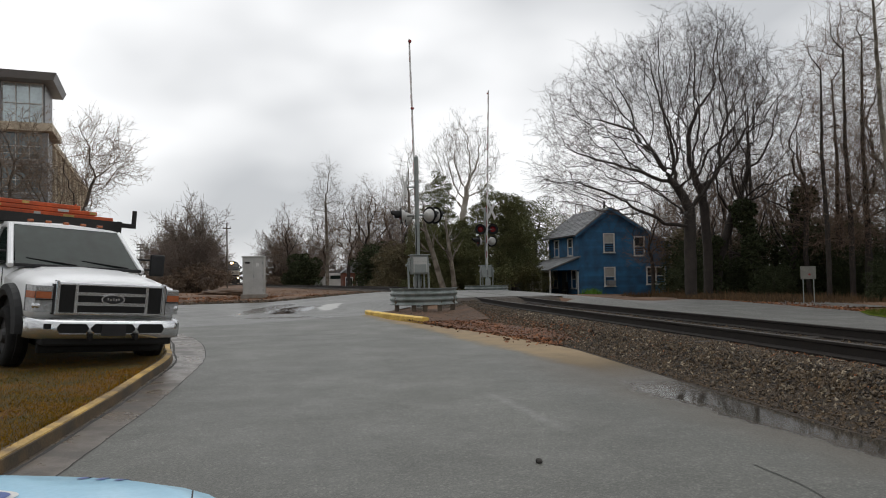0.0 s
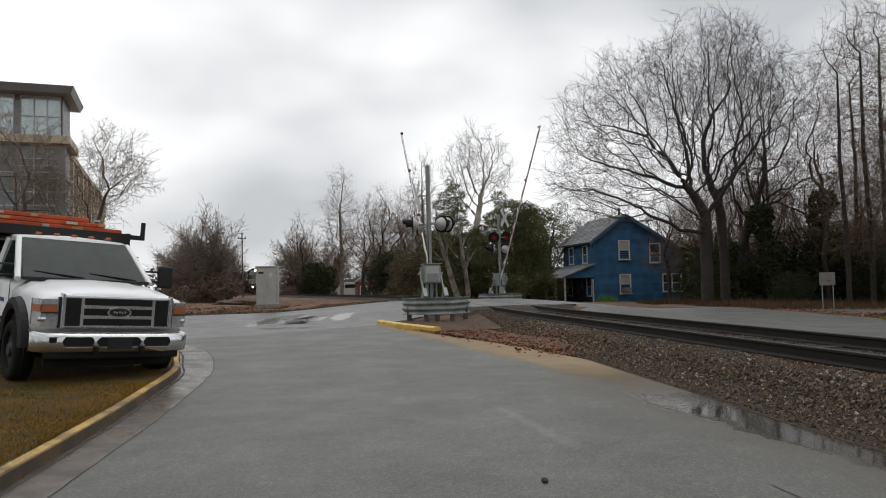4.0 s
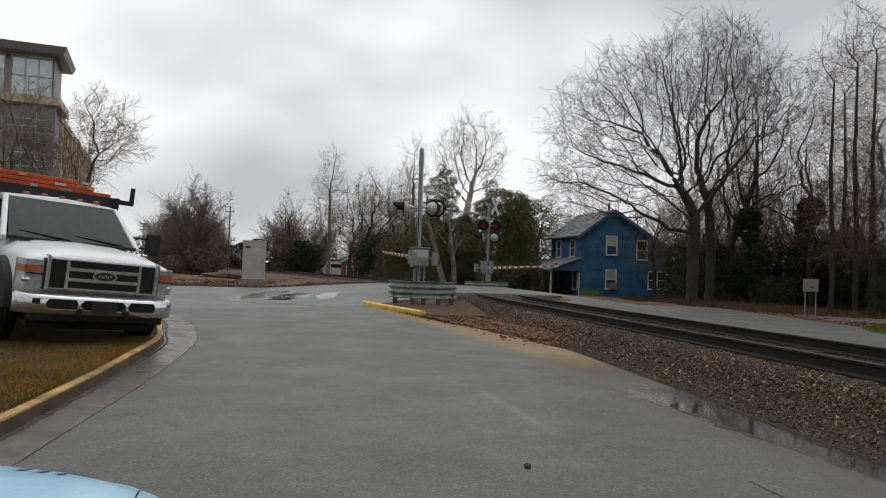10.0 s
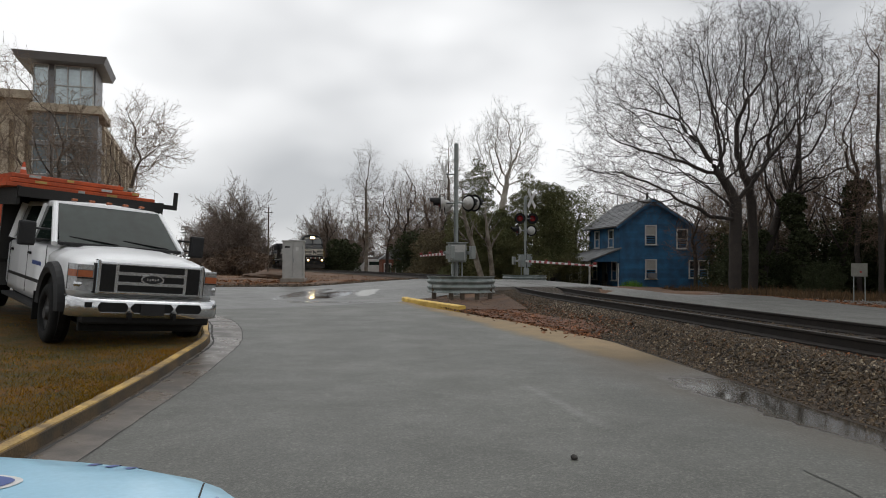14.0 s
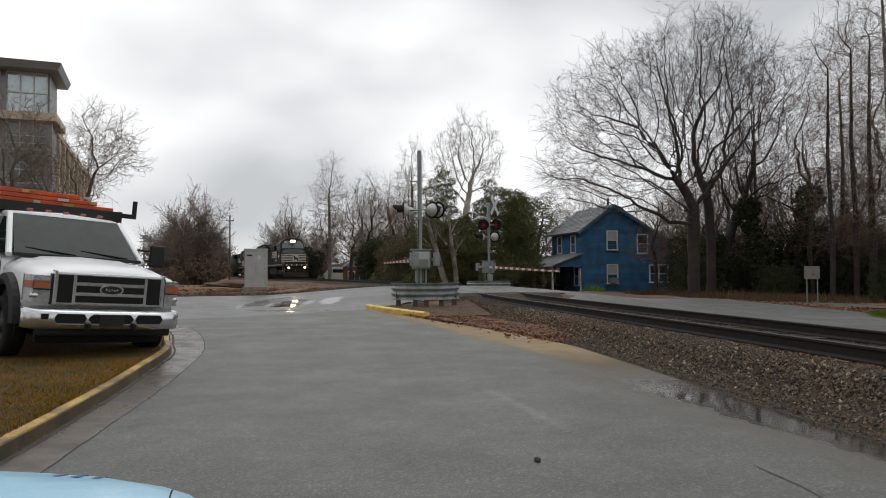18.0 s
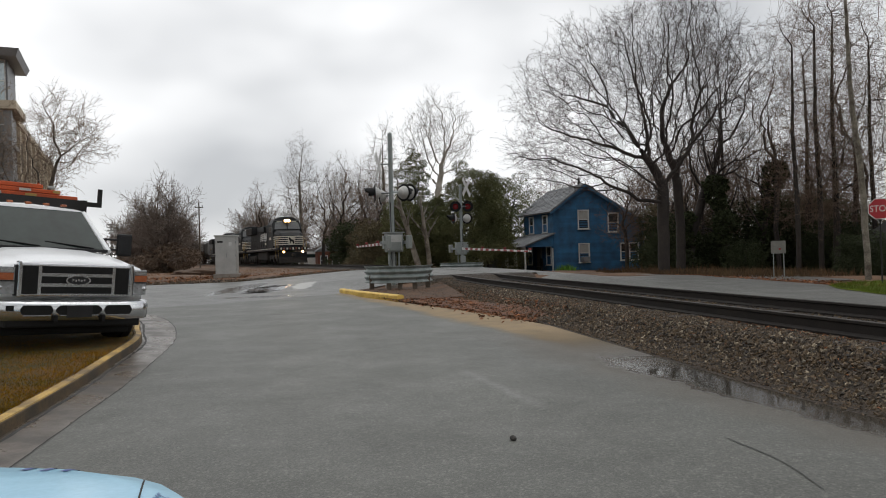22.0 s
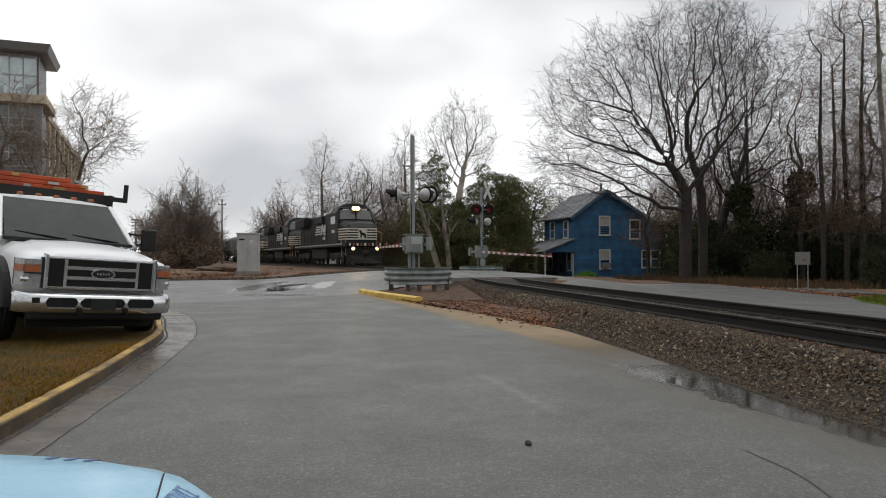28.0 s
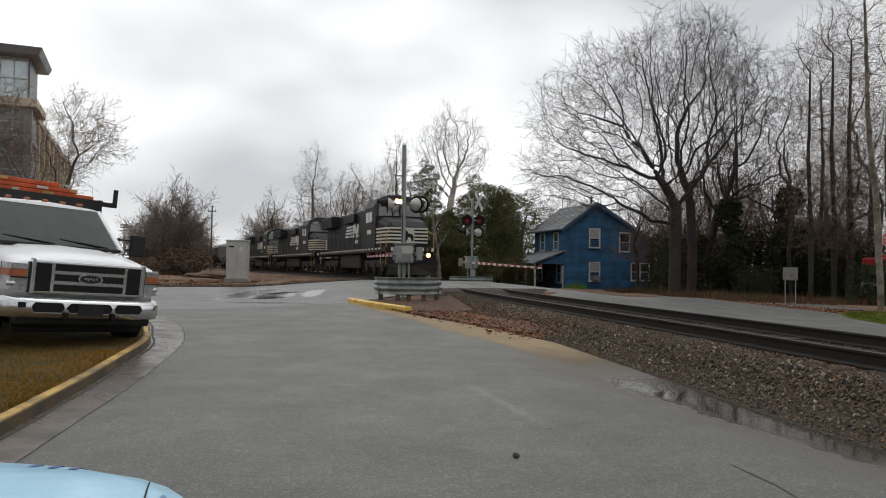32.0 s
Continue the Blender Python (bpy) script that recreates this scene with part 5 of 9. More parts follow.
def crown_tree(seed, at, stems, blobs, label, bark, twig, count=900, base=0.34, tip=0.011, kill=0.85, step=0.42, each=1, length=0.8, thick=0.006, below=0.03, group="", extra=None, name="tree"):
    """A bare tree whose crown fills the given clumps: trunk and limbs, and a crown of thin branches and twigs."""
    t = thing(name, label, "tree", pose(at[0], at[1], lie1(*at) - 0.15), group=group)
    lines, pos, par, rad = colony(seed, stems, blobs, count, step=step, kill=kill, base=base, tip=tip)
    v, f = tubes(lines, 0, 2, (10, 7, 5, 3))
    raw("trunk", v, f, bark, t, smooth=True)
    v, f = tubes([q for q in lines if q[0] > 2] + twigs(seed, pos, par, rad, below, each, length, thick), 3, 9, (9, 7, 5, 4, 3))
    raw("crown", v, f, twig, t, smooth=True)
    if extra:
        rng = random.Random(seed)
        for nm, bl, cnt, size, mt, lab in extra:
            v, f = leaf_cloud(rng, bl, cnt, size)
            raw(nm, v, f, mt, t, lab)
    return t


# the great spreading oaks beyond the track
crown_tree(11, (14.05, 40.0), [[(0, 0, 0), (0.03, 0, 2.5), (0.08, 0, 5.2)]],
           [((-3.2, 0, 10.6), (4.6, 4.4, 4.0)), ((-5.6, 0.4, 8.4), (3.1, 3.6, 2.7)), ((-4.8, -0.8, 6.2), (3.2, 2.6, 1.5)), ((-2.6, -1.4, 5.4), (2.8, 2.0, 1.2)), ((-5.6, 0.6, 7.0), (2.9, 3.2, 1.8)), ((0.2, 0, 12.8), (3.4, 4.0, 3.6)), ((1.2, 0, 9.0), (2.3, 3.0, 3.2)), ((-1.6, -1.0, 7.8), (2.4, 2.6, 1.9))],
           "great bare spreading oak with dark limbs beside the road", BARK, TWIG, count=8200, kill=0.48, step=0.36, base=0.33, tip=0.009, each=2, length=0.85, thick=0.0072, below=0.022, group="roadside oaks")
crown_tree(23, (15.6, 41.5), [[(0, 0, 0), (0.05, 0, 3.0), (-0.1, 0, 5.6)]],
           [((0.6, 0, 13.2), (3.2, 3.4, 4.2)), ((2.6, 0, 10.4), (2.8, 3.0, 3.0)), ((-0.6, 0, 9.4), (2.0, 2.4, 2.6))],
           "tall bare oak with upswept dark limbs", BARK, TWIG, count=1900, kill=0.56, step=0.36, base=0.26, tip=0.009, each=2, length=0.85, thick=0.0072, below=0.022, group="roadside oaks")
crown_tree(37, (16.6, 43.0), [[(0, 0, 0), (0.3, 0, 2.5), (1.2, 0, 5.2)]],
           [((2.6, 0, 10.8), (3.4, 3.2, 4.6)), ((4.0, 0, 7.4), (2.6, 2.6, 2.2)), ((1.0, 0, 8.0), (1.8, 2.0, 2.4))],
           "leaning bare oak with long rising limbs", BARK, TWIG, count=2700, kill=0.52, step=0.36, base=0.26, tip=0.009, each=2, length=0.85, thick=0.0072, below=0.022, group="roadside oaks",
           extra=[("ivy", ivy_column(0.3, 3.5, 0.5), 4500, 0.07, IVY, "dark ivy round the trunk")])


# pale sycamores and tall woodland trees at the bend of the road
def tall(h, rad, lean, kids=(11, 5, 3)):
    return spec([((0, 0, 0), lean, h, rad)], [11, 8, 6, 5], list(kids), [(0.26, 0.46), (0.45, 0.7), (0.5, 0.7)], [(32, 62), (28, 55), (25, 60)], [0.01, 0.06, 0.03, 0.02], start=[0.30, 0.25, 0.2, 0.15], least=0.006)


def column(h, w, lean=0.0, low=0.3):
    """Clumps of a narrow tall crown."""
    return [((lean * h * f, 0, h * f), (w * (1.15 - 0.5 * f), w * (1.15 - 0.5 * f), h * 0.16)) for f in (low + 0.1, low + 0.25, low + 0.42, low + 0.6)]


def pole_stem(h, lean, bend=0.04):
    return [[(0, 0, 0), (lean * h * 0.2 + bend, 0, h * 0.25), (lean * h * 0.5 - bend, 0.1, h * 0.5), (lean * h * 0.8, 0, h * 0.8)]]


crown_tree(41, (18.75, 29.0), pole_stem(16, -0.05), column(16.5, 2.6, -0.05), "tall pale sycamore with mottled bark by the green verge", BARK_PALE, TWIG_PALE, count=1400, kill=0.6, base=0.125, tip=0.007, each=1, length=0.75, thick=0.005, below=0.018, group="roadside sycamores")
crown_tree(42, (21.8, 29.5), pole_stem(16, -0.05, 0.10), column(16.5, 2.6, -0.05), "pale leaning sycamore at the road bend", BARK_PALE, TWIG_PALE, count=1400, kill=0.6, base=0.135, tip=0.007, each=1, length=0.75, thick=0.005, below=0.018, group="roadside sycamores")
tw = crown_tree(43, (22.0, 38.0), pole_stem(17, 0.0), column(17.5, 2.3, 0.0, 0.2), "tall dark woodland tree with thin brown branches", BARK, TWIG_BROWN, count=1700, kill=0.55, base=0.14, tip=0.008, each=2, length=0.9, thick=0.0066, below=0.02, group="woodland trees")
crown_tree(44, (23.1, 38.4), pole_stem(17, 0.01), column(17.5, 2.3, 0.01, 0.2), "tall straight dark woodland tree with brown twigs", BARK, TWIG_BROWN, count=1700, kill=0.55, base=0.16, tip=0.008, each=2, length=0.9, thick=0.0066, below=0.02, group="woodland trees")
bare_tree(45, (18.9, 42.0), tall(6.5, 0.2, (-0.16, 0, 1), (8, 4, 3)), "ivy-clad woodland tree beside the road", BARK, TWIG, split=1, group="woodland trees",
          extra=[("ivy", ivy_column(0.2, 5.4, 0.62, -0.16), 6500, 0.085, IVY, "dark ivy round the trunk")])
bare_tree(46, (20.6, 42.5), tall(7.0, 0.2, (0.22, 0, 1), (8, 4, 3)), "ivy-clad leaning woodland tree", BARK, TWIG, split=1, group="woodland trees",
          extra=[("ivy", ivy_column(0.2, 6.2, 0.66, 0.22), 7500, 0.085, IVY, "dark ivy round the trunk")])

# trees beyond the crossing
crown_tree(51, (2.7, 75.0), [[(0, 0, 0), (0.1, 0, 4.0), (-0.1, 0, 8.2)]], [((0, 0, 14.6), (4.0, 3.8, 3.6)), ((-1.6, 0, 12.0), (2.2, 2.2, 2.4)), ((1.8, 0, 12.2), (2.2, 2.2, 2.6))],
           "tall white-barked sycamore beyond the crossing", BARK_WHITE, TWIG_PALE, count=2300, base=0.34, tip=0.012, step=0.45, kill=0.6, each=2, length=0.9, thick=0.009, below=0.03, group="far sycamores")
t590 = crown_tree(52, (-14.8, 95.0), [[(0, 0, 0), (0.1, 0, 5.0), (-0.1, 0, 12.0)]], [((0, 0, 8.0), (2.8, 2.6, 3.0)), ((0, 0, 11.5), (2.7, 2.6, 3.4)), ((0.2, 0, 15.0), (1.9, 1.8, 2.6))],
                  "slender pale bare tree behind the track", BARK_PALE, TWIG_PALE, count=2000, base=0.24, tip=0.012, step=0.45, kill=0.6, each=2, length=0.9, thick=0.010, below=0.03, group="far slender trees")
for i, (x, y, k, rz) in enumerate(((-3.2, 80, 0.95, 70), (-8.5, 88, 0.72, 140), (-11.0, 100, 0.8, 20), (-6.0, 84, 0.68, 200), (-4.6, 92, 0.75, 260))):
    copy_thing(t590, pose(x, y, lie1(x, y) - 0.2, 0, 0, rz) @ Matrix.Scale(k, 4))
brown = crown_tree(54, (-7.0, 73.0), [[(0, 0, 0), (0.1, 0, 2.5), (-0.1, 0, 4.5)]], [((0, 0, 5.4), (2.9, 2.6, 2.6)), ((0.3, 0, 8.2), (2.5, 2.4, 2.4)), ((-0.2, 0, 10.4), (1.5, 1.5, 1.4))],
                   "brown bare tree with a dense twiggy crown beyond the track", BARK, TWIG_BROWN, count=1900, base=0.2, tip=0.012, step=0.42, kill=0.55, each=2, length=0.8, thick=0.010, below=0.03, group="brown twiggy trees")
for x, y, k, rz in ((-3.6, 71.0, 0.85, 80), (-10.5, 84.0, 1.0, 170), (-5.2, 79.0, 1.05, 250), (-17.5, 112.0, 1.2, 30), (-22.5, 108.0, 1.1, 310), (15.8, 53.0, 0.72, 20), (18.6, 54.5, 0.8, 140), (21.6, 51.0, 0.8, 230), (25.2, 47.5, 0.8, 60), (13.6, 66.5, 0.9, 190), (29.5, 50.0, 0.95, 280), (20.0, 59.0, 0.95, 100), (23.5, 57.0, 0.9, 330), (27.0, 55.5, 0.95, 200), (31.5, 54.0, 1.0, 15), (23.0, 48.5, 0.7, 275), (18.2, 62.0, 0.85, 45), (20.6, 54.0, 0.62, 160), (22.0, 62.0, 1.0, 240), (17.5, 54.5, 0.55, 300), (19.2, 55.5, 0.62, 75)):
    copy_thing(brown, pose(x, y, lie1(x, y) - 0.2, 0, 0, rz) @ Matrix.Scale(k, 4))
broken = spec([((0, 0, 0), (-0.18, 0, 1), 5.0, 0.24), ((0.5, 0.1, 0), (0.12, 0, 1), 4.4, 0.2)], [8, 6, 5], [5, 3], [(0.25, 0.5), (0.4, 0.6)], [(25, 55), (25, 55)], [0.0, 0.05, 0.02], least=0.015)
bare_tree(53, (0.5, 52.0), broken, "leaning pale trunks with broken limbs", BARK_PALE, TWIG_PALE, split=1)

# bushy tree and brush to the left
bushy = spec([((0, 0, 0), (-0.3, 0, 1), 3.4, 0.16), ((0.3, 0.2, 0), (0.1, 0.1, 1), 3.9, 0.17), ((-0.4, 0.3, 0), (0.35, 0, 1), 3.1, 0.14), ((0.1, -0.3, 0), (0.0, -0.2, 1), 3.6, 0.15)], [6, 6, 6, 5, 4], [7, 6, 5, 4], [(0.6, 0.9), (0.5, 0.75), (0.5, 0.75), (0.5, 0.7)], [(20, 50), (25, 55), (25, 60), (25, 60)], [0.01, 0.05, 0.04, 0.02, 0.0], start=[0.15, 0.2, 0.2, 0.15, 0.1], least=0.014)
brush_blobs = [((1.6 * math.sin(k * 1.9), 1.2 * math.cos(k * 2.7), 0.8 + 0.5 * (k % 3)), (1.3, 1.0, 0.9)) for k in range(9)]
tb = bare_tree(61, (-20.4, 60.0), bushy, "dense bushy bare tree with brown brush below", BARK_GREY, TWIG_HAZE, split=1, group="bushy trees",
               extra=[("brush", brush_blobs, 12000, 0.075, mat("reddish_brown_brush", (0.25, 0.18, 0.13), 0.9, var=0.35, scale=1.0, fine=12, bump=0, rand=0.45), "brown brush round the stems")])
for x, y, k, rz in ((-26.5, 122, 1.45, 40), (-31.0, 150, 1.5, 100), (-22.0, 128, 1.3, 170), (-24.5, 66, 0.75, 220), (-38.0, 110, 1.2, 300), (-27.5, 75, 0.8, 120), (-44, 140, 1.4, 80), (-58, 150, 1.5, 10), (-12.5, 118, 1.3, 210), (-6, 112, 1.25, 330)):
    copy_thing(tb, pose(x, y, lie1(x, y) - 0.2, 0, 0, rz) @ Matrix.Scale(k, 4))


def evergreen(seed, at, h, w, label, mt=NEEDLE, count=16000, size=0.095, conic=0.6, low=0.12, group="evergreens", bark=BARK, name="evergreen_tree", waist=0.0):
    """A leafy evergreen: tapered trunk, limbs and a ragged crown of separate clumps."""
    rng = random.Random(seed)
    t = thing(name, label, "tree", pose(at[0], at[1], lie1(*at) - 0.15), group=group)
    sp = spec([((0, 0, 0), (0, 0, 1), h * 0.66, 0.05 + 0.022 * h)], [8, 5], [16], [(0.12, 0.22)], [(50, 80)], [0.0, 0.03], start=[0.12, 0.3])
    v, f = tubes(grow(rng, sp), 0, 2, (8, 5, 4))
    raw("trunk", v, f, bark, t, smooth=True)
    blobs = []
    n = int(16 + h * 2.2)
    for k in range(n):
        f = low + (1 - low) * (k + rng.random()) / n
        rr = w / 2 * (1 - conic * f) * (1 if f < 0.9 else 0.6) * (1 - waist * (1 - min(1.0, f / 0.5)))
        a = k * 2.4 + rng.uniform(-0.4, 0.4)
        d = rr * rng.uniform(0.35, 0.85)
        s = rr * rng.uniform(0.28, 0.5) + 0.2
        blobs.append(((d * math.cos(a), d * math.sin(a), h * f), (s, s, s * rng.uniform(0.5, 0.9))))
    v, f = leaf_cloud(rng, blobs, count, size)
    raw("crown", v, f, mt, t)
    return t


evergreen(71, (0.05, 62.0), 10.6, 6.0, "tall dark evergreen beyond the crossing", conic=0.72, count=60000, size=0.042)
evergreen(72, (4.6, 58.0), 8.6, 8.2, "broad dark evergreen beside the blue house", conic=0.55, count=95000, size=0.042)
evergreen(79, (8.8, 66.5), 8.8, 9.0, "olive evergreen behind the blue house", conic=0.45, count=45000, size=0.05)
evergreen(73, (6.0, 57.5), 7.8, 4.4, "rounded dark evergreen beside the porch", conic=0.45, count=45000, size=0.042, low=0.2)
evergreen(74, (-3.4, 63.0), 4.6, 5.4, "low olive evergreen thicket beyond the track", conic=0.35, mt=OLIVE, count=30000, size=0.05)
evergreen(75, (-0.9, 58.0), 6.0, 4.4, "dark shrubby evergreen behind the signal", conic=0.35, low=0.02, count=40000, size=0.045)
evergreen(76, (2.2, 60.0), 6.4, 5.0, "dense dark evergreen beyond the crossing", conic=0.4, low=0.02, count=70000, size=0.042)
evergreen(77, (-19.6, 103.0), 5.2, 6.5, "round dark evergreen bush behind the track", conic=0.3, low=0.0, mt=IVY, count=14000, size=0.11)
evergreen(78, (-6.5, 72.0), 5.0, 6.0, "dark green brush beyond the track", conic=0.3, low=0.0, mt=IVY, count=14000, size=0.08)
# dark undergrowth below the oaks
sh = evergreen(81, (17.9, 47.0), 3.9, 5.3, "dark evergreen undergrowth below the oaks", conic=0.3, low=0.0, mt=IVY, count=26000, size=0.05, group="undergrowth", name="shrub")
for x, y, k, rz in ((19.5, 48, 0.85, 50), (22.5, 45.5, 1.25, 170), (25.0, 42.5, 0.85, 230), (26.5, 46, 1.3, 20), (21.7, 33.6, 0.55, 140), (22.9, 30.6, 0.5, 60), (24.3, 28.6, 0.5, 10), (18.9, 40.4, 0.5, 80), (29, 46, 1.1, 260), (17.8, 44.6, 0.7, 320), (24.2, 40.6, 0.7, 290), (20.8, 52, 1.2, 10), (27.5, 51, 1.4, 70), (18.6, 51.0, 1.1, 130)):
    copy_thing(sh, pose(x, y, lie1(x, y) - 0.15, 0, 0, rz) @ Matrix.Scale(k, 4))
# thin understorey trees that thicken the wood
tu = crown_tree(91, (18.2, 50.0), [[(0, 0, 0), (0.15, 0, 2.0), (0.05, 0.1, 4.2)]], [((0, 0, 4.4), (1.7, 1.7, 2.0)), ((0.2, 0, 6.6), (1.6, 1.6, 2.0)), ((0.3, 0, 8.4), (1.0, 1.0, 1.3))],
                "thin bare understorey tree in the wood", BARK, TWIG_BROWN, count=1100, kill=0.42, step=0.3, base=0.10, tip=0.007, each=1, length=0.7, thick=0.006, below=0.015, group="understorey trees")
ru = random.Random(9)
for k in range(9):
    x, y = ru.uniform(14, 42), ru.uniform(48, 78)
    if x < 21 + (y - 55) * 0.3 and y > 52:
        x += 10
    copy_thing(tu, pose(x, y, lie1(x, y) - 0.2, 0, 0, ru.uniform(0, 360)) @ Matrix.Scale(ru.uniform(0.8, 1.5), 4))
for x, y, k in ((24.5, 43.5, 1.2), (26.0, 29.6, 1.1), (18.6, 45.2, 1.0), (21.2, 40.8, 1.4), (23.2, 38.6, 1.2), (27.4, 43.0, 1.7), (31.0, 43.6, 1.8), (33.0, 40.8, 1.6), (33.5, 46.0, 1.8), (23.3, 31.6, 1.0), (26.6, 41.2, 1.3), (17.4, 48.0, 1.0), (17.9, 46.0, 0.9), (18.8, 49.0, 1.15), (20.3, 46.8, 1.1)):
    copy_thing(tu, pose(x, y, lie1(x, y) - 0.2, 0, 0, ru.uniform(0, 360)) @ Matrix.Scale(k, 4))

evergreen(98, (17.9, 52.5), 5.0, 2.2, "brown vine-covered thicket at the corner of the blue house", conic=0.3, low=0.1, mt=OLIVE, count=5000, size=0.07, group="", name="thicket")

for x, y, k, rz in ((30.6, 41.0, 1.05, 150), (33.8, 42.6, 1.0, 260), (20.2, 37.0, 0.9, 40), (25.4, 38.6, 0.95, 75), (24.4, 43.5, 1.0, 200), (20.0, 45.5, 0.92, 310), (28.0, 36.5, 0.95, 120)):
    copy_thing(tw, pose(x, y, lie1(x, y) - 0.2, 0, 0, rz) @ Matrix.Scale(k, 4))

# small ornamental trees before the office building, and the magnolia
crown_tree(95, (-15.4, 24.0), [[(0, 0, 0), (-0.1, 0, 1.6), (-0.7, 0, 3.4)], [(0.1, 0.1, 0), (0.3, 0, 1.7), (0.9, 0.1, 3.6)]], [((-1.3, 0, 6.2), (1.7, 1.9, 2.2)), ((1.0, 0, 5.4), (1.7, 1.9, 2.0)), ((-1.0, 0, 7.4), (1.5, 1.6, 1.3))],
           "small ornamental bare tree with tan buds before the office building", BARK_GREY, TWIG_TAN, count=3000, kill=0.36, step=0.28, base=0.085, tip=0.007, each=3, length=0.5, thick=0.0065, below=0.02, group="ornamental trees")
crown_tree(96, (-12.75, 25.0), [[(0, 0, 0), (0.0, 0, 1.5), (0.2, 0, 2.9)], [(0.1, 0.1, 0), (-0.3, 0, 1.6), (-0.6, 0.1, 2.8)]], [((-0.5, 0, 5.0), (1.6, 1.7, 1.9)), ((0.7, 0, 5.4), (1.5, 1.6, 1.7))],
           "small spreading ornamental tree with tan buds", BARK_GREY, TWIG_TAN, count=2600, kill=0.34, step=0.28, base=0.08, tip=0.007, each=3, length=0.5, thick=0.0065, below=0.02, group="ornamental trees")
evergreen(97, (-15.1, 15.4), 10.2, 7.6, "large dark glossy magnolia beside the lawn", mt=MAGNOLIA, conic=0.30, low=0.0, waist=0.62, count=150000, size=0.055, group="", name="magnolia_tree")

# far woods on the horizon
rng = random.Random(77)
blobs = []
for k in range(150):
    a = radians(-75 + k * 1.0 + rng.uniform(-0.4, 0.4))
    d = rng.uniform(210, 330)
    s = rng.uniform(4, 8)
    blobs.append(((d * math.sin(a), d * math.cos(a), rng.uniform(0, 3)), (s * 1.4, s * 1.4, s)))
v, f = leaf_cloud(rng, blobs, 26000, 0.7)
tagged(raw("far_woods", v, f, mat("hazy_far_woods", (0.13, 0.125, 0.115), 0.9, var=0.25, scale=0.05, fine=1.0, bump=0, rand=0.3)), "hazy grey-brown winter woods along the horizon", "woods", kind="stuff")

# ---- vehicles ----
WPAINT = mat("white_truck_paint", (0.84, 0.85, 0.86), 0.25, var=0.06, scale=2, fine=60, bump=0.02, spec=0.6)
BPAINT = mat("light_blue_car_paint", (0.43, 0.73, 0.92), 0.2, var=0.05, scale=2, fine=60, bump=0.01, spec=0.6)
NAVY = mat("navy_lettering", (0.05, 0.09, 0.28), 0.5, var=0.1, bump=0)
CHROME = mat("chrome_trim", (0.70, 0.71, 0.72), 0.2, 0.92, var=0.08, scale=3, fine=40, bump=0.01)
RUBBER = mat("black_tyre_rubber", (0.013, 0.013, 0.013), 0.85, var=0.3, scale=8, fine=60, bump=0.3, spec=0.25)
PLASTIC = mat("dark_grey_plastic", (0.022, 0.022, 0.023), 0.6, var=0.2, scale=6, fine=60, bump=0.1, spec=0.3)
CARGLASS = mat("tinted_car_glass", (0.020, 0.032, 0.028), 0.05, var=0.3, scale=1.6, fine=6, bump=0, spec=0.16)
HEADLAMP = mat("clear_headlamp", (0.48, 0.49, 0.50), 0.12, 0.3, var=0.3, scale=9, fine=30, bump=0.1, spec=0.8)
AMBER = mat("amber_lens", (0.42, 0.13, 0.055), 0.2, var=0.15, scale=8, fine=30, bump=0)
ORANGE = mat("safety_orange", (0.62, 0.10, 0.02), 0.5, var=0.2, scale=3, fine=40, bump=0.1, col2=(0.42, 0.07, 0.02))
STEEL_DARK = mat("dark_painted_steel", (0.012, 0.011, 0.010), 0.65, 0.0, var=0.35, scale=3, fine=40, bump=0.2)
BEDSTEEL = mat("grey_bed_steel", (0.07, 0.07, 0.068), 0.55, 0.4, var=0.3, scale=2, fine=40, bump=0.15)
RIM = mat("painted_steel_rim", (0.05, 0.05, 0.05), 0.5, 0.4, var=0.2, scale=6, fine=40, bump=0.05)
LBLACK = mat("sooty_black_loco_paint", (0.0120, 0.0132, 0.0140), 0.55, var=0.35, scale=0.8, fine=20, bump=0.08, col2=(0.019, 0.0205, 0.0215), spec=0.25)
LGRIME = mat("grimy_running_gear", (0.034, 0.029, 0.025), 0.85, var=0.4, scale=2, fine=25, bump=0.4)
CREAM = mat("cream_stripe_paint", (0.68, 0.65, 0.56), 0.5, var=0.12, scale=2, fine=30, bump=0)
LWHITE = mat("white_logo_paint", (0.66, 0.66, 0.64), 0.5, var=0.12, scale=2, fine=30, bump=0)
RAILYEL = mat("ochre_handrail_paint", (0.50, 0.34, 0.10), 0.5, var=0.2, scale=4, fine=30, bump=0)
# grey base colour carries the sky reflected in the cab windows
LGLASS = mat("cab_glass_with_painted_sky", (0.15, 0.155, 0.155), 0.1, var=0.2, scale=1, fine=6, bump=0, spec=0.9)
BEAM = mat("lit_headlight", (1.0, 0.9, 0.7), 0.3, var=0.0, bump=0, glow=220.0, glow_col=(1.0, 0.70, 0.36))
DITCH = mat("lit_ditch_light", (1.0, 0.9, 0.7), 0.3, var=0.0, bump=0, glow=90.0, glow_col=(1.0, 0.66, 0.32))
# orange halo of the lit lamps, imitated by a glow on wider discs
HALO = mat("orange_lamp_halo", (1.0, 0.8, 0.5), 0.3, var=0.0, bump=0, glow=1.7, glow_col=(1.0, 0.46, 0.10))
HOPPER = mat("grey_hopper_paint", (0.20, 0.20, 0.195), 0.6, var=0.25, scale=1, fine=20, bump=0.1)
RUST_RED = mat("faded_rust_red_stripe", (0.24, 0.085, 0.055), 0.6, var=0.3, scale=3, fine=30, bump=0)
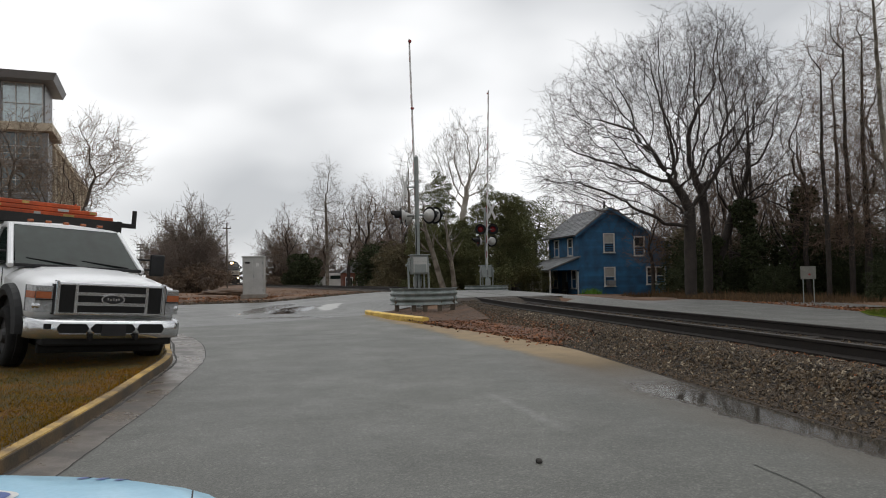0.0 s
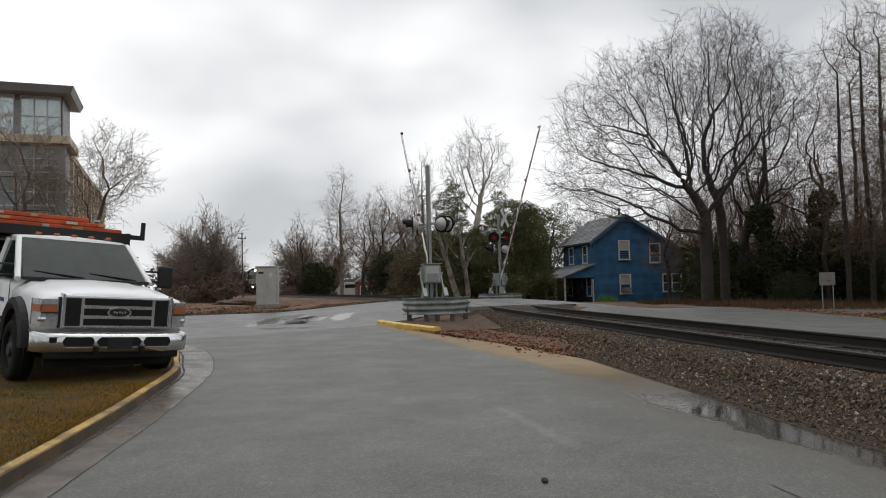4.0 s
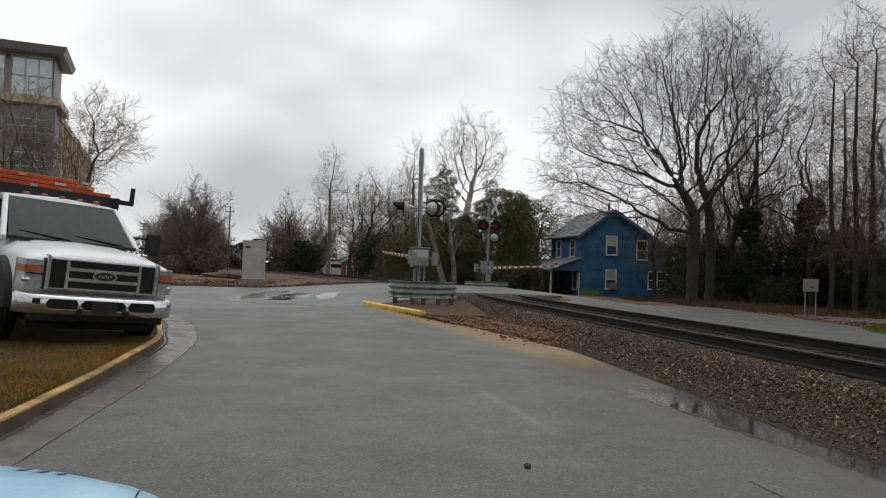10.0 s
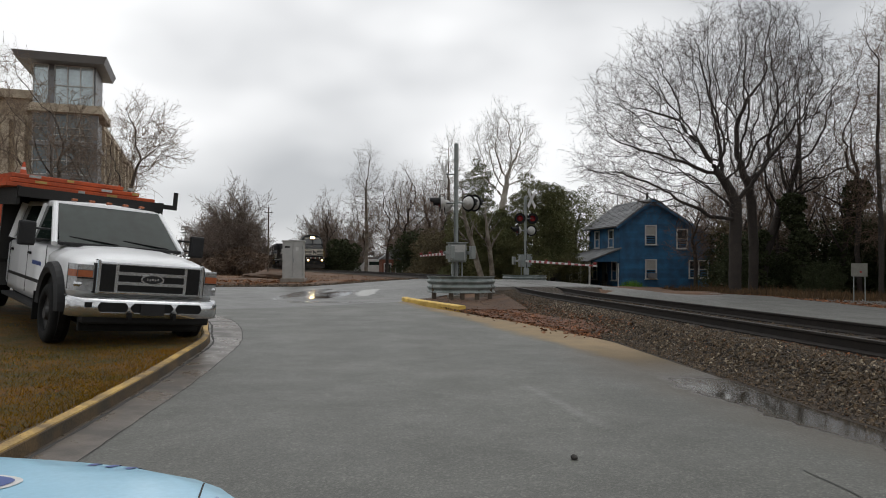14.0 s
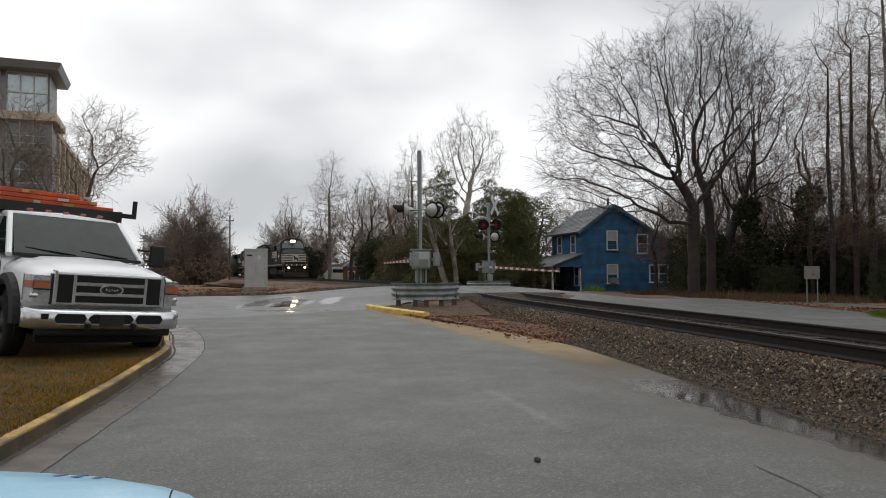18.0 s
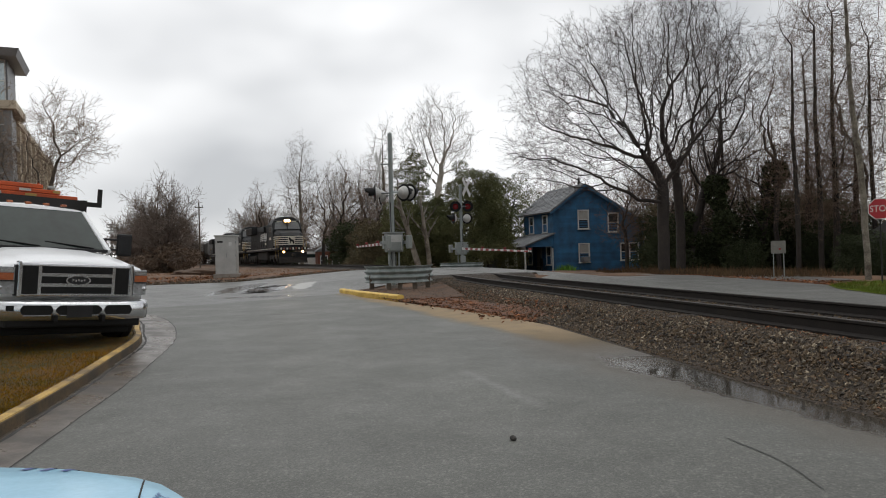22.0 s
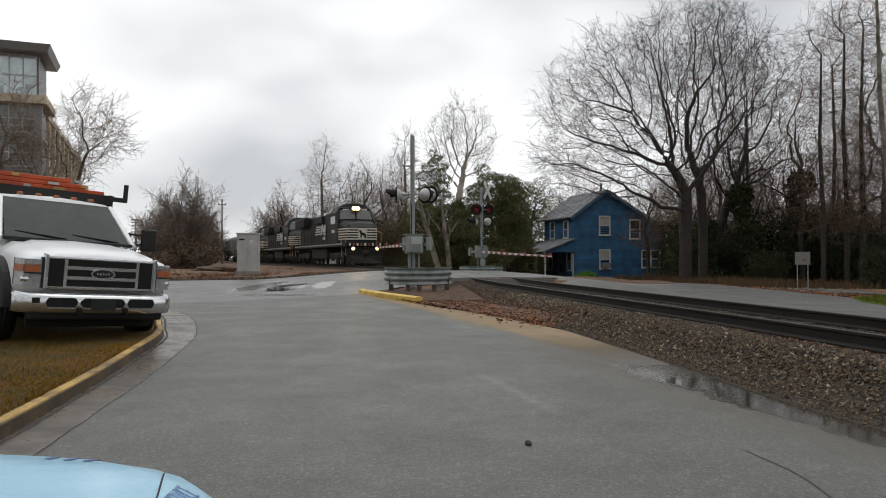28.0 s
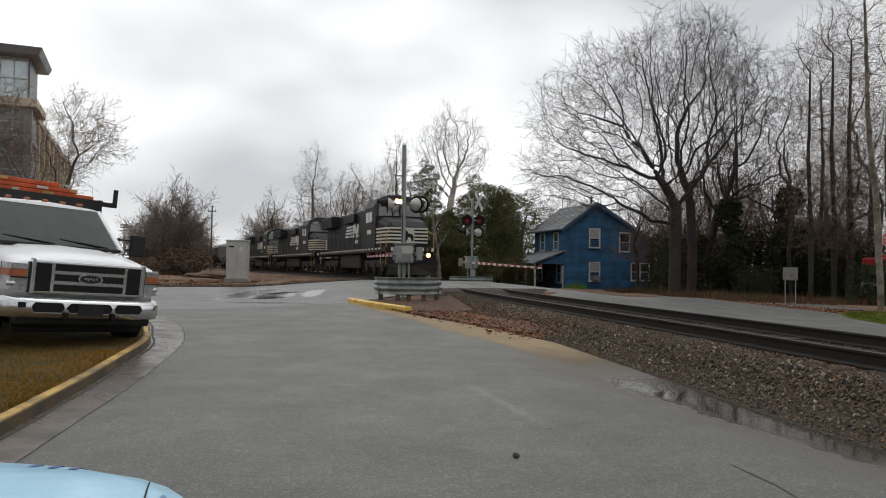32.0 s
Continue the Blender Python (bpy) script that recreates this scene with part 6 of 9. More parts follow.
FIRE_RED = mat("fire_engine_red", (0.33, 0.02, 0.02), 0.3, var=0.08, scale=2, fine=40, bump=0)


def loft(bm, sections, caps=True):
    """Skin closed loops of equal count, each (y, [(x, z), ...])."""
    rings = [[bm.verts.new((x, y, z)) for x, z in pts] for y, pts in sections]
    fs = []
    for a, b in zip(rings, rings[1:]):
        n = len(a)
        for i in range(n):
            fs.append(bm.faces.new((a[i], a[(i + 1) % n], b[(i + 1) % n], b[i])))
    if caps:
        fs += [bm.faces.new(rings[0][::-1]), bm.faces.new(rings[-1])]
    bmesh.ops.recalc_face_normals(bm, faces=fs)
    return rings


def mirror(half):
    """A closed loop from its right half, listed bottom to top."""
    return half + [(-x, z) for x, z in half[::-1] if abs(x) > 1e-6]


def quad(bm, pts, t=0.012):
    """A thin plate over four corners."""
    p = [Vector(a) for a in pts]
    n = (p[1] - p[0]).cross(p[3] - p[0]).normalized() * t
    a = [bm.verts.new(v) for v in p]
    b = [bm.verts.new(v - n) for v in p]
    bm.faces.new(a)
    bm.faces.new(b[::-1])
    k = len(p)
    for i in range(k):
        bm.faces.new((a[(i + 1) % k], a[i], b[i], b[(i + 1) % k]))


def plate(name, pts, material, parent, label="", t=0.012):
    bm = bmesh.new()
    quad(bm, pts, t)
    return part(name, bm, material, parent, label)


def wheel(parent, at, r, w, rim=RIM):
    """A wheel on an axle along x: rounded tyre with tread, rim and hub."""
    sx = 1 if at[0] > 0 else -1
    bm = bmesh.new()
    prof = [(-w / 2, r * 0.62), (-w / 2, r * 0.88), (-w * 0.42, r * 0.97), (-w * 0.25, r), (w * 0.25, r), (w * 0.42, r * 0.97), (w / 2, r * 0.88), (w / 2, r * 0.62)]
    n = 28
    rings = [[bm.verts.new((at[0] + x, at[1] + q * math.cos(6.2832 * i / n), at[2] + q * math.sin(6.2832 * i / n))) for x, q in prof] for i in range(n)]
    for i in range(n):
        a, b = rings[i], rings[(i + 1) % n]
        for j in range(len(prof) - 1):
            bm.faces.new((a[j], a[j + 1], b[j + 1], b[j]))
        bm.faces.new((a[-1], a[0], b[0], b[-1]))
    bmesh.ops.recalc_face_normals(bm, faces=bm.faces)
    tyre = part("wheel", bm, RUBBER, parent, "black rubber tyre", smooth=True)
    bm = bmesh.new()
    add_rod(bm, (at[0] - w * 0.3, at[1], at[2]), (at[0] + w * 0.3, at[1], at[2]), r * 0.63, seg=24)
    part("rim", bm, rim, tyre)
    bm = bmesh.new()
    add_rod(bm, (at[0] + sx * w * 0.28, at[1], at[2]), (at[0] + sx * w * 0.5, at[1], at[2]), r * 0.28, r * 0.2, 14)
    part("hub", bm, rim, tyre)
    return tyre


# the white utility truck on the lawn
def utility_truck(m):
    t = thing("utility_truck", "white utility truck with orange boards, parked on the lawn", "truck", m)

    def sec(w, zb, zs, zt, crown=0.03):
        return mirror([(w * 0.96, zb), (w, zb + 0.12), (w, zs), (w - 0.05, zs + 0.06), (w - 0.20, zt - 0.03), (w * 0.66, zt - 0.028), (w * 0.57, zt + 0.006), (0.0, zt + crown)])

    bm = bmesh.new()
    loft(bm, [(-0.04, sec(0.93, 0.82, 1.10, 1.23, 0.02)), (-0.16, sec(0.97, 0.72, 1.14, 1.285)), (-0.55, sec(0.985, 0.66, 1.17, 1.33)), (-1.0, sec(0.99, 0.64, 1.19, 1.37)), (-1.45, sec(0.99, 0.60, 1.21, 1.40))])
    hood = part("hood", bm, WPAINT, t, "white hood with raised centre", smooth=True)
    bm = bmesh.new()
    loft(bm, [(-1.44, sec(0.99, 0.52, 1.22, 1.38, 0.0)), (-2.2, sec(1.0, 0.48, 1.26, 1.40, 0.0)), (-3.3, sec(1.0, 0.48, 1.26, 1.40, 0.0)), (-4.3, sec(0.99, 0.50, 1.26, 1.40, 0.0))])
    part("cab_body", bm, WPAINT, t, "white crew cab", smooth=True)
    # greenhouse frame
    zt, wt = 2.03, 0.80
    bm = bmesh.new()
    loft(bm, [(-2.16, mirror([(wt, zt - 0.09), (wt - 0.03, zt - 0.02), (0.0, zt + 0.02)])), (-2.45, mirror([(wt + 0.01, zt - 0.09), (wt - 0.02, zt + 0.01), (0.0, zt + 0.05)])), (-4.1, mirror([(wt + 0.01, zt - 0.09), (wt - 0.02, zt), (0.0, zt + 0.04)])), (-4.24, mirror([(wt, zt - 0.10), (wt - 0.02, zt - 0.04), (0.0, zt)]))])
    part("cab_roof", bm, WPAINT, t, "white cab roof", smooth=True)
    for sx in (-1, 1):
        for (a, b, r) in (((sx * 0.945, -1.40, 1.38), (sx * wt, -2.18, zt - 0.05), 0.045), ((sx * 0.955, -2.72, 1.38), (sx * (wt + 0.01), -2.72, zt - 0.05), 0.045), ((sx * 0.955, -4.18, 1.36), (sx * (wt + 0.01), -4.14, zt - 0.05), 0.08)):
            rod_part("pillar", a, b, r, WPAINT, t, seg=8)
        for y0, y1, yt0, yt1 in ((-1.62, -2.66, -2.24, -2.68), (-2.79, -4.06, -2.77, -4.02)):
            pts = [(sx * 0.955, y0, 1.40), (sx * 0.955, y1, 1.40), (sx * (wt + 0.015), yt1, zt - 0.09), (sx * (wt + 0.015), yt0, zt - 0.09)]
            plate("side_window", pts if sx < 0 else pts[::-1], CARGLASS, t)
        for y in (-1.55, -2.74, -4.1):
            box_part("door_gap", (sx * 1.0, y, 0.95), (0.008, 0.012, 0.78), BLACK, t)
        box_part("side_lettering", (sx * 1.003, -2.1, 1.05), (0.006, 0.55, 0.06), NAVY, t, label="faded lettering bar on the door")
        box_part("door_handle", (sx * 1.012, -2.58, 1.18), (0.03, 0.16, 0.04), BLACK, t, bevel=0.008)
        box_part("door_handle", (sx * 1.012, -3.92, 1.18), (0.03, 0.16, 0.04), BLACK, t, bevel=0.008)
        box_part("body_moulding", (sx * 1.004, -2.85, 0.78), (0.014, 2.5, 0.05), PLASTIC, t, bevel=0.004)
        # mirrors
        bm = bmesh.new()
        add_box(bm, (sx * 1.27, -1.62, 1.50), (0.23, 0.10, 0.36), bevel=0.035)
        mr = part("wing_mirror", bm, PLASTIC, t, "large black towing mirror")
        for z in (1.42, 1.58):
            rod_part("mirror_arm", (sx * 0.95, -1.66, z), (sx * 1.2, -1.62, z), 0.016, PLASTIC, mr, seg=6)
        plate("mirror_glass", [(sx * 1.27 - 0.09, -1.675, 1.36), (sx * 1.27 + 0.09, -1.675, 1.36), (sx * 1.27 + 0.09, -1.675, 1.64), (sx * 1.27 - 0.09, -1.675, 1.64)], CHROME, mr)
        # wheel arch flare
        bm = bmesh.new()
        cy, cz = -0.98, 0.50
        n, prev = 16, None
        for k in range(n + 1):
            a = math.pi * k / n
            ring = []
            for rr, xx in ((0.47, 0.92), (0.47, 1.07), (0.54, 1.10), (0.62, 1.07), (0.64, 0.98)):
                ring.append(bm.verts.new((sx * xx, cy + rr * math.cos(a), cz + rr * math.sin(a) * 1.02)))
            if prev:
                for i in range(4):
                    bm.faces.new((prev[i], prev[i + 1], ring[i + 1], ring[i]))
            prev = ring
        bmesh.ops.recalc_face_normals(bm, faces=bm.faces)
        part("wheel_arch", bm, PLASTIC, t, "dark plastic wheel arch flare")
        # black disc paints the shade of the wheel opening; the body is solid
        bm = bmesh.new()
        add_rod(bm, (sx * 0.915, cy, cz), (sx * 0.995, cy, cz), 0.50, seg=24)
        part("wheel_well_shade", bm, BLACK, t)
        wheel(t, (sx * 0.95, cy, 0.41 if sx > 0 else 0.45), 0.42, 0.26)
        for dx in (0.78, 1.06):
            wheel(t, (sx * dx, -6.0, 0.38), 0.42, 0.24)
        # lamps
        bm = bmesh.new()
        pts = lambda z0, z1, i: [(sx * 0.755, 0.022, z0), (sx * 0.955, 0.0, z0), (sx * 1.02, -0.17, z0), (sx * 1.02, -0.17, z1), (sx * 0.955, 0.0, z1), (sx * 0.755, 0.022, z1)]
        v = [bm.verts.new(p) for p in pts(0.84, 1.19, 0)]
        vb = [bm.verts.new((p[0] * 0.99, p[1] - 0.1, p[2])) for p in pts(0.84, 1.19, 0)]
        bm.faces.new((v[0], v[1], v[4], v[5]))
        bm.faces.new((v[1], v[2], v[3], v[4]))
        for i in range(6):
            bm.faces.new((v[i], v[(i + 1) % 6], vb[(i + 1) % 6], vb[i]))
        bmesh.ops.recalc_face_normals(bm, faces=bm.faces)
        hl = part("headlamp", bm, HEADLAMP, t, "clear headlamp with amber band")
        plate("turn_lens", [(sx * 0.775, 0.030, 1.025), (sx * 0.952, 0.010, 1.025), (sx * 0.952, 0.010, 1.115), (sx * 0.775, 0.030, 1.115)], AMBER, hl, "amber turn lens")
        plate("turn_lens", [(sx * 0.957, 0.006, 1.025), (sx * 1.018, -0.15, 1.025), (sx * 1.018, -0.15, 1.115), (sx * 0.957, 0.006, 1.115)], AMBER, hl)
        plate("upper_lens", [(sx * 0.775, 0.030, 1.125), (sx * 0.952, 0.010, 1.125), (sx * 0.952, 0.010, 1.175), (sx * 0.775, 0.030, 1.175)], CHROME, hl)
        for q in range(2):
            bm = bmesh.new()
            bmesh.ops.create_uvsphere(bm, u_segments=14, v_segments=8, radius=0.062, matrix=Matrix.Translation((sx * (0.825 + 0.095 * q), -0.046, 0.925)))
            part("bulb_reflector", bm, CHROME, hl, smooth=True)
        plate("lamp_divider", [(sx * 0.76, 0.034, 1.005), (sx * 0.955, 0.014, 1.005), (sx * 0.955, 0.014, 1.02), (sx * 0.76, 0.034, 1.02)], PLASTIC, hl)
        box_part("lamp_surround", (sx * 0.742, 0.0, 1.02), (0.022, 0.09, 0.40), PLASTIC, hl, bevel=0.004)
    # windscreen
    plate("windscreen", [(-0.88, -1.42, 1.41), (0.88, -1.42, 1.41), (0.765, -2.17, zt - 0.04), (-0.765, -2.17, zt - 0.04)], CARGLASS, t, "tinted windscreen")
    plate("rear_window", [(0.66, -4.31, 1.45), (-0.66, -4.31, 1.45), (-0.6, -4.26, 1.9), (0.6, -4.26, 1.9)], CARGLASS, t)
    bm = bmesh.new()
    add_box(bm, (0, -1.38, 1.395), (1.8, 0.14, 0.05), bevel=0.012)
    part("cowl", bm, PLASTIC, t)
    for x0, x1 in ((-0.72, -0.05), (0.05, 0.72)):
        bm = bmesh.new()
        add_rod(bm, (x0, -1.40, 1.43), (x1, -1.52, 1.50), 0.011, seg=6)
        part("wiper", bm, BLACK, t)
    for x in (-0.52, -0.26, 0.0, 0.26, 0.52):
        bm = bmesh.new()
        add_box(bm, (x, -2.26, zt + 0.05), (0.085, 0.07, 0.04), bevel=0.014)
        part("roof_marker_lamp", bm, AMBER, t, "amber roof marker lamp")
    # grille
    bm = bmesh.new()
    add_box(bm, (0, 0.0, 1.03), (1.44, 0.10, 0.44), bevel=0.025)
    gr = part("grille_surround", bm, CHROME, t, "chrome grille surround")
    for z in (1.17, 1.035, 0.90):
        gs = box_part("grille_slot", (0, 0.047, z), (0.90, 0.016, 0.092), BLACK, gr, bevel=0.006)
        box_part("grille_lip", (0, 0.055, z - 0.052), (0.92, 0.012, 0.012), CHROME, gr)
    for sx in (-1, 1):
        box_part("grille_slot", (sx * 0.585, 0.047, 1.03), (0.19, 0.016, 0.37), BLACK, gr, bevel=0.008)
    box_part("badge_bar", (0, 0.058, 1.035), (0.30, 0.012, 0.03), CHROME, gr)
    bm = bmesh.new()
    add_rod(bm, (0, 0.055, 0), (0, 0.075, 0), 0.16, seg=28)
    bmesh.ops.scale(bm, vec=(1, 1, 0.44), verts=bm.verts)
    bd = part("badge", bm, CHROME, gr, "oval chrome badge", m=Matrix.Translation((0, 0, 1.035)))
    bm = bmesh.new()
    add_rod(bm, (0, 0.076, 0), (0, 0.082, 0), 0.137, seg=28)
    bmesh.ops.scale(bm, vec=(1, 1, 0.4), verts=bm.verts)
    part("badge_field", bm, PLASTIC, bd)
    for q in range(5):
        box_part("badge_mark", (-0.072 + 0.036 * q, 0.083, 0.004 * (-1) ** q), (0.02, 0.004, 0.03), CHROME, bd)
    # hood strips beside the grille
    for sx in (-1, 1):
        box_part("grille_post", (sx * 0.712, 0.02, 1.04), (0.045, 0.10, 0.46), CHROME, gr, bevel=0.012)
    # bumper
    bm = bmesh.new()
    half = [(0.0, 0.16), (0.55, 0.15), (0.86, 0.11), (0.99, 0.0), (1.03, -0.16)]
    line = [(-x, y) for x, y in half[:0:-1]] + half
    prev = None
    for x, y in line:
        ring = [bm.verts.new((x, y - 0.12, 0.52)), bm.verts.new((x, y - 0.01, 0.54)), bm.verts.new((x, y + 0.02, 0.62)), bm.verts.new((x, y + 0.02, 0.73)), bm.verts.new((x, y - 0.02, 0.785)), bm.verts.new((x, y - 0.13, 0.80))]
        if prev:
            for i in range(5):
                bm.faces.new((prev[i], prev[i + 1], ring[i + 1], ring[i]))
        prev = ring
    bmesh.ops.recalc_face_normals(bm, faces=bm.faces)
    bu = part("front_bumper", bm, CHROME, t, "chrome front bumper", smooth=True)
    for x, w in ((-0.515, 0.38), (0.0, 0.58), (0.515, 0.38)):
        bm = bmesh.new()
        prev = None
        for q in range(13):
            u = -1 + q / 6
            xx = x + u * w / 2
            h = 0.065 if abs(u) < 0.8 else 0.065 * math.sqrt(max(0.08, 1 - ((abs(u) - 0.8) / 0.2) ** 2))
            y = float(np.interp(abs(xx), [0, 0.55, 0.86], [0.18, 0.17, 0.13])) + 0.005
            ring = [bm.verts.new((xx, y - 0.04, 0.675 - h)), bm.verts.new((xx, y, 0.675 - h)), bm.verts.new((xx, y, 0.675 + h)), bm.verts.new((xx, y - 0.04, 0.675 + h))]
            if prev:
                for a in range(3):
                    bm.faces.new((prev[a], prev[a + 1], ring[a + 1], ring[a]))
            prev = ring
        bmesh.ops.recalc_face_normals(bm, faces=bm.faces)
        part("bumper_opening", bm, BLACK, bu)
        bm = bmesh.new()
        for q in range(8):
            xa, xb = (x + (-0.84 + 0.21 * (q + e)) * w / 2 for e in (0, 1))
            ya, yb = (float(np.interp(abs(v), [0, 0.55, 0.86], [0.18, 0.17, 0.13])) + 0.006 for v in (xa, xb))
            add_rod(bm, (xa, ya, 0.607), (xb, yb, 0.607), 0.009, seg=6)
        part("opening_lip", bm, CHROME, bu)
    box_part("plate_recess", (0, 0.19, 0.66), (0.32, 0.02, 0.16), PLASTIC, bu)
    box_part("bumper_sticker", (0.80, 0.135, 0.70), (0.13, 0.012, 0.07), BLACK, bu)
    for sx in (-1, 1):
        box_part("tow_hook", (sx * 0.30, 0.17, 0.52), (0.05, 0.12, 0.10), BLACK, t, bevel=0.015)
    # black blocks and walls added under the truck to keep light off the lawn
    box_part("front_shade_block", (0, -0.02, 0.46), (1.72, 0.22, 0.14), BLACK, t, bevel=0.03, label="black block added to darken the gap below the bumper")
    for sx in (-1, 1):
        box_part("leaf_spring", (sx * 0.62, -0.98, 0.46), (0.09, 1.3, 0.10), BLACK, t, bevel=0.02)
        box_part("wheel_shade_flap", (sx * 0.95, -1.62, 0.45), (0.3, 0.02, 0.42), BLACK, t)
    box_part("front_shade_wall", (0, -0.24, 0.44), (1.66, 0.08, 0.36), BLACK, t, bevel=0.02)
    box_part("axle_shade_block", (0.25, -0.98, 0.40), (0.42, 0.36, 0.34), BLACK, t, bevel=0.1)
    for sx in (-1, 1):
        box_part("inner_shade_wall", (sx * 0.70, -1.0, 0.56), (0.04, 1.3, 0.5), BLACK, t)
        box_part("sill_shade_wall", (sx * 0.86, -2.9, 0.42), (0.04, 2.6, 0.24), BLACK, t)
    # more added light blockers, beside the axle and chassis
    box_part("engine_shade_block", (0, -0.75, 0.52), (1.5, 1.3, 0.34), BLACK, t, bevel=0.03)
    box_part("front_axle", (0, -0.98, 0.42), (1.6, 0.12, 0.12), BLACK, t)
    box_part("mid_shade_block", (0, -2.4, 0.46), (1.1, 1.9, 0.3), BLACK, t, bevel=0.05)
    box_part("rear_shade_block", (0, -4.9, 0.50), (1.3, 1.4, 0.3), BLACK, t, bevel=0.05)
    box_part("chassis", (0, -3.9, 0.60), (0.9, 6.8, 0.20), BLACK, t)
    box_part("side_step", (1.0, -2.85, 0.42), (0.18, 2.4, 0.06), PLASTIC, t, bevel=0.02)
    box_part("side_step", (-1.0, -2.85, 0.42), (0.18, 2.4, 0.06), PLASTIC, t, bevel=0.02)
    # tipping bed with bulkhead and cab guard
    box_part("bed_floor", (0, -6.0, 0.98), (2.3, 3.0, 0.14), STEEL_DARK, t)
    for sx in (-1, 1):
        bs = box_part("bed_side", (sx * 1.15, -6.0, 1.25), (0.08, 3.0, 0.46), BEDSTEEL, t, bevel=0.01)
        for k in range(5):
            box_part("bed_rib", (sx * 1.205, -7.35 + 0.66 * k, 1.25), (0.06, 0.08, 0.42), BEDSTEEL, bs)
        box_part("bed_rail", (sx * 1.18, -6.0, 1.50), (0.14, 3.04, 0.08), ALU, bs, bevel=0.012)
        box_part("tool_box", (sx * 1.02, -5.0, 0.72), (0.42, 0.8, 0.46), BEDSTEEL, t, bevel=0.015)
        box_part("rear_mudguard", (sx * 0.98, -6.0, 0.90), (0.5, 1.0, 0.03), BLACK, t)
    box_part("tailgate", (0, -7.5, 1.35), (2.3, 0.06, 0.66), BEDSTEEL, t)
    box_part("bulkhead", (0, -4.48, 1.58), (2.24, 0.10, 1.22), STEEL_DARK, t, bevel=0.01)
    cg = box_part("cab_guard", (0.1, -3.62, 2.17), (2.26, 1.85, 0.06), STEEL_DARK, t, bevel=0.01)
    box_part("guard_lip", (0.1, -2.70, 2.13), (2.26, 0.05, 0.16), STEEL_DARK, cg)
    for sx in (-1, 1):
        box_part("guard_wing", (0.1 + sx * 1.12, -3.62, 2.07), (0.05, 1.8, 0.30), STEEL_DARK, cg)
    bm = bmesh.new()
    add_box(bm, (-1.10, -2.80, 2.16), (0.42, 0.08, 0.08), bevel=0.008)
    add_box(bm, (-1.28, -2.80, 2.29), (0.065, 0.065, 0.30), bevel=0.008)
    part("ladder_hook", bm, STEEL_DARK, cg, "black upturned steel hook")
    for x in (-0.9, -0.3, 0.3, 0.9):
        box_part("guard_rib", (0.1 + x, -3.62, 2.125), (0.06, 1.7, 0.05), STEEL_DARK, cg)
    for ch in t.children:
        kind = ch.name.split(".")[0]
        ch.location.z += {"grille_surround": -0.02, "headlamp": -0.02, "front_bumper": -0.05, "hood": -0.01}.get(kind, 0.0)
    return t


truck_m = pose(-4.68, 9.925, 0.075, -3.69, -3.75, -135.78)
truck = utility_truck(truck_m)


# orange boards stacked on the cab guard
for k in range(3):
    bd = thing("barricade_board", "orange plastic barricade board lying on the truck's rack", "board", None, group="stacked boards")
    w = 2.30 - 0.30 * k
    box_part("board", (0.24 + 0.12 * k, -3.5 + 0.03 * k, 2.235 + 0.075 * k), (w, 1.45 - 0.1 * k, 0.068), ORANGE, bd, bevel=0.012)
    for i, x in enumerate((-0.85, -0.38, 0.1, 0.62)):
        if (i + k) % 3 != 0:
            box_part("sticker", (x + 0.2 + 0.1 * k, -2.772 + 0.08 * k * 0.5 - 0.0, 2.235 + 0.075 * k), (0.17 if i % 2 else 0.10, 0.012, 0.04), (LWHITE, RAILYEL, ALU)[(i + k) % 3], bd)
    bd.matrix_world = truck_m.copy()


def cone(at, m, h):
    c = thing("traffic_cone", "orange traffic cone with white band", "cone", m @ Matrix.Translation(at), group="traffic cones")
    k = h / 0.5
    box_part("base", (0, 0, 0.015), (0.30 * k, 0.30 * k, 0.03), ORANGE, c, bevel=0.008)
    rod_part("cone_body", (0, 0, 0.03), (0, 0, h), 0.12 * k, ORANGE, c, r2=0.03 * k, seg=20)
    rod_part("white_band", (0, 0, h * 0.42), (0, 0, h * 0.68), 0.088 * k, LWHITE, c, r2=0.064 * k, seg=20)
    return c


cone((0.95, -4.0, 2.42), truck_m, 0.27)
cone((-0.62, -3.9, 2.27), truck_m, 0.24)
for i, (x, y) in enumerate(((0.80, -4.95), (0.86, -5.5), (0.80, -6.05))):
    b = thing("traffic_drum", "orange plastic traffic drum standing in the truck bed", "barrel", truck_m @ Matrix.Translation((x, y, 1.30)), group="traffic drums")
    rod_part("drum_body", (0, 0, 0), (0, 0, 0.95), 0.27, ORANGE, b, r2=0.21, seg=22)
    for z in (0.3, 0.62):
        rod_part("white_band", (0, 0, z), (0, 0, z + 0.12), 0.262 - 0.06 * z, LWHITE, b, r2=0.254 - 0.06 * z, seg=22)
    rod_part("drum_handle", (-0.1, 0, 0.97), (0.1, 0, 0.97), 0.03, ORANGE, b)

# orange light tower with yellow tape behind the truck
lt = thing("light_tower", "orange towable light tower wrapped in yellow tape", "trailer", pose(-12.2, 16.4, 0.54, 0, 0, 30))
box_part("engine_box", (0, 0, 0.48), (0.95, 0.6, 0.3), ORANGE, lt, bevel=0.04)
for sx in (-0.42, 0.42):
    box_part("upright", (sx, -0.3, 1.25), (0.13, 0.10, 1.9), ORANGE, lt, bevel=0.015)
rod_part("mast", (0, -0.3, 0.4), (0, -0.3, 2.3), 0.05, RAILYEL, lt)
rod_part("brace", (-0.55, -0.3, 0.4), (0, -0.3, 1.7), 0.04, ORANGE, lt)
rod_part("brace", (0.55, -0.3, 0.4), (0, -0.3, 1.7), 0.04, ORANGE, lt)
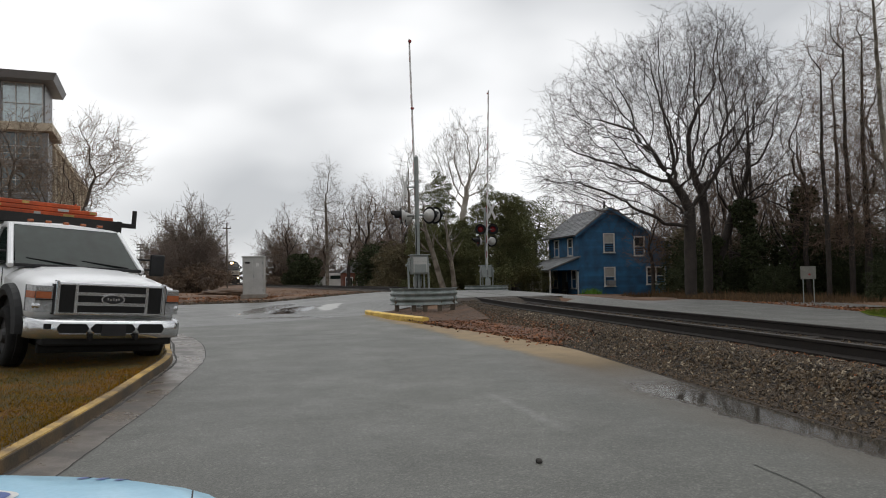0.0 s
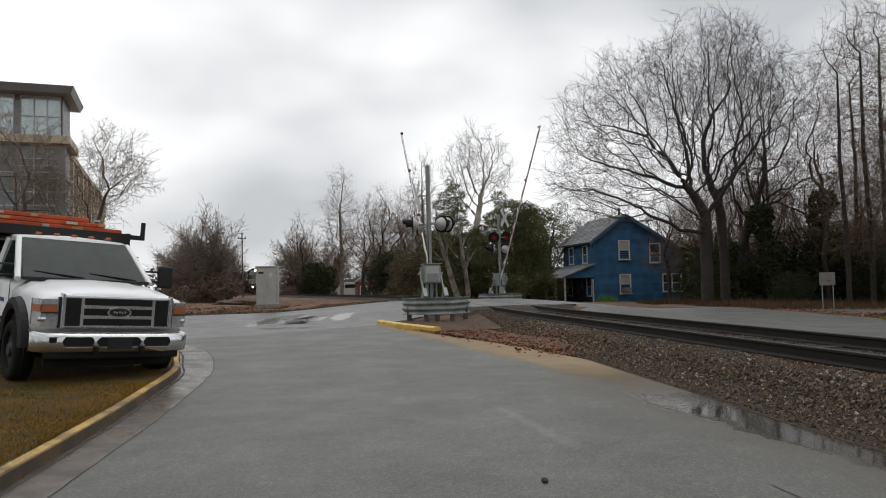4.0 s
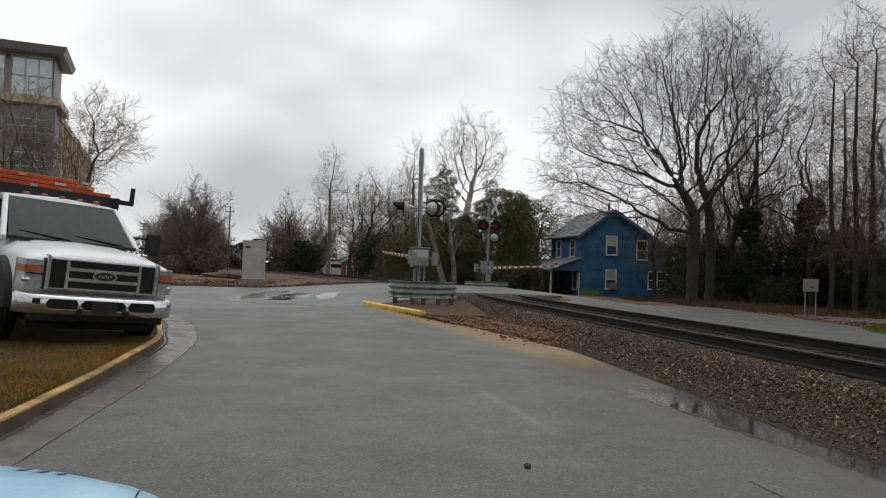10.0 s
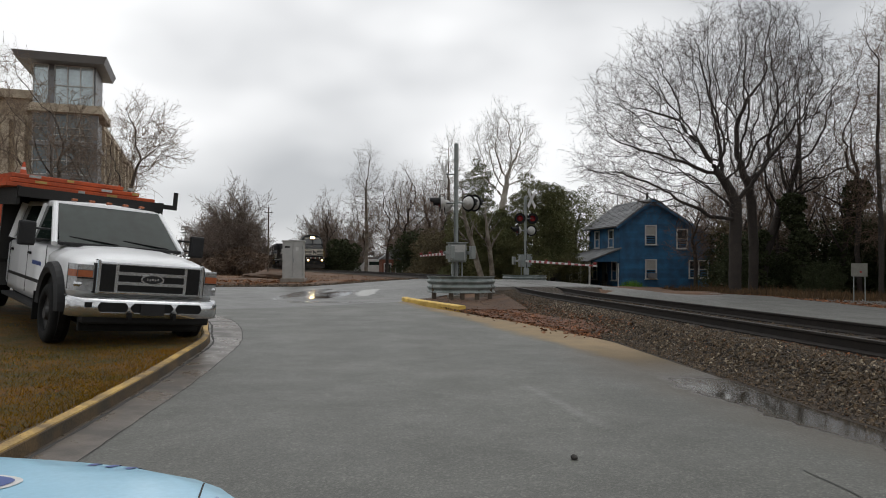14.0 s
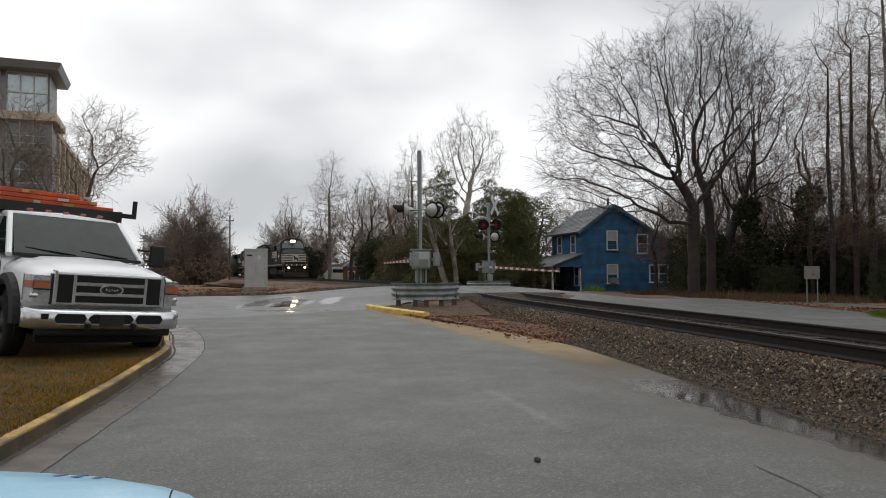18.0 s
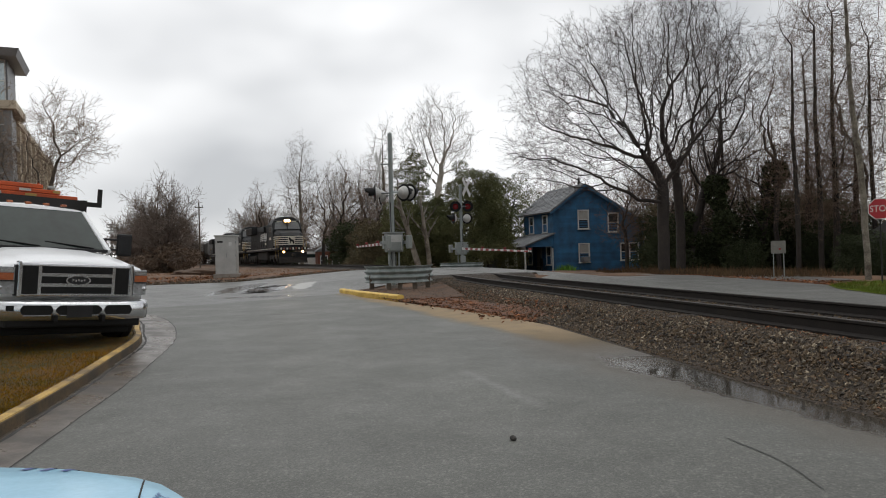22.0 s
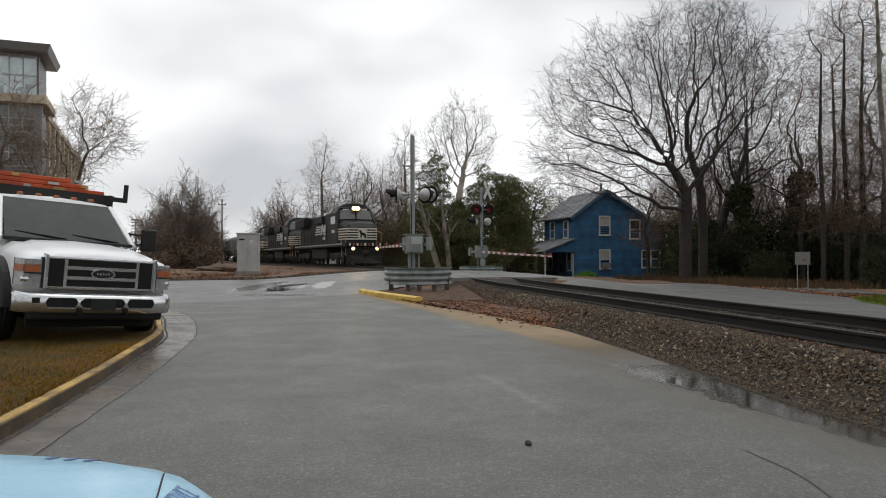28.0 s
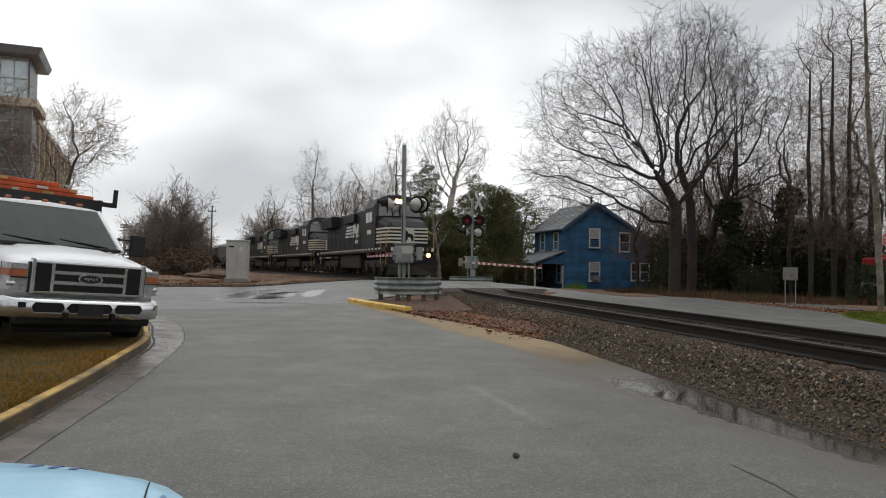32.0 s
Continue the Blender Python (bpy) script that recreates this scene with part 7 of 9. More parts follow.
rod_part("drawbar", (0, 0.4, 0.4), (0, 1.7, 0.35), 0.05, ORANGE, lt)
for sx in (-1, 1):
    wheel(lt, (sx * 0.75, 0.1, 0.33), 0.33, 0.18)
for z in (1.15, 1.7):
    box_part("warning_tape", (0.3, -0.55, z), (2.6, 0.012, 0.08), mat("yellow_tape", (0.6, 0.48, 0.03), 0.5, var=0.1, bump=0), lt, label="yellow warning tape")

# the light blue car beside the camera
def lettering(text, size, material, parent, m, depth=0.001, label=""):
    """Raised lettering as a mesh."""
    cu = bpy.data.curves.new("lettering", "FONT")
    cu.body, cu.size, cu.extrude, cu.align_x, cu.align_y = text, size, depth, "CENTER", "CENTER"
    tmp_ob = bpy.data.objects.new("lettering_tmp", cu)
    scene.collection.objects.link(tmp_ob)
    me = bpy.data.meshes.new_from_object(tmp_ob.evaluated_get(bpy.context.evaluated_depsgraph_get()))
    bpy.data.objects.remove(tmp_ob)
    bpy.data.curves.remove(cu)
    me.materials.clear()
    me.materials.append(material)
    ob = new("lettering", me)
    ob.parent = parent
    ob.matrix_local = m
    if label:
        ob["label"] = label
    return ob


PLAN = [(0.01, 0.06, 0.700), (-0.02, 0.13, 0.728), (-0.05, 0.20, 0.742), (-0.10, 0.31, 0.752), (-0.16, 0.46, 0.757), (-0.25, 0.645, 0.765), (-0.34, 0.765, 0.771), (-0.44, 0.845, 0.777), (-0.55, 0.90, 0.784), (-0.69, 0.935, 0.797), (-0.85, 0.945, 0.822), (-1.1, 0.945, 0.858), (-1.4, 0.942, 0.90), (-1.55, 0.94, 0.925)]


def nose_half(w, zt):
    e = min(1.0, 0.25 + w)
    return [(w * 0.93, 0.28), (w, 0.42), (w, zt - 0.20), (w - 0.010 * e, zt - 0.115), (w - 0.035 * e, zt - 0.062), (w - 0.085 * e, zt - 0.022), (w - 0.17 * e, zt - 0.004), (w * 0.4, zt + 0.004), (0.0, zt + 0.010)]


def hood_z(x, y):
    """Height of the car's hood and fenders at a place in the car's space."""
    ys = [p[0] for p in PLAN[::-1]]
    w = float(np.interp(y, ys, [p[1] for p in PLAN[::-1]]))
    zt = float(np.interp(y, ys, [p[2] for p in PLAN[::-1]]))
    half = nose_half(w, zt)[::-1]
    return float(np.interp(abs(x), [p[0] for p in half[:7]], [p[1] for p in half[:7]]))


def drape(ob, m, lift):
    """Lay a flat mesh on the car's hood."""
    for v in ob.data.vertices:
        p = m @ v.co
        v.co = (p.x, p.y, hood_z(p.x, p.y) + lift + v.co.z)
    ob.matrix_local = Matrix()
    return ob


def sedan(m):
    c = thing("car", "light blue service car with navy lettering parked at the kerb", "car", m)

    def sec(w, zb, zs, zt, e=0.0):
        return mirror([(w * 0.93, zb), (w, zb + 0.15), (w, zs - 0.14), (w - 0.03, zs - 0.03), (w - 0.12, zs + 0.03), (w - 0.26, zt - 0.015 + e), (w * 0.4, zt), (0.0, zt + 0.012)])

    bm = bmesh.new()
    loft(bm, [(y, mirror(nose_half(w, z))) for y, w, z in PLAN])
    front = part("hood", bm, BPAINT, c, "light blue hood and fenders", smooth=True)
    bm = bmesh.new()
    loft(bm, [(-1.54, sec(0.94, 0.26, 0.87, 0.92)), (-2.6, sec(0.94, 0.26, 0.90, 0.94)), (-3.7, sec(0.93, 0.26, 0.92, 0.96)), (-4.3, sec(0.86, 0.28, 0.90, 0.95)), (-4.62, sec(0.76, 0.34, 0.80, 0.86))])
    part("body", bm, BPAINT, c, smooth=True)
    bm = bmesh.new()
    loft(bm, [(-2.35, mirror([(0.60, 1.36), (0.56, 1.41), (0.0, 1.43)])), (-2.7, mirror([(0.62, 1.38), (0.58, 1.44), (0.0, 1.465)])), (-3.4, mirror([(0.61, 1.37), (0.57, 1.43), (0.0, 1.455)])), (-3.75, mirror([(0.58, 1.33), (0.54, 1.38), (0.0, 1.40)]))])
    part("roof", bm, BPAINT, c, smooth=True)
    plate("windscreen", [(-0.74, -1.50, 0.93), (0.74, -1.50, 0.93), (0.57, -2.36, 1.385), (-0.57, -2.36, 1.385)], CARGLASS, c)
    plate("rear_window", [(0.70, -4.15, 0.96), (-0.70, -4.15, 0.96), (-0.53, -3.74, 1.36), (0.53, -3.74, 1.36)], CARGLASS, c)
    for sx in (-1, 1):
        for y0, y1, t0, t1 in ((-1.75, -2.72, -2.4, -2.75), (-2.8, -3.95, -2.8, -3.66)):
            pts = [(sx * 0.80, y0, 0.93), (sx * 0.80, y1, 0.95), (sx * 0.61, t1, 1.36), (sx * 0.61, t0, 1.36)]
            plate("side_window", pts if sx < 0 else pts[::-1], CARGLASS, c)
        bm = bmesh.new()
        add_rod(bm, (sx * 0.78, -1.52, 0.92), (sx * 0.59, -2.37, 1.39), 0.035, seg=8)
        add_rod(bm, (sx * 0.80, -2.76, 0.93), (sx * 0.62, -2.78, 1.38), 0.035, seg=8)
        add_rod(bm, (sx * 0.78, -4.1, 0.95), (sx * 0.58, -3.72, 1.37), 0.05, seg=8)
        part("pillar", bm, BPAINT, c)
        bm = bmesh.new()
        add_box(bm, (sx * 0.98, -1.95, 0.98), (0.18, 0.10, 0.12), bevel=0.03)
        part("wing_mirror", bm, BPAINT, c)
        for y in (-0.86, -3.62):
            wheel(c, (sx * 0.86, y, 0.31), 0.31, 0.20)
            # the shaded wheel opening is a flat black disc on the body side
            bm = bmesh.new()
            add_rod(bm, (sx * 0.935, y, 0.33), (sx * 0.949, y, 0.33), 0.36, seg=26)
            part("wheel_well_shade", bm, BLACK, c)
        bm = bmesh.new()
        prev = None
        for y in (-0.15, -0.19, -0.23, -0.27, -0.31, -0.35, -0.39):
            x = float(np.interp(y, [p[0] for p in PLAN[::-1]], [p[1] for p in PLAN[::-1]]))
            ring = [bm.verts.new((sx * (x - 0.05), y, 0.47)), bm.verts.new((sx * (x + 0.004), y, 0.48)), bm.verts.new((sx * (x + 0.004), y, 0.555)), bm.verts.new((sx * (x - 0.05), y, 0.565))]
            if prev:
                for q in range(3):
                    bm.faces.new((prev[q], prev[q + 1], ring[q + 1], ring[q]))
            prev = ring
        bmesh.ops.recalc_face_normals(bm, faces=bm.faces)
        part("headlamp", bm, HEADLAMP, c)
        # shut line between hood and fender
        bm = bmesh.new()
        prev = None
        for k in range(25):
            y = -0.352 - 0.048 * k
            x = 0.707 - 0.075 * (y + 0.352) / 0.5
            zz = hood_z(x, y)
            ring = [bm.verts.new((sx * (x + a2), y, zz + b2)) for a2, b2 in ((-0.002, -0.02), (0.002, -0.02), (0.002, 0.0012), (-0.002, 0.0015))]
            if prev:
                for i in range(4):
                    bm.faces.new((prev[i], prev[(i + 1) % 4], ring[(i + 1) % 4], ring[i]))
            prev = ring
        bmesh.ops.recalc_face_normals(bm, faces=bm.faces)
        part("shut_line", bm, BLACK, front)
    bm = bmesh.new()
    prev = None
    for y, w, z in PLAN[:9]:
        for_side = [(w - 0.04, 0.27), (w + 0.012, 0.29), (w + 0.012, 0.42), (w - 0.04, 0.44)]
        ring = [[bm.verts.new((q * a, y + 0.012, b)) for a, b in for_side] for q in (-1, 1)]
        if prev:
            for q in (0, 1):
                for a in range(3):
                    bm.faces.new((prev[q][a], prev[q][a + 1], ring[q][a + 1], ring[q][a]))
        else:
            for a in range(3):
                bm.faces.new((ring[0][a], ring[0][a + 1], ring[1][a + 1], ring[1][a]))
        prev = ring
    bmesh.ops.recalc_face_normals(bm, faces=bm.faces)
    part("front_bumper", bm, BPAINT, c)
    box_part("grille", (0, 0.012, 0.52), (0.11, 0.02, 0.08), BLACK, c, bevel=0.006)
    return c, front


CAR_M = pose(-1.46, 2.10, 0.0, 0, 0, 9.5)
car, car_front = sedan(CAR_M)


# ---- the train ----
def rail_wheel(x, y, r, parent):
    rod_part("wheel", (x - 0.06, y, r), (x + 0.06, y, r), r, LGRIME, parent, seg=20)


def locomotive(lit, label):
    L = thing("locomotive", label, "locomotive", group="locomotives")
    box_part("underframe", (0, 0, 1.60), (3.0, 21.0, 0.28), LBLACK, L, bevel=0.02)
    bm = bmesh.new()
    add_box(bm, (0, -2.3, 3.05), (1.95, 15.4, 2.62), bevel=0.10)
    hood = part("engine_hood", bm, LBLACK, L, "sooty black engine hood")
    for sx in (-1, 1):
        for k in range(9):
            box_part("hood_door", (sx * 0.985, -8.6 + 1.45 * k, 2.75), (0.02, 1.25, 1.5), LBLACK, hood, bevel=0.004)
        bm = bmesh.new()
        add_box(bm, (sx * 1.2, -7.4, 3.98), (0.75, 4.6, 0.85), bevel=0.06)
        part("radiator_wing", bm, LBLACK, L)
        for k in range(4):
            box_part("radiator_grille", (sx * 1.585, -8.9 + 1.05 * k, 3.98), (0.02, 0.9, 0.6), LGRIME, L)
        bm = bmesh.new()
        add_box(bm, (sx * 1.05, -0.6, 3.95), (0.3, 3.0, 0.6), bevel=0.05)
        part("brake_blister", bm, LBLACK, L)
    for y in (-6.0, -8.2):
        rod_part("roof_fan", (0, y, 4.36), (0, y, 4.5), 0.65, LGRIME, hood, seg=20)
    box_part("exhaust_stack", (0, -1.2, 4.45), (0.5, 0.9, 0.3), LGRIME, hood, bevel=0.03)
    # cab
    bm = bmesh.new()
    prof = [(1.5, 1.74), (1.5, 4.20), (1.22, 4.68), (0.7, 4.90), (0.0, 4.96)]
    prof2 = [(1.5, 1.74), (1.5, 3.55), (1.44, 3.6), (1.2, 3.62), (0.0, 3.64)]
    loft(bm, [(5.3, mirror(prof)), (7.55, mirror(prof)), (8.05, mirror(prof2))])
    cabp = part("cab", bm, LBLACK, L, "black crew cab")
    for sx in (-1, 1):
        pts = [(sx * 0.06, 8.045, 3.66), (sx * 1.32, 8.035, 3.64), (sx * 1.20, 7.735, 4.36), (sx * 0.06, 7.775, 4.46)]
        pts = [(a, b + 0.035, c) for a, b, c in pts]
        plate("windscreen", pts if sx > 0 else pts[::-1], LGLASS, cabp, t=0.03)
        for y0, y1 in ((5.75, 6.45), (6.6, 7.3)):
            box_part("cab_side_window", (sx * 1.505, (y0 + y1) / 2, 3.62), (0.03, y1 - y0, 0.62), LGLASS, cabp)
        box_part("cab_number_bar", (sx * 1.508, 6.55, 2.72), (0.02, 0.95, 0.26), CREAM, cabp, label="cream number bar")
        # nose of the cab
    bm = bmesh.new()
    sec = lambda w, zt: mirror([(w, 1.74), (w, zt - 0.35), (w - 0.25, zt - 0.06), (0.0, zt)])
    loft(bm, [(8.0, sec(1.42, 3.62)), (8.9, sec(1.36, 3.48)), (9.6, sec(1.25, 3.28)), (9.95, sec(1.12, 2.95))])
    nose = part("nose", bm, LBLACK, L, "black sloping nose with cream stripes")
    for k in range(5):
        z = 1.98 + 0.20 * k
        bm = bmesh.new()
        prev = None
        for x, y in ((-1.47, 7.9), (-1.40, 8.9), (-1.285, 9.6), (-1.15, 9.975), (1.15, 9.975), (1.285, 9.6), (1.40, 8.9), (1.47, 7.9)):
            ring = [bm.verts.new((x, y, z)), bm.verts.new((x, y, z + 0.10))]
            if prev:
                bm.faces.new((prev[0], ring[0], ring[1], prev[1]))
            prev = ring
        st = part("stripe", bm, CREAM, nose)
        sol = st.modifiers.new("thickness", "SOLIDIFY")
        sol.thickness, sol.offset = 0.012, 1
    box_part("crest_panel", (0, 9.985, 2.42), (0.66, 0.03, 0.84), CREAM, nose)
    bm = bmesh.new()
    add_prism(bm, [(-0.26, 2.10), (-0.16, 2.08), (-0.12, 2.28), (0.05, 2.34), (0.10, 2.14), (0.19, 2.12), (0.17, 2.40), (0.28, 2.60), (0.22, 2.76), (0.10, 2.66), (0.02, 2.54), (-0.18, 2.50), (-0.28, 2.36)], 10.0, 10.015)
    part("crest_mark", bm, LBLACK, nose)
    # side emblem: bars and a pale block
    for sx in (-1, 1):
        for k in range(4):
            box_part("emblem_bar", (sx * 1.03, -1.35 + 0.08 * k, 2.72 + 0.22 * k), (0.06, 2.2 - 0.16 * k, 0.13), LWHITE, L)
        bm = bmesh.new()
        for y in (1.45, 0.25):
            add_box(bm, (sx * 1.03, y, 3.05), (0.06, 0.38, 0.85))
        add_box(bm, (sx * 1.03, 0.85, 3.05), (0.058, 0.34, 1.2), m=Matrix.Translation((0, 0.85, 3.05)) @ Matrix.Rotation(radians(45), 4, "X") @ Matrix.Translation((0, -0.85, -3.05)))
        part("emblem_block", bm, LWHITE, L)
        box_part("hood_number_bar", (sx * 1.02, 1.0, 2.3), (0.05, 0.9, 0.24), CREAM, L)
        # walkway edge stripe
        for k in range(24):
            box_part("sill_stripe", (sx * 1.505, -9.8 + 0.82 * k, 1.66), (0.012, 0.42, 0.10), CREAM, L)
        # handrails
        bm = bmesh.new()
        ys = [-10.0 + 1.55 * k for k in range(11)]
        for y in ys:
            add_rod(bm, (sx * 1.46, y, 1.74), (sx * 1.46, y, 2.75), 0.018, seg=5)
        add_rod(bm, (sx * 1.46, ys[0], 2.75), (sx * 1.46, ys[-1], 2.75), 0.018, seg=5)
        part("handrail", bm, LGRIME, L)
        for yy in (10.25, 9.0, -10.3):
            bm = bmesh.new()
            add_rod(bm, (sx * 1.42, yy, 0.75), (sx * 1.42, yy, 2.5), 0.026, seg=6)
            add_rod(bm, (sx * 1.42, yy, 2.5), (sx * 1.15, yy - 0.45 * (1 if yy > 0 else -1), 2.75), 0.026, seg=6)
            part("grab_rail", bm, RAILYEL, L, "ochre grab rail")
        for k in range(4):
            box_part("step", (sx * 1.35, 9.75, 0.45 + 0.3 * k), (0.32, 0.55, 0.04), LGRIME, L)
            box_part("step", (sx * 1.35, -9.75, 0.45 + 0.3 * k), (0.32, 0.55, 0.04), LGRIME, L)
    # ends
    box_part("front_platform", (0, 10.35, 1.60), (2.9, 0.75, 0.24), LBLACK, L, bevel=0.02)
    for k in range(9):
        box_part("end_stripe", (-1.2 + 0.3 * k, 10.735, 1.60), (0.15, 0.012, 0.20), (CREAM, RUST_RED)[k % 2], L)
    bm = bmesh.new()
    add_prism(bm, [(-1.4, 0.18), (1.4, 0.18), (1.4, 1.25), (-1.4, 1.25)], 10.45, 10.62)
    part("pilot_plate", bm, LBLACK, L)
    bm = bmesh.new()
    v = [bm.verts.new(p) for p in ((-1.45, 10.6, 0.15), (0, 11.0, 0.15), (1.45, 10.6, 0.15), (1.35, 10.6, 0.75), (0, 10.72, 0.75), (-1.35, 10.6, 0.75))]
    bm.faces.new((v[0], v[1], v[4], v[5]))
    bm.faces.new((v[1], v[2], v[3], v[4]))
    pl = part("plough", bm, LGRIME, L)
    pl.modifiers.new("thickness", "SOLIDIFY").thickness = 0.03
    box_part("coupler", (0, 10.9, 0.95), (0.35, 0.7, 0.3), LGRIME, L, bevel=0.05)
    box_part("coupler", (0, -10.9, 0.95), (0.35, 0.7, 0.3), LGRIME, L, bevel=0.05)
    for sx in (-1, 1):
        bm = bmesh.new()
        add_rod(bm, (sx * 0.95, 10.62, 1.28), (sx * 0.95, 10.72, 1.28), 0.12, seg=16)
        d = part("ditch_light", bm, LGRIME, L)
        # when lit, this wider disc glows as the halo round the lens
        rod_part("ditch_reflector", (sx * 0.95, 10.715, 1.28), (sx * 0.95, 10.735, 1.28), 0.14, HALO if lit else HEADLAMP, d)
        rod_part("ditch_lens", (sx * 0.95, 10.73, 1.28), (sx * 0.95, 10.745, 1.28), 0.07, DITCH if lit else HEADLAMP, d)
    bm = bmesh.new()
    add_box(bm, (0, 7.82, 4.52), (0.66, 0.40, 0.30), bevel=0.04)
    hl = part("headlight_box", bm, LGRIME, L)
    for sx in (-1, 1):
        box_part("roof_brow", (sx * 0.78, 7.72, 4.58), (0.86, 0.16, 0.05), HOPPER, L, label="pale grey brow over the windscreen")
    box_part("cab_roof_panel", (0, 6.4, 4.95), (1.2, 2.1, 0.06), HOPPER, L, bevel=0.02)
    box_part("headlight_shelf", (0, 8.1, 4.37), (0.7, 0.35, 0.02), LGRIME, hl)
    for sx in (-1, 1):
        # wider disc behind each lens; its glow imitates the halo when lit
        rod_part("headlight_reflector", (sx * 0.15, 8.02, 4.52), (sx * 0.15, 8.04, 4.52), 0.19, HALO if lit else HEADLAMP, hl)
        rod_part("headlight_lens", (sx * 0.15, 8.04, 4.52), (sx * 0.15, 8.06, 4.52), 0.10, BEAM if lit else HEADLAMP, hl)
    box_part("number_board", (0.75, 7.72, 4.42), (0.5, 0.1, 0.16), CREAM, L)
    box_part("number_board", (-0.75, 7.72, 4.42), (0.5, 0.1, 0.16), CREAM, L)
    # running gear
    bm = bmesh.new()
    add_box(bm, (0, 0, 0.95), (2.5, 6.2, 0.95), bevel=0.18)
    part("fuel_tank", bm, LGRIME, L, "grimy fuel tank")
    for y0 in (7.0, -7.0):
        for sx in (-1, 1):
            bm = bmesh.new()
            add_box(bm, (sx * 1.12, y0, 0.78), (0.22, 5.4, 0.42), bevel=0.05)
            for k in (-1, 0, 1):
                add_box(bm, (sx * 1.2, y0 + 1.85 * k, 0.58), (0.2, 0.55, 0.5), bevel=0.04)
            part("bogie_frame", bm, LGRIME, L)
        for k in (-1, 0, 1):
            axle = rod_part("axle", (-0.75, y0 + 1.85 * k, 0.53), (0.75, y0 + 1.85 * k, 0.53), 0.09, LGRIME, L, seg=8)
            for sx in (-1, 1):
                rail_wheel(sx * 0.755, y0 + 1.85 * k, 0.53, axle)
    return L


def hopper():
    H = thing("hopper_car", "grey covered hopper wagon behind the locomotives", "wagon", group="hopper wagons")
    bm = bmesh.new()
    prof = [(0.9, 1.1), (1.5, 1.9), (1.55, 3.9), (1.1, 4.4), (0.0, 4.55)]
    loft(bm, [(-7.4, mirror(prof)), (7.4, mirror(prof))])
    bod = part("hopper_body", bm, HOPPER, H)
    for sx in (-1, 1):
        for k in range(12):
            box_part("side_rib", (sx * 1.56, -6.9 + 1.25 * k, 2.9), (0.06, 0.10, 2.0), HOPPER, bod)
    box_part("end_sill", (0, 0, 1.1), (2.6, 15.6, 0.25), LGRIME, H)
    for y in (-6.4, 6.4):
        for dy in (-0.85, 0.85):
            axle = rod_part("axle", (-0.75, y + dy, 0.46), (0.75, y + dy, 0.46), 0.08, LGRIME, H, seg=8)
            for sx in (-1, 1):
                rail_wheel(sx * 0.755, y + dy, 0.46, axle)
        for sx in (-1, 1):
            box_part("bogie_frame", (sx * 1.0, y, 0.55), (0.2, 2.3, 0.4), LGRIME, H, bevel=0.05)
    return H


train = [(locomotive(True, "black freight locomotive with lit headlights and cream nose stripes"), 0.0, 7.0)]
second = locomotive(False, "black second locomotive with unlit headlights and cream stripes")
third = copy_thing(second, Matrix.Identity(4))
third["label"] = "black third locomotive at the tail of the engines"
train += [(second, 22.4, 7.0), (third, 44.8, 7.0)]
h0 = hopper()
train.append((h0, 65.0, 6.4))
for k in range(1, 4):
    train.append((copy_thing(h0, Matrix.Identity(4)), 65.0 + 17.0 * k, 6.4))


# ---- fire engine on the side road ----
fe = thing("fire_engine", "red and white fire engine with lit headlamps", "fire engine")
box_part("cab", (0, -1.2, 1.55), (2.45, 2.4, 2.2), FIRE_RED, fe, bevel=0.12)
box_part("cab_panel", (0, 0.0, 0.98), (2.4, 0.08, 0.85), LWHITE, fe, bevel=0.02)
plate("windscreen", [(-1.1, 0.025, 1.48), (1.1, 0.025, 1.48), (1.06, 0.0, 2.25), (-1.06, 0.0, 2.25)], CARGLASS, fe, t=0.03)
box_part("front_bumper", (0, 0.22, 0.52), (2.45, 0.4, 0.26), FIRE_RED, fe, bevel=0.03)
box_part("body", (0, -4.9, 1.55), (2.45, 4.8, 2.0), FIRE_RED, fe, bevel=0.05)
box_part("side_band", (1.232, -3.6, 1.15), (0.01, 6.4, 0.3), LWHITE, fe)
box_part("side_band", (-1.232, -3.6, 1.15), (0.01, 6.4, 0.3), LWHITE, fe)
box_part("light_bar", (0, -0.8, 2.72), (1.6, 0.35, 0.16), FIRE_RED, fe, bevel=0.04)
for sx in (-1, 1):
    box_part("headlamp", (sx * 0.92, 0.05, 0.85), (0.34, 0.04, 0.16), mat("lit_truck_headlamp", (0.9, 0.9, 0.85), 0.2, var=0.0, bump=0, glow=1.5, glow_col=(1, 0.95, 0.85)), fe)
    box_part("grille_vent", (sx * 0.3, 0.05, 0.95), (0.45, 0.03, 0.5), BLACK, fe)
    box_part("side_window", (sx * 1.235, -1.0, 1.85), (0.015, 0.9, 0.65), CARGLASS, fe)
    for y in (-1.3, -5.6):
        wheel(fe, (sx * 1.05, y, 0.5), 0.5, 0.3)

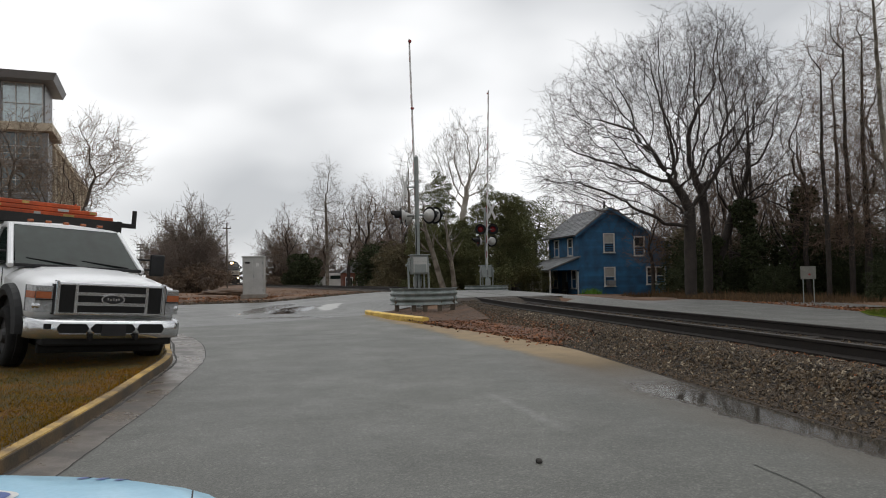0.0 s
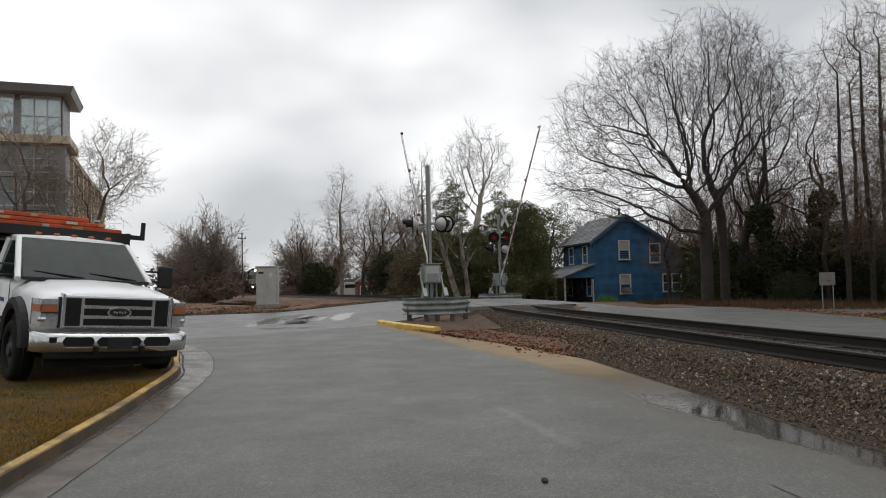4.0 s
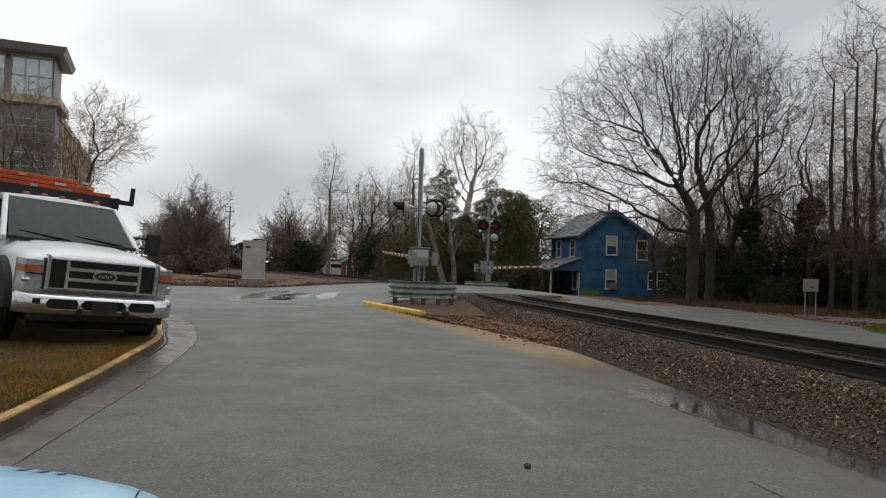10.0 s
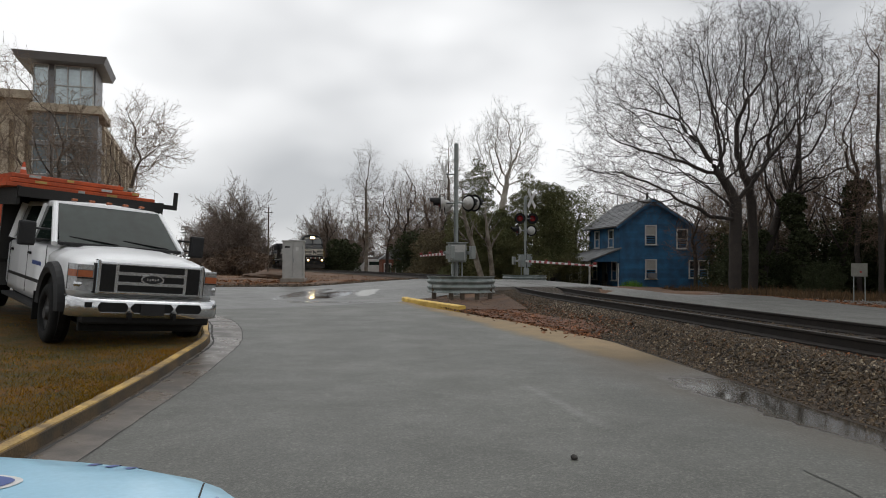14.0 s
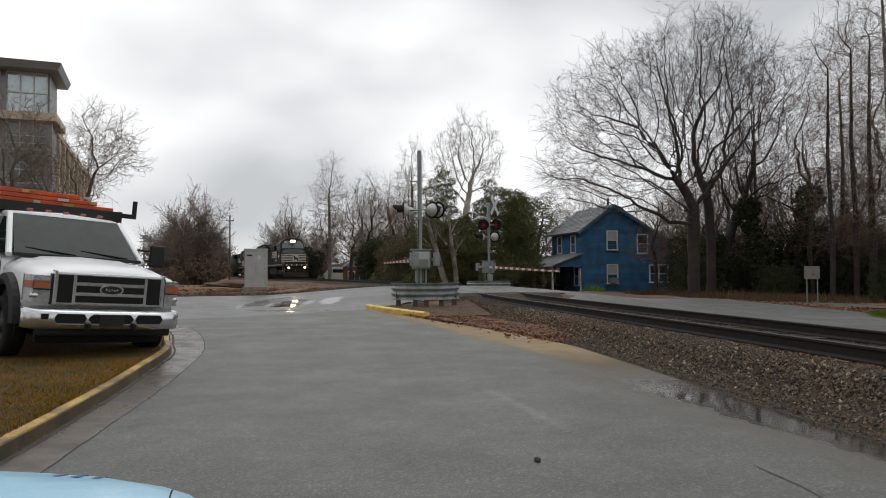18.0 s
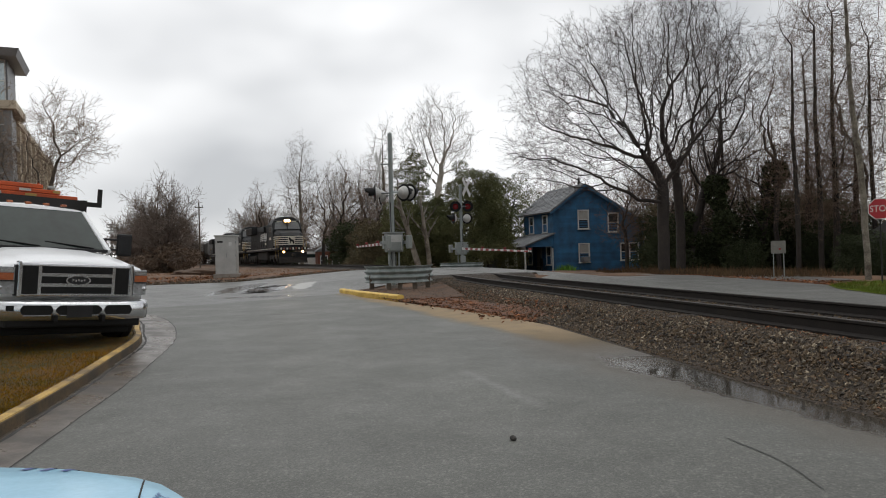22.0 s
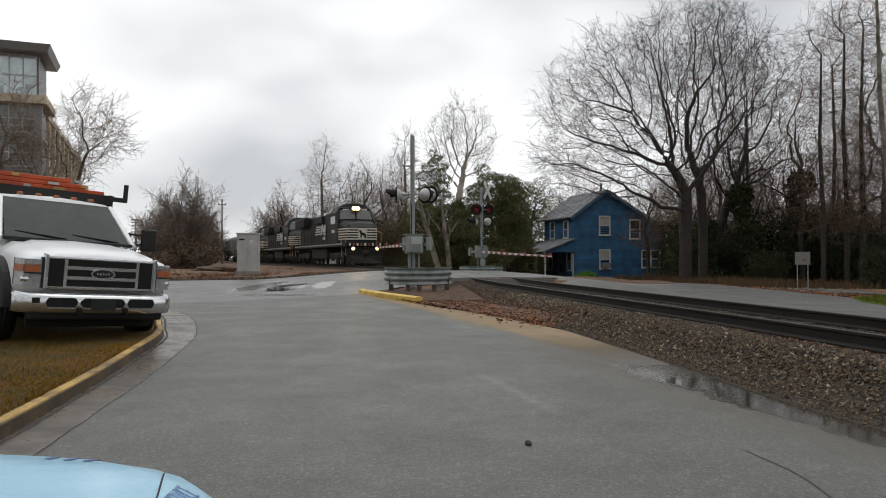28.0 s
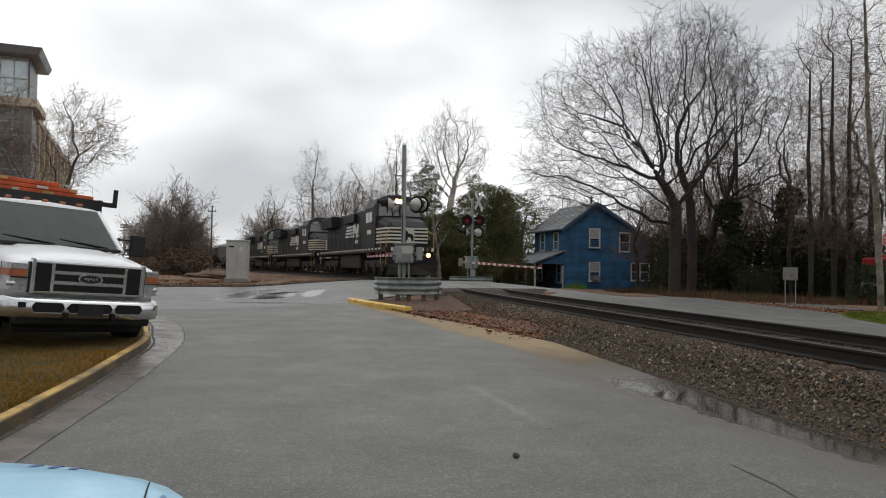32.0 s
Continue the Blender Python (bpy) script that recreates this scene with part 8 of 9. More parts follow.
# parked vans far beyond the track
for x, y, rz, lab in ((-6.1, 84.0, 172, "white boxy van parked far beyond the track"), (-15.4, 104.0, 96, "white box truck parked far beyond the track")):
    vn = thing("van", lab, "van", pose(x, y, lie1(x, y), 0, 0, rz), group="parked vans")
    box_part("cargo_box", (0, -0.8, 1.45), (1.95, 3.6, 1.9), LWHITE, vn, bevel=0.05)
    bm = bmesh.new()
    loft(bm, [(1.0, mirror([(0.95, 0.5), (0.95, 2.0), (0.0, 2.1)])), (1.7, mirror([(0.93, 0.5), (0.9, 1.3), (0.0, 1.35)])), (2.5, mirror([(0.88, 0.5), (0.85, 1.1), (0.0, 1.15)]))])
    part("cab", bm, LWHITE, vn)
    plate("windscreen", [(-0.8, 1.72, 1.36), (0.8, 1.72, 1.36), (0.78, 1.15, 1.98), (-0.78, 1.15, 1.98)], CARGLASS, vn, t=0.03)
    for sx in (-1, 1):
        box_part("side_window", (sx * 0.99, -0.9, 1.8), (0.02, 2.4, 0.5), CARGLASS, vn)
        for yy in (-1.7, 1.6):
            wheel(vn, (sx * 0.9, yy, 0.36), 0.36, 0.22)

# ---- signs and posts ----
st = thing("stop_sign", "red octagonal stop sign on a dark post by the verge", "road sign", pose(17.0, 25.5, lie1(17.0, 25.5), 0, 0, -33))
rod_part("post", (0, 0.03, 0), (0, 0.03, 3.0), 0.03, STEEL_DARK, st)
bm = bmesh.new()
zc = 2.49 - lie1(17.0, 25.5)
octo = [(0.38 / math.cos(math.pi / 8) * math.cos(math.pi / 8 + k * math.pi / 4), zc + 0.38 / math.cos(math.pi / 8) * math.sin(math.pi / 8 + k * math.pi / 4)) for k in range(8)]
add_prism(bm, octo, -0.006, 0.0)
part("white_border", bm, LWHITE, st)
bm = bmesh.new()
add_prism(bm, [((a) * 0.93, zc + (b - zc) * 0.93) for a, b in octo], -0.011, -0.0065)
face = part("face", bm, mat("stop_sign_red", (0.42, 0.02, 0.03), 0.4, var=0.1, bump=0), st)
lettering("STOP", 0.30, LWHITE, face, Matrix.Translation((0, -0.014, zc)) @ pose(0, 0, 0, 90) @ Matrix.Diagonal((0.92, 1.1, 1, 1)), label="white STOP lettering")

sg = thing("small_sign", "plain grey metal sign on two thin posts with a red reflector", "sign", pose(15.5, 30.0, lie1(15.5, 30.0), 0, 0, -24))
zc = 1.18 - lie1(15.5, 30.0)
box_part("board", (0, 0, zc), (0.58, 0.02, 0.54), mat("dull_sign_back", (0.21, 0.205, 0.18), 0.6, 0.2, var=0.2, scale=4, fine=50, bump=0.05), sg, bevel=0.004)
for sx in (-0.2, 0.2):
    rod_part("post", (sx, 0.03, 0), (sx, 0.03, zc + 0.25), 0.02, GALV, sg)
rod_part("reflector", (0.05, -0.012, zc - 0.08), (0.05, -0.02, zc - 0.08), 0.045, REDP, sg)

b = thing("bollard", "yellow steel bollard on the green verge", "bollard", pose(17.4, 24.8, lie1(17.4, 24.8)))
rod_part("tube", (0, 0, 0), (0, 0, 0.95), 0.062, YELLOW, b, seg=16)
bm = bmesh.new()
bmesh.ops.create_uvsphere(bm, u_segments=16, v_segments=8, radius=0.062, matrix=Matrix.Translation((0, 0, 0.95)))
part("cap", bm, YELLOW, b, smooth=True)
b = thing("gas_valve", "yellow gas valve post with a small meter", "valve", pose(16.75, 24.5, lie1(16.75, 24.5)))
rod_part("pipe", (0, 0, 0), (0, 0, 0.9), 0.05, YELLOW, b)
box_part("meter", (-0.03, 0, 0.66), (0.16, 0.15, 0.24), YELLOW, b, bevel=0.03)
rod_part("cross_pipe", (-0.2, 0, 0.82), (0.22, 0, 0.82), 0.035, YELLOW, b)
rod_part("vent", (0.16, 0, 0.66), (0.16, 0, 0.86), 0.03, YELLOW, b)
b = thing("sandwich_board", "small white A-frame board on the verge", "sign", pose(17.0, 23.5, lie1(17.0, 23.5), 0, 0, -30))
for sy in (-1, 1):
    bm = bmesh.new()
    add_box(bm, (0, 0, 0.27), (0.21, 0.015, 0.50), bevel=0.005)
    p = part("panel", bm, LWHITE, b, m=pose(0, sy * 0.11, 0, sy * 13))
    box_part("dark_field", (0, sy * 0.0 - 0.012 * (1 if sy < 0 else -1), 0.36), (0.15, 0.006, 0.14), STEEL_DARK, p)
    box_part("dark_field", (0, sy * 0.0 - 0.012 * (1 if sy < 0 else -1), 0.16), (0.13, 0.006, 0.10), REDP, p)

# pole and floodlight masts in the distance
p = thing("utility_pole", "brown timber utility pole beyond the dirt lot", "pole", pose(-28.0, 95.0, 0.2))
rod_part("pole", (0, 0, 0), (0, 0, 8.8), 0.11, TIMBER, p, r2=0.08)
box_part("crossarm", (0, 0, 8.1), (1.1, 0.1, 0.10), TIMBER, p)
for k in (-0.45, 0.0, 0.45):
    rod_part("insulator", (k, 0, 8.16), (k, 0, 8.36), 0.05, GALV, p)
for x, y, h in ((-92, 222, 13.2), (-101, 226, 12.8)):
    p = thing("floodlight_mast", "thin sports floodlight mast on the horizon", "mast", pose(x, y, 0), group="floodlights")
    rod_part("pole", (0, 0, 0), (0, 0, h), 0.2, GALV, p)
    for k in range(3):
        box_part("lamp_row", (0, 0, h - 0.9 * k), (2.4, 0.4, 0.3), GALV, p)

# ---- ground details ----
def ragged(name, lower, upper, material, label, category, seed, dz=0.011, wob=0.10):
    """A patch between two edges, with ragged banks."""
    rng = random.Random(seed)
    lo, up = smooth_line(lower, 12), smooth_line(upper, 12)
    n = min(len(lo), len(up))
    L = []
    R = []
    for i in range(n):
        a, b2 = lo[int(i * (len(lo) - 1) / (n - 1))], up[int(i * (len(up) - 1) / (n - 1))]
        k = min(1.0, 6 * i / n, 6 * (n - 1 - i) / n)
        mx, my = (a[0] + b2[0]) / 2, (a[1] + b2[1]) / 2
        w = wob * (math.sin(i * 0.9) + 0.6 * math.sin(i * 2.3 + seed)) + rng.gauss(0, wob * 0.5)
        w2 = rng.gauss(0, wob * 0.5)
        L.append((mx + (a[0] - mx) * k + w, my + (a[1] - my) * k + w * 0.5))
        R.append((mx + (b2[0] - mx) * k + w2, my + (b2[1] - my) * k + w2))
    return strip(name, L, R, material, label, category, dz=dz, across=4, step=0.14)




def crack(pts, w, mt, label, seed, dz=0.0105, jit=0.02):
    rng = random.Random(seed)
    ln = smooth_line(pts, 8)
    L, R = [], []
    for i, (x, y) in enumerate(ln):
        a, b2 = ln[max(0, i - 1)], ln[min(len(ln) - 1, i + 1)]
        dx, dy = b2[0] - a[0], b2[1] - a[1]
        n = math.hypot(dx, dy) or 1
        j = rng.gauss(0, jit)
        ww = w * rng.uniform(0.5, 1.2)
        L.append((x - dy / n * (ww + j), y + dx / n * (ww + j)))
        R.append((x - dy / n * (j - ww), y + dx / n * (j - ww)))
    strip("road_crack", L, R, mt, label, "crack", dz=dz, across=1, step=0.12)


CRK = mat("crack_shadow", (0.055, 0.053, 0.05), 0.9, var=0.3, bump=0)
crack([q for q in gsm if 2.0 < q[1] < 17.5][::4], 0.007, CRK, "dark silted joint between gutter and asphalt", 5, dz=0.0088, jit=0.004)
crack([q for q in [(a + 0.05, b) for a, b in ksm] if 2.0 < q[1] < 16.5][::4], 0.02, CRK, "dark line at the foot of the kerb", 7, dz=0.0215, jit=0.006)
crack([(2.05, 4.75), (2.12, 4.4), (2.14, 4.1), (2.1, 3.7)], 0.006, mat("filled_crack", (0.066, 0.066, 0.060), 0.7, var=0.4, scale=9, bump=0.2), "thin dark crack in the asphalt", 1, jit=0.006)
crack([(-5.2, 15.3), (-4.5, 15.4), (-3.7, 15.5), (-2.8, 15.42), (-1.7, 15.6)], 0.012, CRK, "dark crack across the street", 2)
crack([(-8.5, 24.0), (-6.5, 23.8), (-4.0, 23.4), (-2.6, 23.0)], 0.010, CRK, "dark crack along the cross street", 6, dz=0.018)

stn = bmesh.new()
bmesh.ops.create_icosphere(stn, subdivisions=2, radius=0.025)
for v in stn.verts:
    v.co *= 1 + 0.3 * noise.noise(v.co * 30)
    v.co.z *= 0.8
so = part("stone", stn, mat("dark_stone", (0.05, 0.045, 0.04), 0.8, var=0.3, scale=20, fine=80, bump=0.3), None)
so.matrix_world = pose(0.635, 4.92, 0.021)
tagged(so, "single dark stone lying on the asphalt", "stone")


def scatter(count, seed, pick, shape, material, name, label, category, spread=0.0):
    """Many small loose pieces joined into one, lying on the land: pick gives x, y and size, or None."""
    rng = random.Random(seed)
    base_v, base_f = shape
    pts = []
    while len(pts) < count:
        p = pick(rng)
        if p:
            pts.append(p)
    xs, ys, ss = (np.array([p[i] for p in pts]) for i in range(3))
    zs = lie(xs, ys)
    r2 = np.random.default_rng(seed)
    bv = np.array(base_v)
    k = len(bv)
    ang = r2.uniform(0, 6.28, (count, 3))
    tilt = spread if spread else 3.14
    ca, sa = np.cos(ang[:, 0]), np.sin(ang[:, 0])
    tx, ty = (ang[:, 1] / 3.14 - 1) * tilt, (ang[:, 2] / 3.14 - 1) * tilt
    V = np.zeros((count, k, 3))
    jit = r2.uniform(0.65, 1.35, (count, k, 1))
    loc = bv[None] * ss[:, None, None] * jit
    y1 = loc[..., 1] * np.cos(tx)[:, None] - loc[..., 2] * np.sin(tx)[:, None]
    z1 = loc[..., 1] * np.sin(tx)[:, None] + loc[..., 2] * np.cos(tx)[:, None]
    x2 = loc[..., 0] * np.cos(ty)[:, None] + z1 * np.sin(ty)[:, None]
    z2 = -loc[..., 0] * np.sin(ty)[:, None] + z1 * np.cos(ty)[:, None]
    V[..., 0] = x2 * ca[:, None] - y1 * sa[:, None] + xs[:, None]
    V[..., 1] = x2 * sa[:, None] + y1 * ca[:, None] + ys[:, None]
    V[..., 2] = z2 + (zs + 0.012)[:, None]
    F = (np.array(base_f)[None] + (np.arange(count) * k)[:, None, None]).reshape(-1, len(base_f[0]))
    return tagged(raw(name, V.reshape(-1, 3).tolist(), F.tolist(), material), label, category, kind="stuff")


OCT = ([(1, 0, 0), (-0.9, 0.2, 0), (0.1, 0.8, 0), (0, -0.75, 0.1), (0, 0.1, 0.6), (0.1, 0, -0.6)], [(0, 2, 4), (2, 1, 4), (1, 3, 4), (3, 0, 4), (2, 0, 5), (1, 2, 5), (3, 1, 5), (0, 3, 5)])
LEAF = ([(-1, -0.35, 0), (0, -0.5, 0.15), (1, 0, 0), (0, 0.5, 0.2)], [(0, 1, 2), (0, 2, 3)])
BLADE = ([(-0.06, 0, 0), (0.06, 0, 0), (0.25, 0.1, 1.0)], [(0, 1, 2)])


def along(q0, q1, s0, s1, near=1.0):
    """Picks on the track's bank between two offsets; denser where the run is short."""
    def pick(rng):
        s = s0 + (s1 - s0) * rng.random() ** near
        x, y, h = on_track(s)
        q = rng.uniform(q0, q1)
        return x + math.cos(h) * q, y + math.sin(h) * q, rng.uniform(0.014, 0.034) * (1 + 0.02 * max(0, y - 5))
    return pick


scatter(26000, 21, along(-2.22, -0.95, 61.5, 76, 1.2), OCT, STONE, "ballast_stones", "loose grey and brown ballast stones on the bank", "gravel")
scatter(7000, 22, along(-2.15, -0.9, 76, 87, 1.0), OCT, STONE, "ballast_stones", "loose grey ballast stones towards the crossing", "gravel")
scatter(3500, 23, along(-0.68, 0.68, 62, 84, 1.0), OCT, STONE, "ballast_stones", "dark ballast stones between the rails", "gravel")
scatter(70, 24, along(-2.3, -2.0, 61.5, 76, 1.0), OCT, STONE, "loose_gravel", "scattered gravel washed onto the street edge", "gravel")
scatter(2600, 41, along(-2.06, -0.9, 61.5, 80, 1.2), OCT, PALESTONE, "ballast_stones", "pale stones among the dark ballast", "gravel")
scatter(800, 25, along(-1.12, -0.86, 67.6, 71.2, 1.0), LEAF, LEAVES_BROWN, "fallen_leaves", "heap of orange-brown fallen leaves by the rail", "leaves", spread=0.7)
scatter(2200, 26, along(-2.2, -0.85, 61.5, 80, 1.0), LEAF, LEAVES_BROWN, "fallen_leaves", "scattered brown leaves on the ballast", "leaves", spread=0.7)


def isle(rng):
    x, y = rng.uniform(-1.9, 3.0), rng.uniform(13.2, 23.0)
    q, _ = off_track(x, y)
    lim = -2.45 - 2.6 * max(0.0, (y - 13.0) / 10.0)
    if not lim < q[0] < -1.6:
        return None
    return x, y, rng.uniform(0.022, 0.05)


ragged("leaf_litter", [(-0.35, 18.4), (0.1, 17.2), (0.75, 15.8), (1.5, 14.2), (2.2, 12.6)], [(0.6, 19.5), (1.0, 18.3), (1.5, 17.0), (2.0, 15.4), (2.5, 13.4)], mat("rust_brown_litter", (0.17, 0.066, 0.027), 0.9, var=0.4, scale=2.5, fine=40, bump=0.5, col2=(0.075, 0.040, 0.026)), "rust-brown leaf litter between street and ballast", "leaf litter", 14, 0.03, 0.10)


def edge_litter(rng):
    k = rng.random()
    x = float(np.interp(k, [0, 0.5, 1], [0.1, 1.1, 2.4])) + rng.gauss(0, 0.3)
    return x, float(np.interp(k, [0, 0.5, 1], [18.8, 16.4, 12.8])) + rng.gauss(0, 0.4), rng.uniform(0.03, 0.07)


scatter(3500, 39, edge_litter, LEAF, LEAVES_BROWN, "fallen_leaves", "rust-brown leaves along the street edge", "leaves", spread=0.7)
scatter(9000, 27, isle, LEAF, LEAVES_BROWN, "fallen_leaves", "rust-brown fallen leaves on the crossing island", "leaves", spread=0.7)
scatter(1500, 28, isle, OCT, STONE, "loose_gravel", "gravel among leaves on the crossing island", "gravel")


def road_edge(rng):
    y = rng.uniform(14, 46)
    x = float(np.interp(y, [14, 18.5, 24, 30, 40, 46], [19.0, 16.8, 14.8, 13.4, 12.2, 11.6])) + abs(rng.gauss(0, 1.2))
    return x, y, rng.uniform(0.05, 0.1)


scatter(3000, 29, road_edge, LEAF, LEAVES_BROWN, "fallen_leaves", "brown leaf litter along the far road edge", "leaves", spread=0.7)
DRY = mat("dry_rust_grass", (0.115, 0.066, 0.027), 0.9, var=0.35, scale=1.0, fine=20, bump=0, rand=0.4)


def dry(rng):
    y = rng.uniform(31, 47)
    return float(np.interp(y, [31, 40, 47], [13.6, 12.4, 11.8])) + rng.random() ** 1.2 * 6.5, y, rng.uniform(0.10, 0.24) + 0.35 * max(0, noise.noise(Vector((y * 0.7, 3, 1)))) + rng.random() * 0.15


scatter(9000, 30, dry, BLADE, DRY, "dry_grass", "tall rust-brown dry grass below the trees", "grass", spread=0.35)


def lot(rng):
    x, y = rng.uniform(-34, -2), rng.uniform(32.5, 62)
    q, _ = off_track(x, y)
    if q[0] > -3.2 or (x > -8 and y < 37) or rng.random() < 0.3:
        return None
    return x, y, rng.uniform(0.03, 0.11) * (2.4 if rng.random() < 0.08 else 1)


STRAW = mat("dead_straw_grass", (0.20, 0.098, 0.036), 0.9, var=0.35, scale=1.0, fine=20, bump=0, rand=0.4)
scatter(16000, 31, lot, BLADE, STRAW, "dead_grass", "dead straw-coloured grass on the dirt lot", "grass", spread=0.5)


def lot_edge(rng):
    x = rng.uniform(-24, -3)
    y = float(np.interp(x, [-24, -12, -8, -5.6, -3], [31.2, 31.6, 32.2, 34.2, 36.6])) + abs(rng.gauss(0, 0.7))
    return x, y, rng.uniform(0.03, 0.12)


scatter(2600, 32, lot_edge, OCT, STONE, "loose_gravel", "stones and rubble along the dirt lot edge", "gravel")


def lot_front(rng):
    x = rng.uniform(-24, -3)
    y = float(np.interp(x, [-24, -12, -8, -5.6, -3], [31.4, 31.8, 32.4, 34.4, 36.8])) + abs(rng.gauss(0, 3.0))
    if off_track(x, y)[0][0] > -3.0 or noise.noise(Vector((x * 0.6, y * 0.35, 2.0))) < -0.12:
        return None
    return x, y, rng.uniform(0.04, 0.13)


scatter(9000, 34, lot_front, BLADE, STRAW, "dead_grass", "tufts of dead orange-brown grass along the dirt lot", "grass", spread=0.6)
scatter(3500, 35, lot_front, LEAF, LEAVES_BROWN, "fallen_leaves", "brown leaves blown over the dirt lot", "leaves", spread=0.7)
md = bmesh.new()
bmesh.ops.create_icosphere(md, subdivisions=4, radius=1.0)
for v in md.verts:
    k = 1 + 0.22 * noise.noise(v.co * 2.2) + 0.1 * noise.noise(v.co * 6)
    v.co = Vector((v.co.x * 1.9 * k, v.co.y * 1.2 * k, v.co.z * 0.30 * k))
mo = part("earth_heap", md, mat("leafy_brown_earth", (0.105, 0.064, 0.040), 0.9, var=0.35, scale=3, fine=25, bump=0.6), None, smooth=True)
mo.matrix_world = pose(-13.4, 46.0, lie1(-13.4, 46.0) + 0.1)
tagged(mo, "low heap of brown leafy earth on the dirt lot", "heap")

# lawn blades
LAWNB = mat("dormant_grass_blades", (0.27, 0.128, 0.008), 0.9, var=0.35, scale=0.8, fine=15, bump=0, rand=0.5, col2=(0.15, 0.098, 0.009), spec=0.08)
LAWNG = mat("green_grass_blades", (0.075, 0.105, 0.022), 0.9, var=0.35, scale=0.8, fine=15, bump=0, rand=0.5, spec=0.2)


def lawn_pick(lo, hi):
    def pick(rng):
        y = 2.6 + 10.5 * rng.random() ** 1.3
        edge = float(np.interp(y, [a[1] for a in ksm], [a[0] for a in ksm])) - 0.11
        x = edge - 9.0 * rng.random() ** 1.4
        return x, y, rng.uniform(lo, hi)
    return pick


def lift_lawn(ob):
    n = len(ob.data.vertices)
    co = np.zeros(n * 3)
    ob.data.vertices.foreach_get("co", co)
    co = co.reshape(-1, 3)
    x, y = co[:, 0], co[:, 1]
    want = np.interp(y, [-80, 6, 22, 31], [-0.05, 0, 0.17, 0.27]) + 0.125 + 0.015 * np.sin(x * 2.1 + y) * np.sin(y * 1.7) + 0.055 * np.clip(-x - 6, 0, 6)
    co[:, 2] += want - lie(x, y) - 0.012
    ob.data.vertices.foreach_set("co", co.ravel())
    return ob


lift_lawn(scatter(60000, 33, lawn_pick(0.014, 0.040), BLADE, LAWNB, "lawn_grass", "short dormant brown lawn grass", "grass", spread=0.8))
lift_lawn(scatter(3500, 34, lambda rng: (rng.gauss(-7.2, 1.0), rng.gauss(8.3, 0.6), rng.uniform(0.03, 0.07)), BLADE, LAWNG, "lawn_weeds", "patch of green weeds in the lawn", "grass", spread=0.7))


def kerb_side(rng):
    y = 2.6 + 7.0 * rng.random() ** 1.2
    edge = float(np.interp(y, [a[1] for a in ksm], [a[0] for a in ksm])) - 0.10
    return edge - 3.2 * rng.random() ** 1.5, y, rng.uniform(0.03, 0.06)


lift_lawn(scatter(22000, 40, kerb_side, BLADE, LAWNB, "lawn_grass", "dormant brown grass tufts along the kerb", "grass", spread=1.0))
lift_lawn(scatter(18000, 38, lawn_pick(0.014, 0.035), BLADE, LAWNG, "lawn_grass", "sparse green grass in the brown lawn", "grass", spread=0.8))
lift_lawn(scatter(900, 35, lawn_pick(0.02, 0.04), LEAF, LEAVES_BROWN, "lawn_leaves", "scattered dead leaves on the lawn", "leaves", spread=0.6))

# green verge by the stop sign
strip("green_verge", [(11.6, 10.0), (12.2, 14.0), (12.8, 17.0), (13.2, 20.0), (13.45, 22.4), (14.2, 24.2), (15.6, 25.4)], [(36, 4), (34, 9.0), (31, 13.0), (29, 17), (27, 20.5), (24, 26.0), (19.5, 28.5)], GRASS_GREEN, "fresh green winter grass verge", "verge", dz=0.03, across=8, step=0.5)


def verge(rng):
    y = rng.uniform(14.0, 26.5)
    x = float(np.interp(y, [14, 17, 20, 22.4, 24.2, 25.4, 28], [12.3, 12.9, 13.3, 13.55, 14.3, 15.7, 18])) + 8.0 * rng.random() ** 1.6
    return x, y, rng.uniform(0.06, 0.14)


scatter(16000, 36, verge, BLADE, GRASS_GREEN, "verge_grass", "fresh green grass blades", "grass", spread=0.5)
# bright green weed and brick by the blue house
scatter(600, 37, lambda rng: (rng.gauss(12.0, 0.35), rng.gauss(56.4, 0.3), rng.uniform(0.22, 0.52)), BLADE, mat("bright_green_weed", (0.13, 0.30, 0.03), 0.8, var=0.3, bump=0, rand=0.3), "green_weed", "bright green weed by the blue house", "plant", spread=0.4)

# marks on the blue car
FADED = mat("faded_navy_lettering", (0.10, 0.20, 0.36), 0.5, var=0.1, bump=0)
sv = lettering("SERVICE", 0.088, FADED, car_front, Matrix(), depth=0.0004, label="navy SERVICE lettering")
drape(sv, pose(0.812, -0.70, 0, 0, 0, 90) @ Matrix(((0.5, 1.5, 0, 0), (0, 1.05, 0, 0), (0, 0, 1, 0), (0, 0, 0, 1))), 0.002)


def oval(name, a, b, lift, material, parent, label=""):
    """A flat rounded lozenge laid on the hood."""
    bm = bmesh.new()
    ctr = bm.verts.new((0, 0, 0))
    rings = []
    for q in (0.35, 0.7, 1.0):
        rings.append([bm.verts.new((a * q * math.copysign(abs(math.cos(u)) ** 0.75, math.cos(u)), b * q * math.copysign(abs(math.sin(u)) ** 0.75, math.sin(u)), 0)) for u in (2 * math.pi * k / 36 for k in range(36))])
    for k in range(36):
        bm.faces.new((ctr, rings[0][k], rings[0][(k + 1) % 36]))
        for r0, r1 in zip(rings, rings[1:]):
            bm.faces.new((r0[k], r1[k], r1[(k + 1) % 36], r0[(k + 1) % 36]))
    return drape(part(name, bm, material, parent, label), pose(0.02, -0.43, 0, 0, 0, -6), lift)


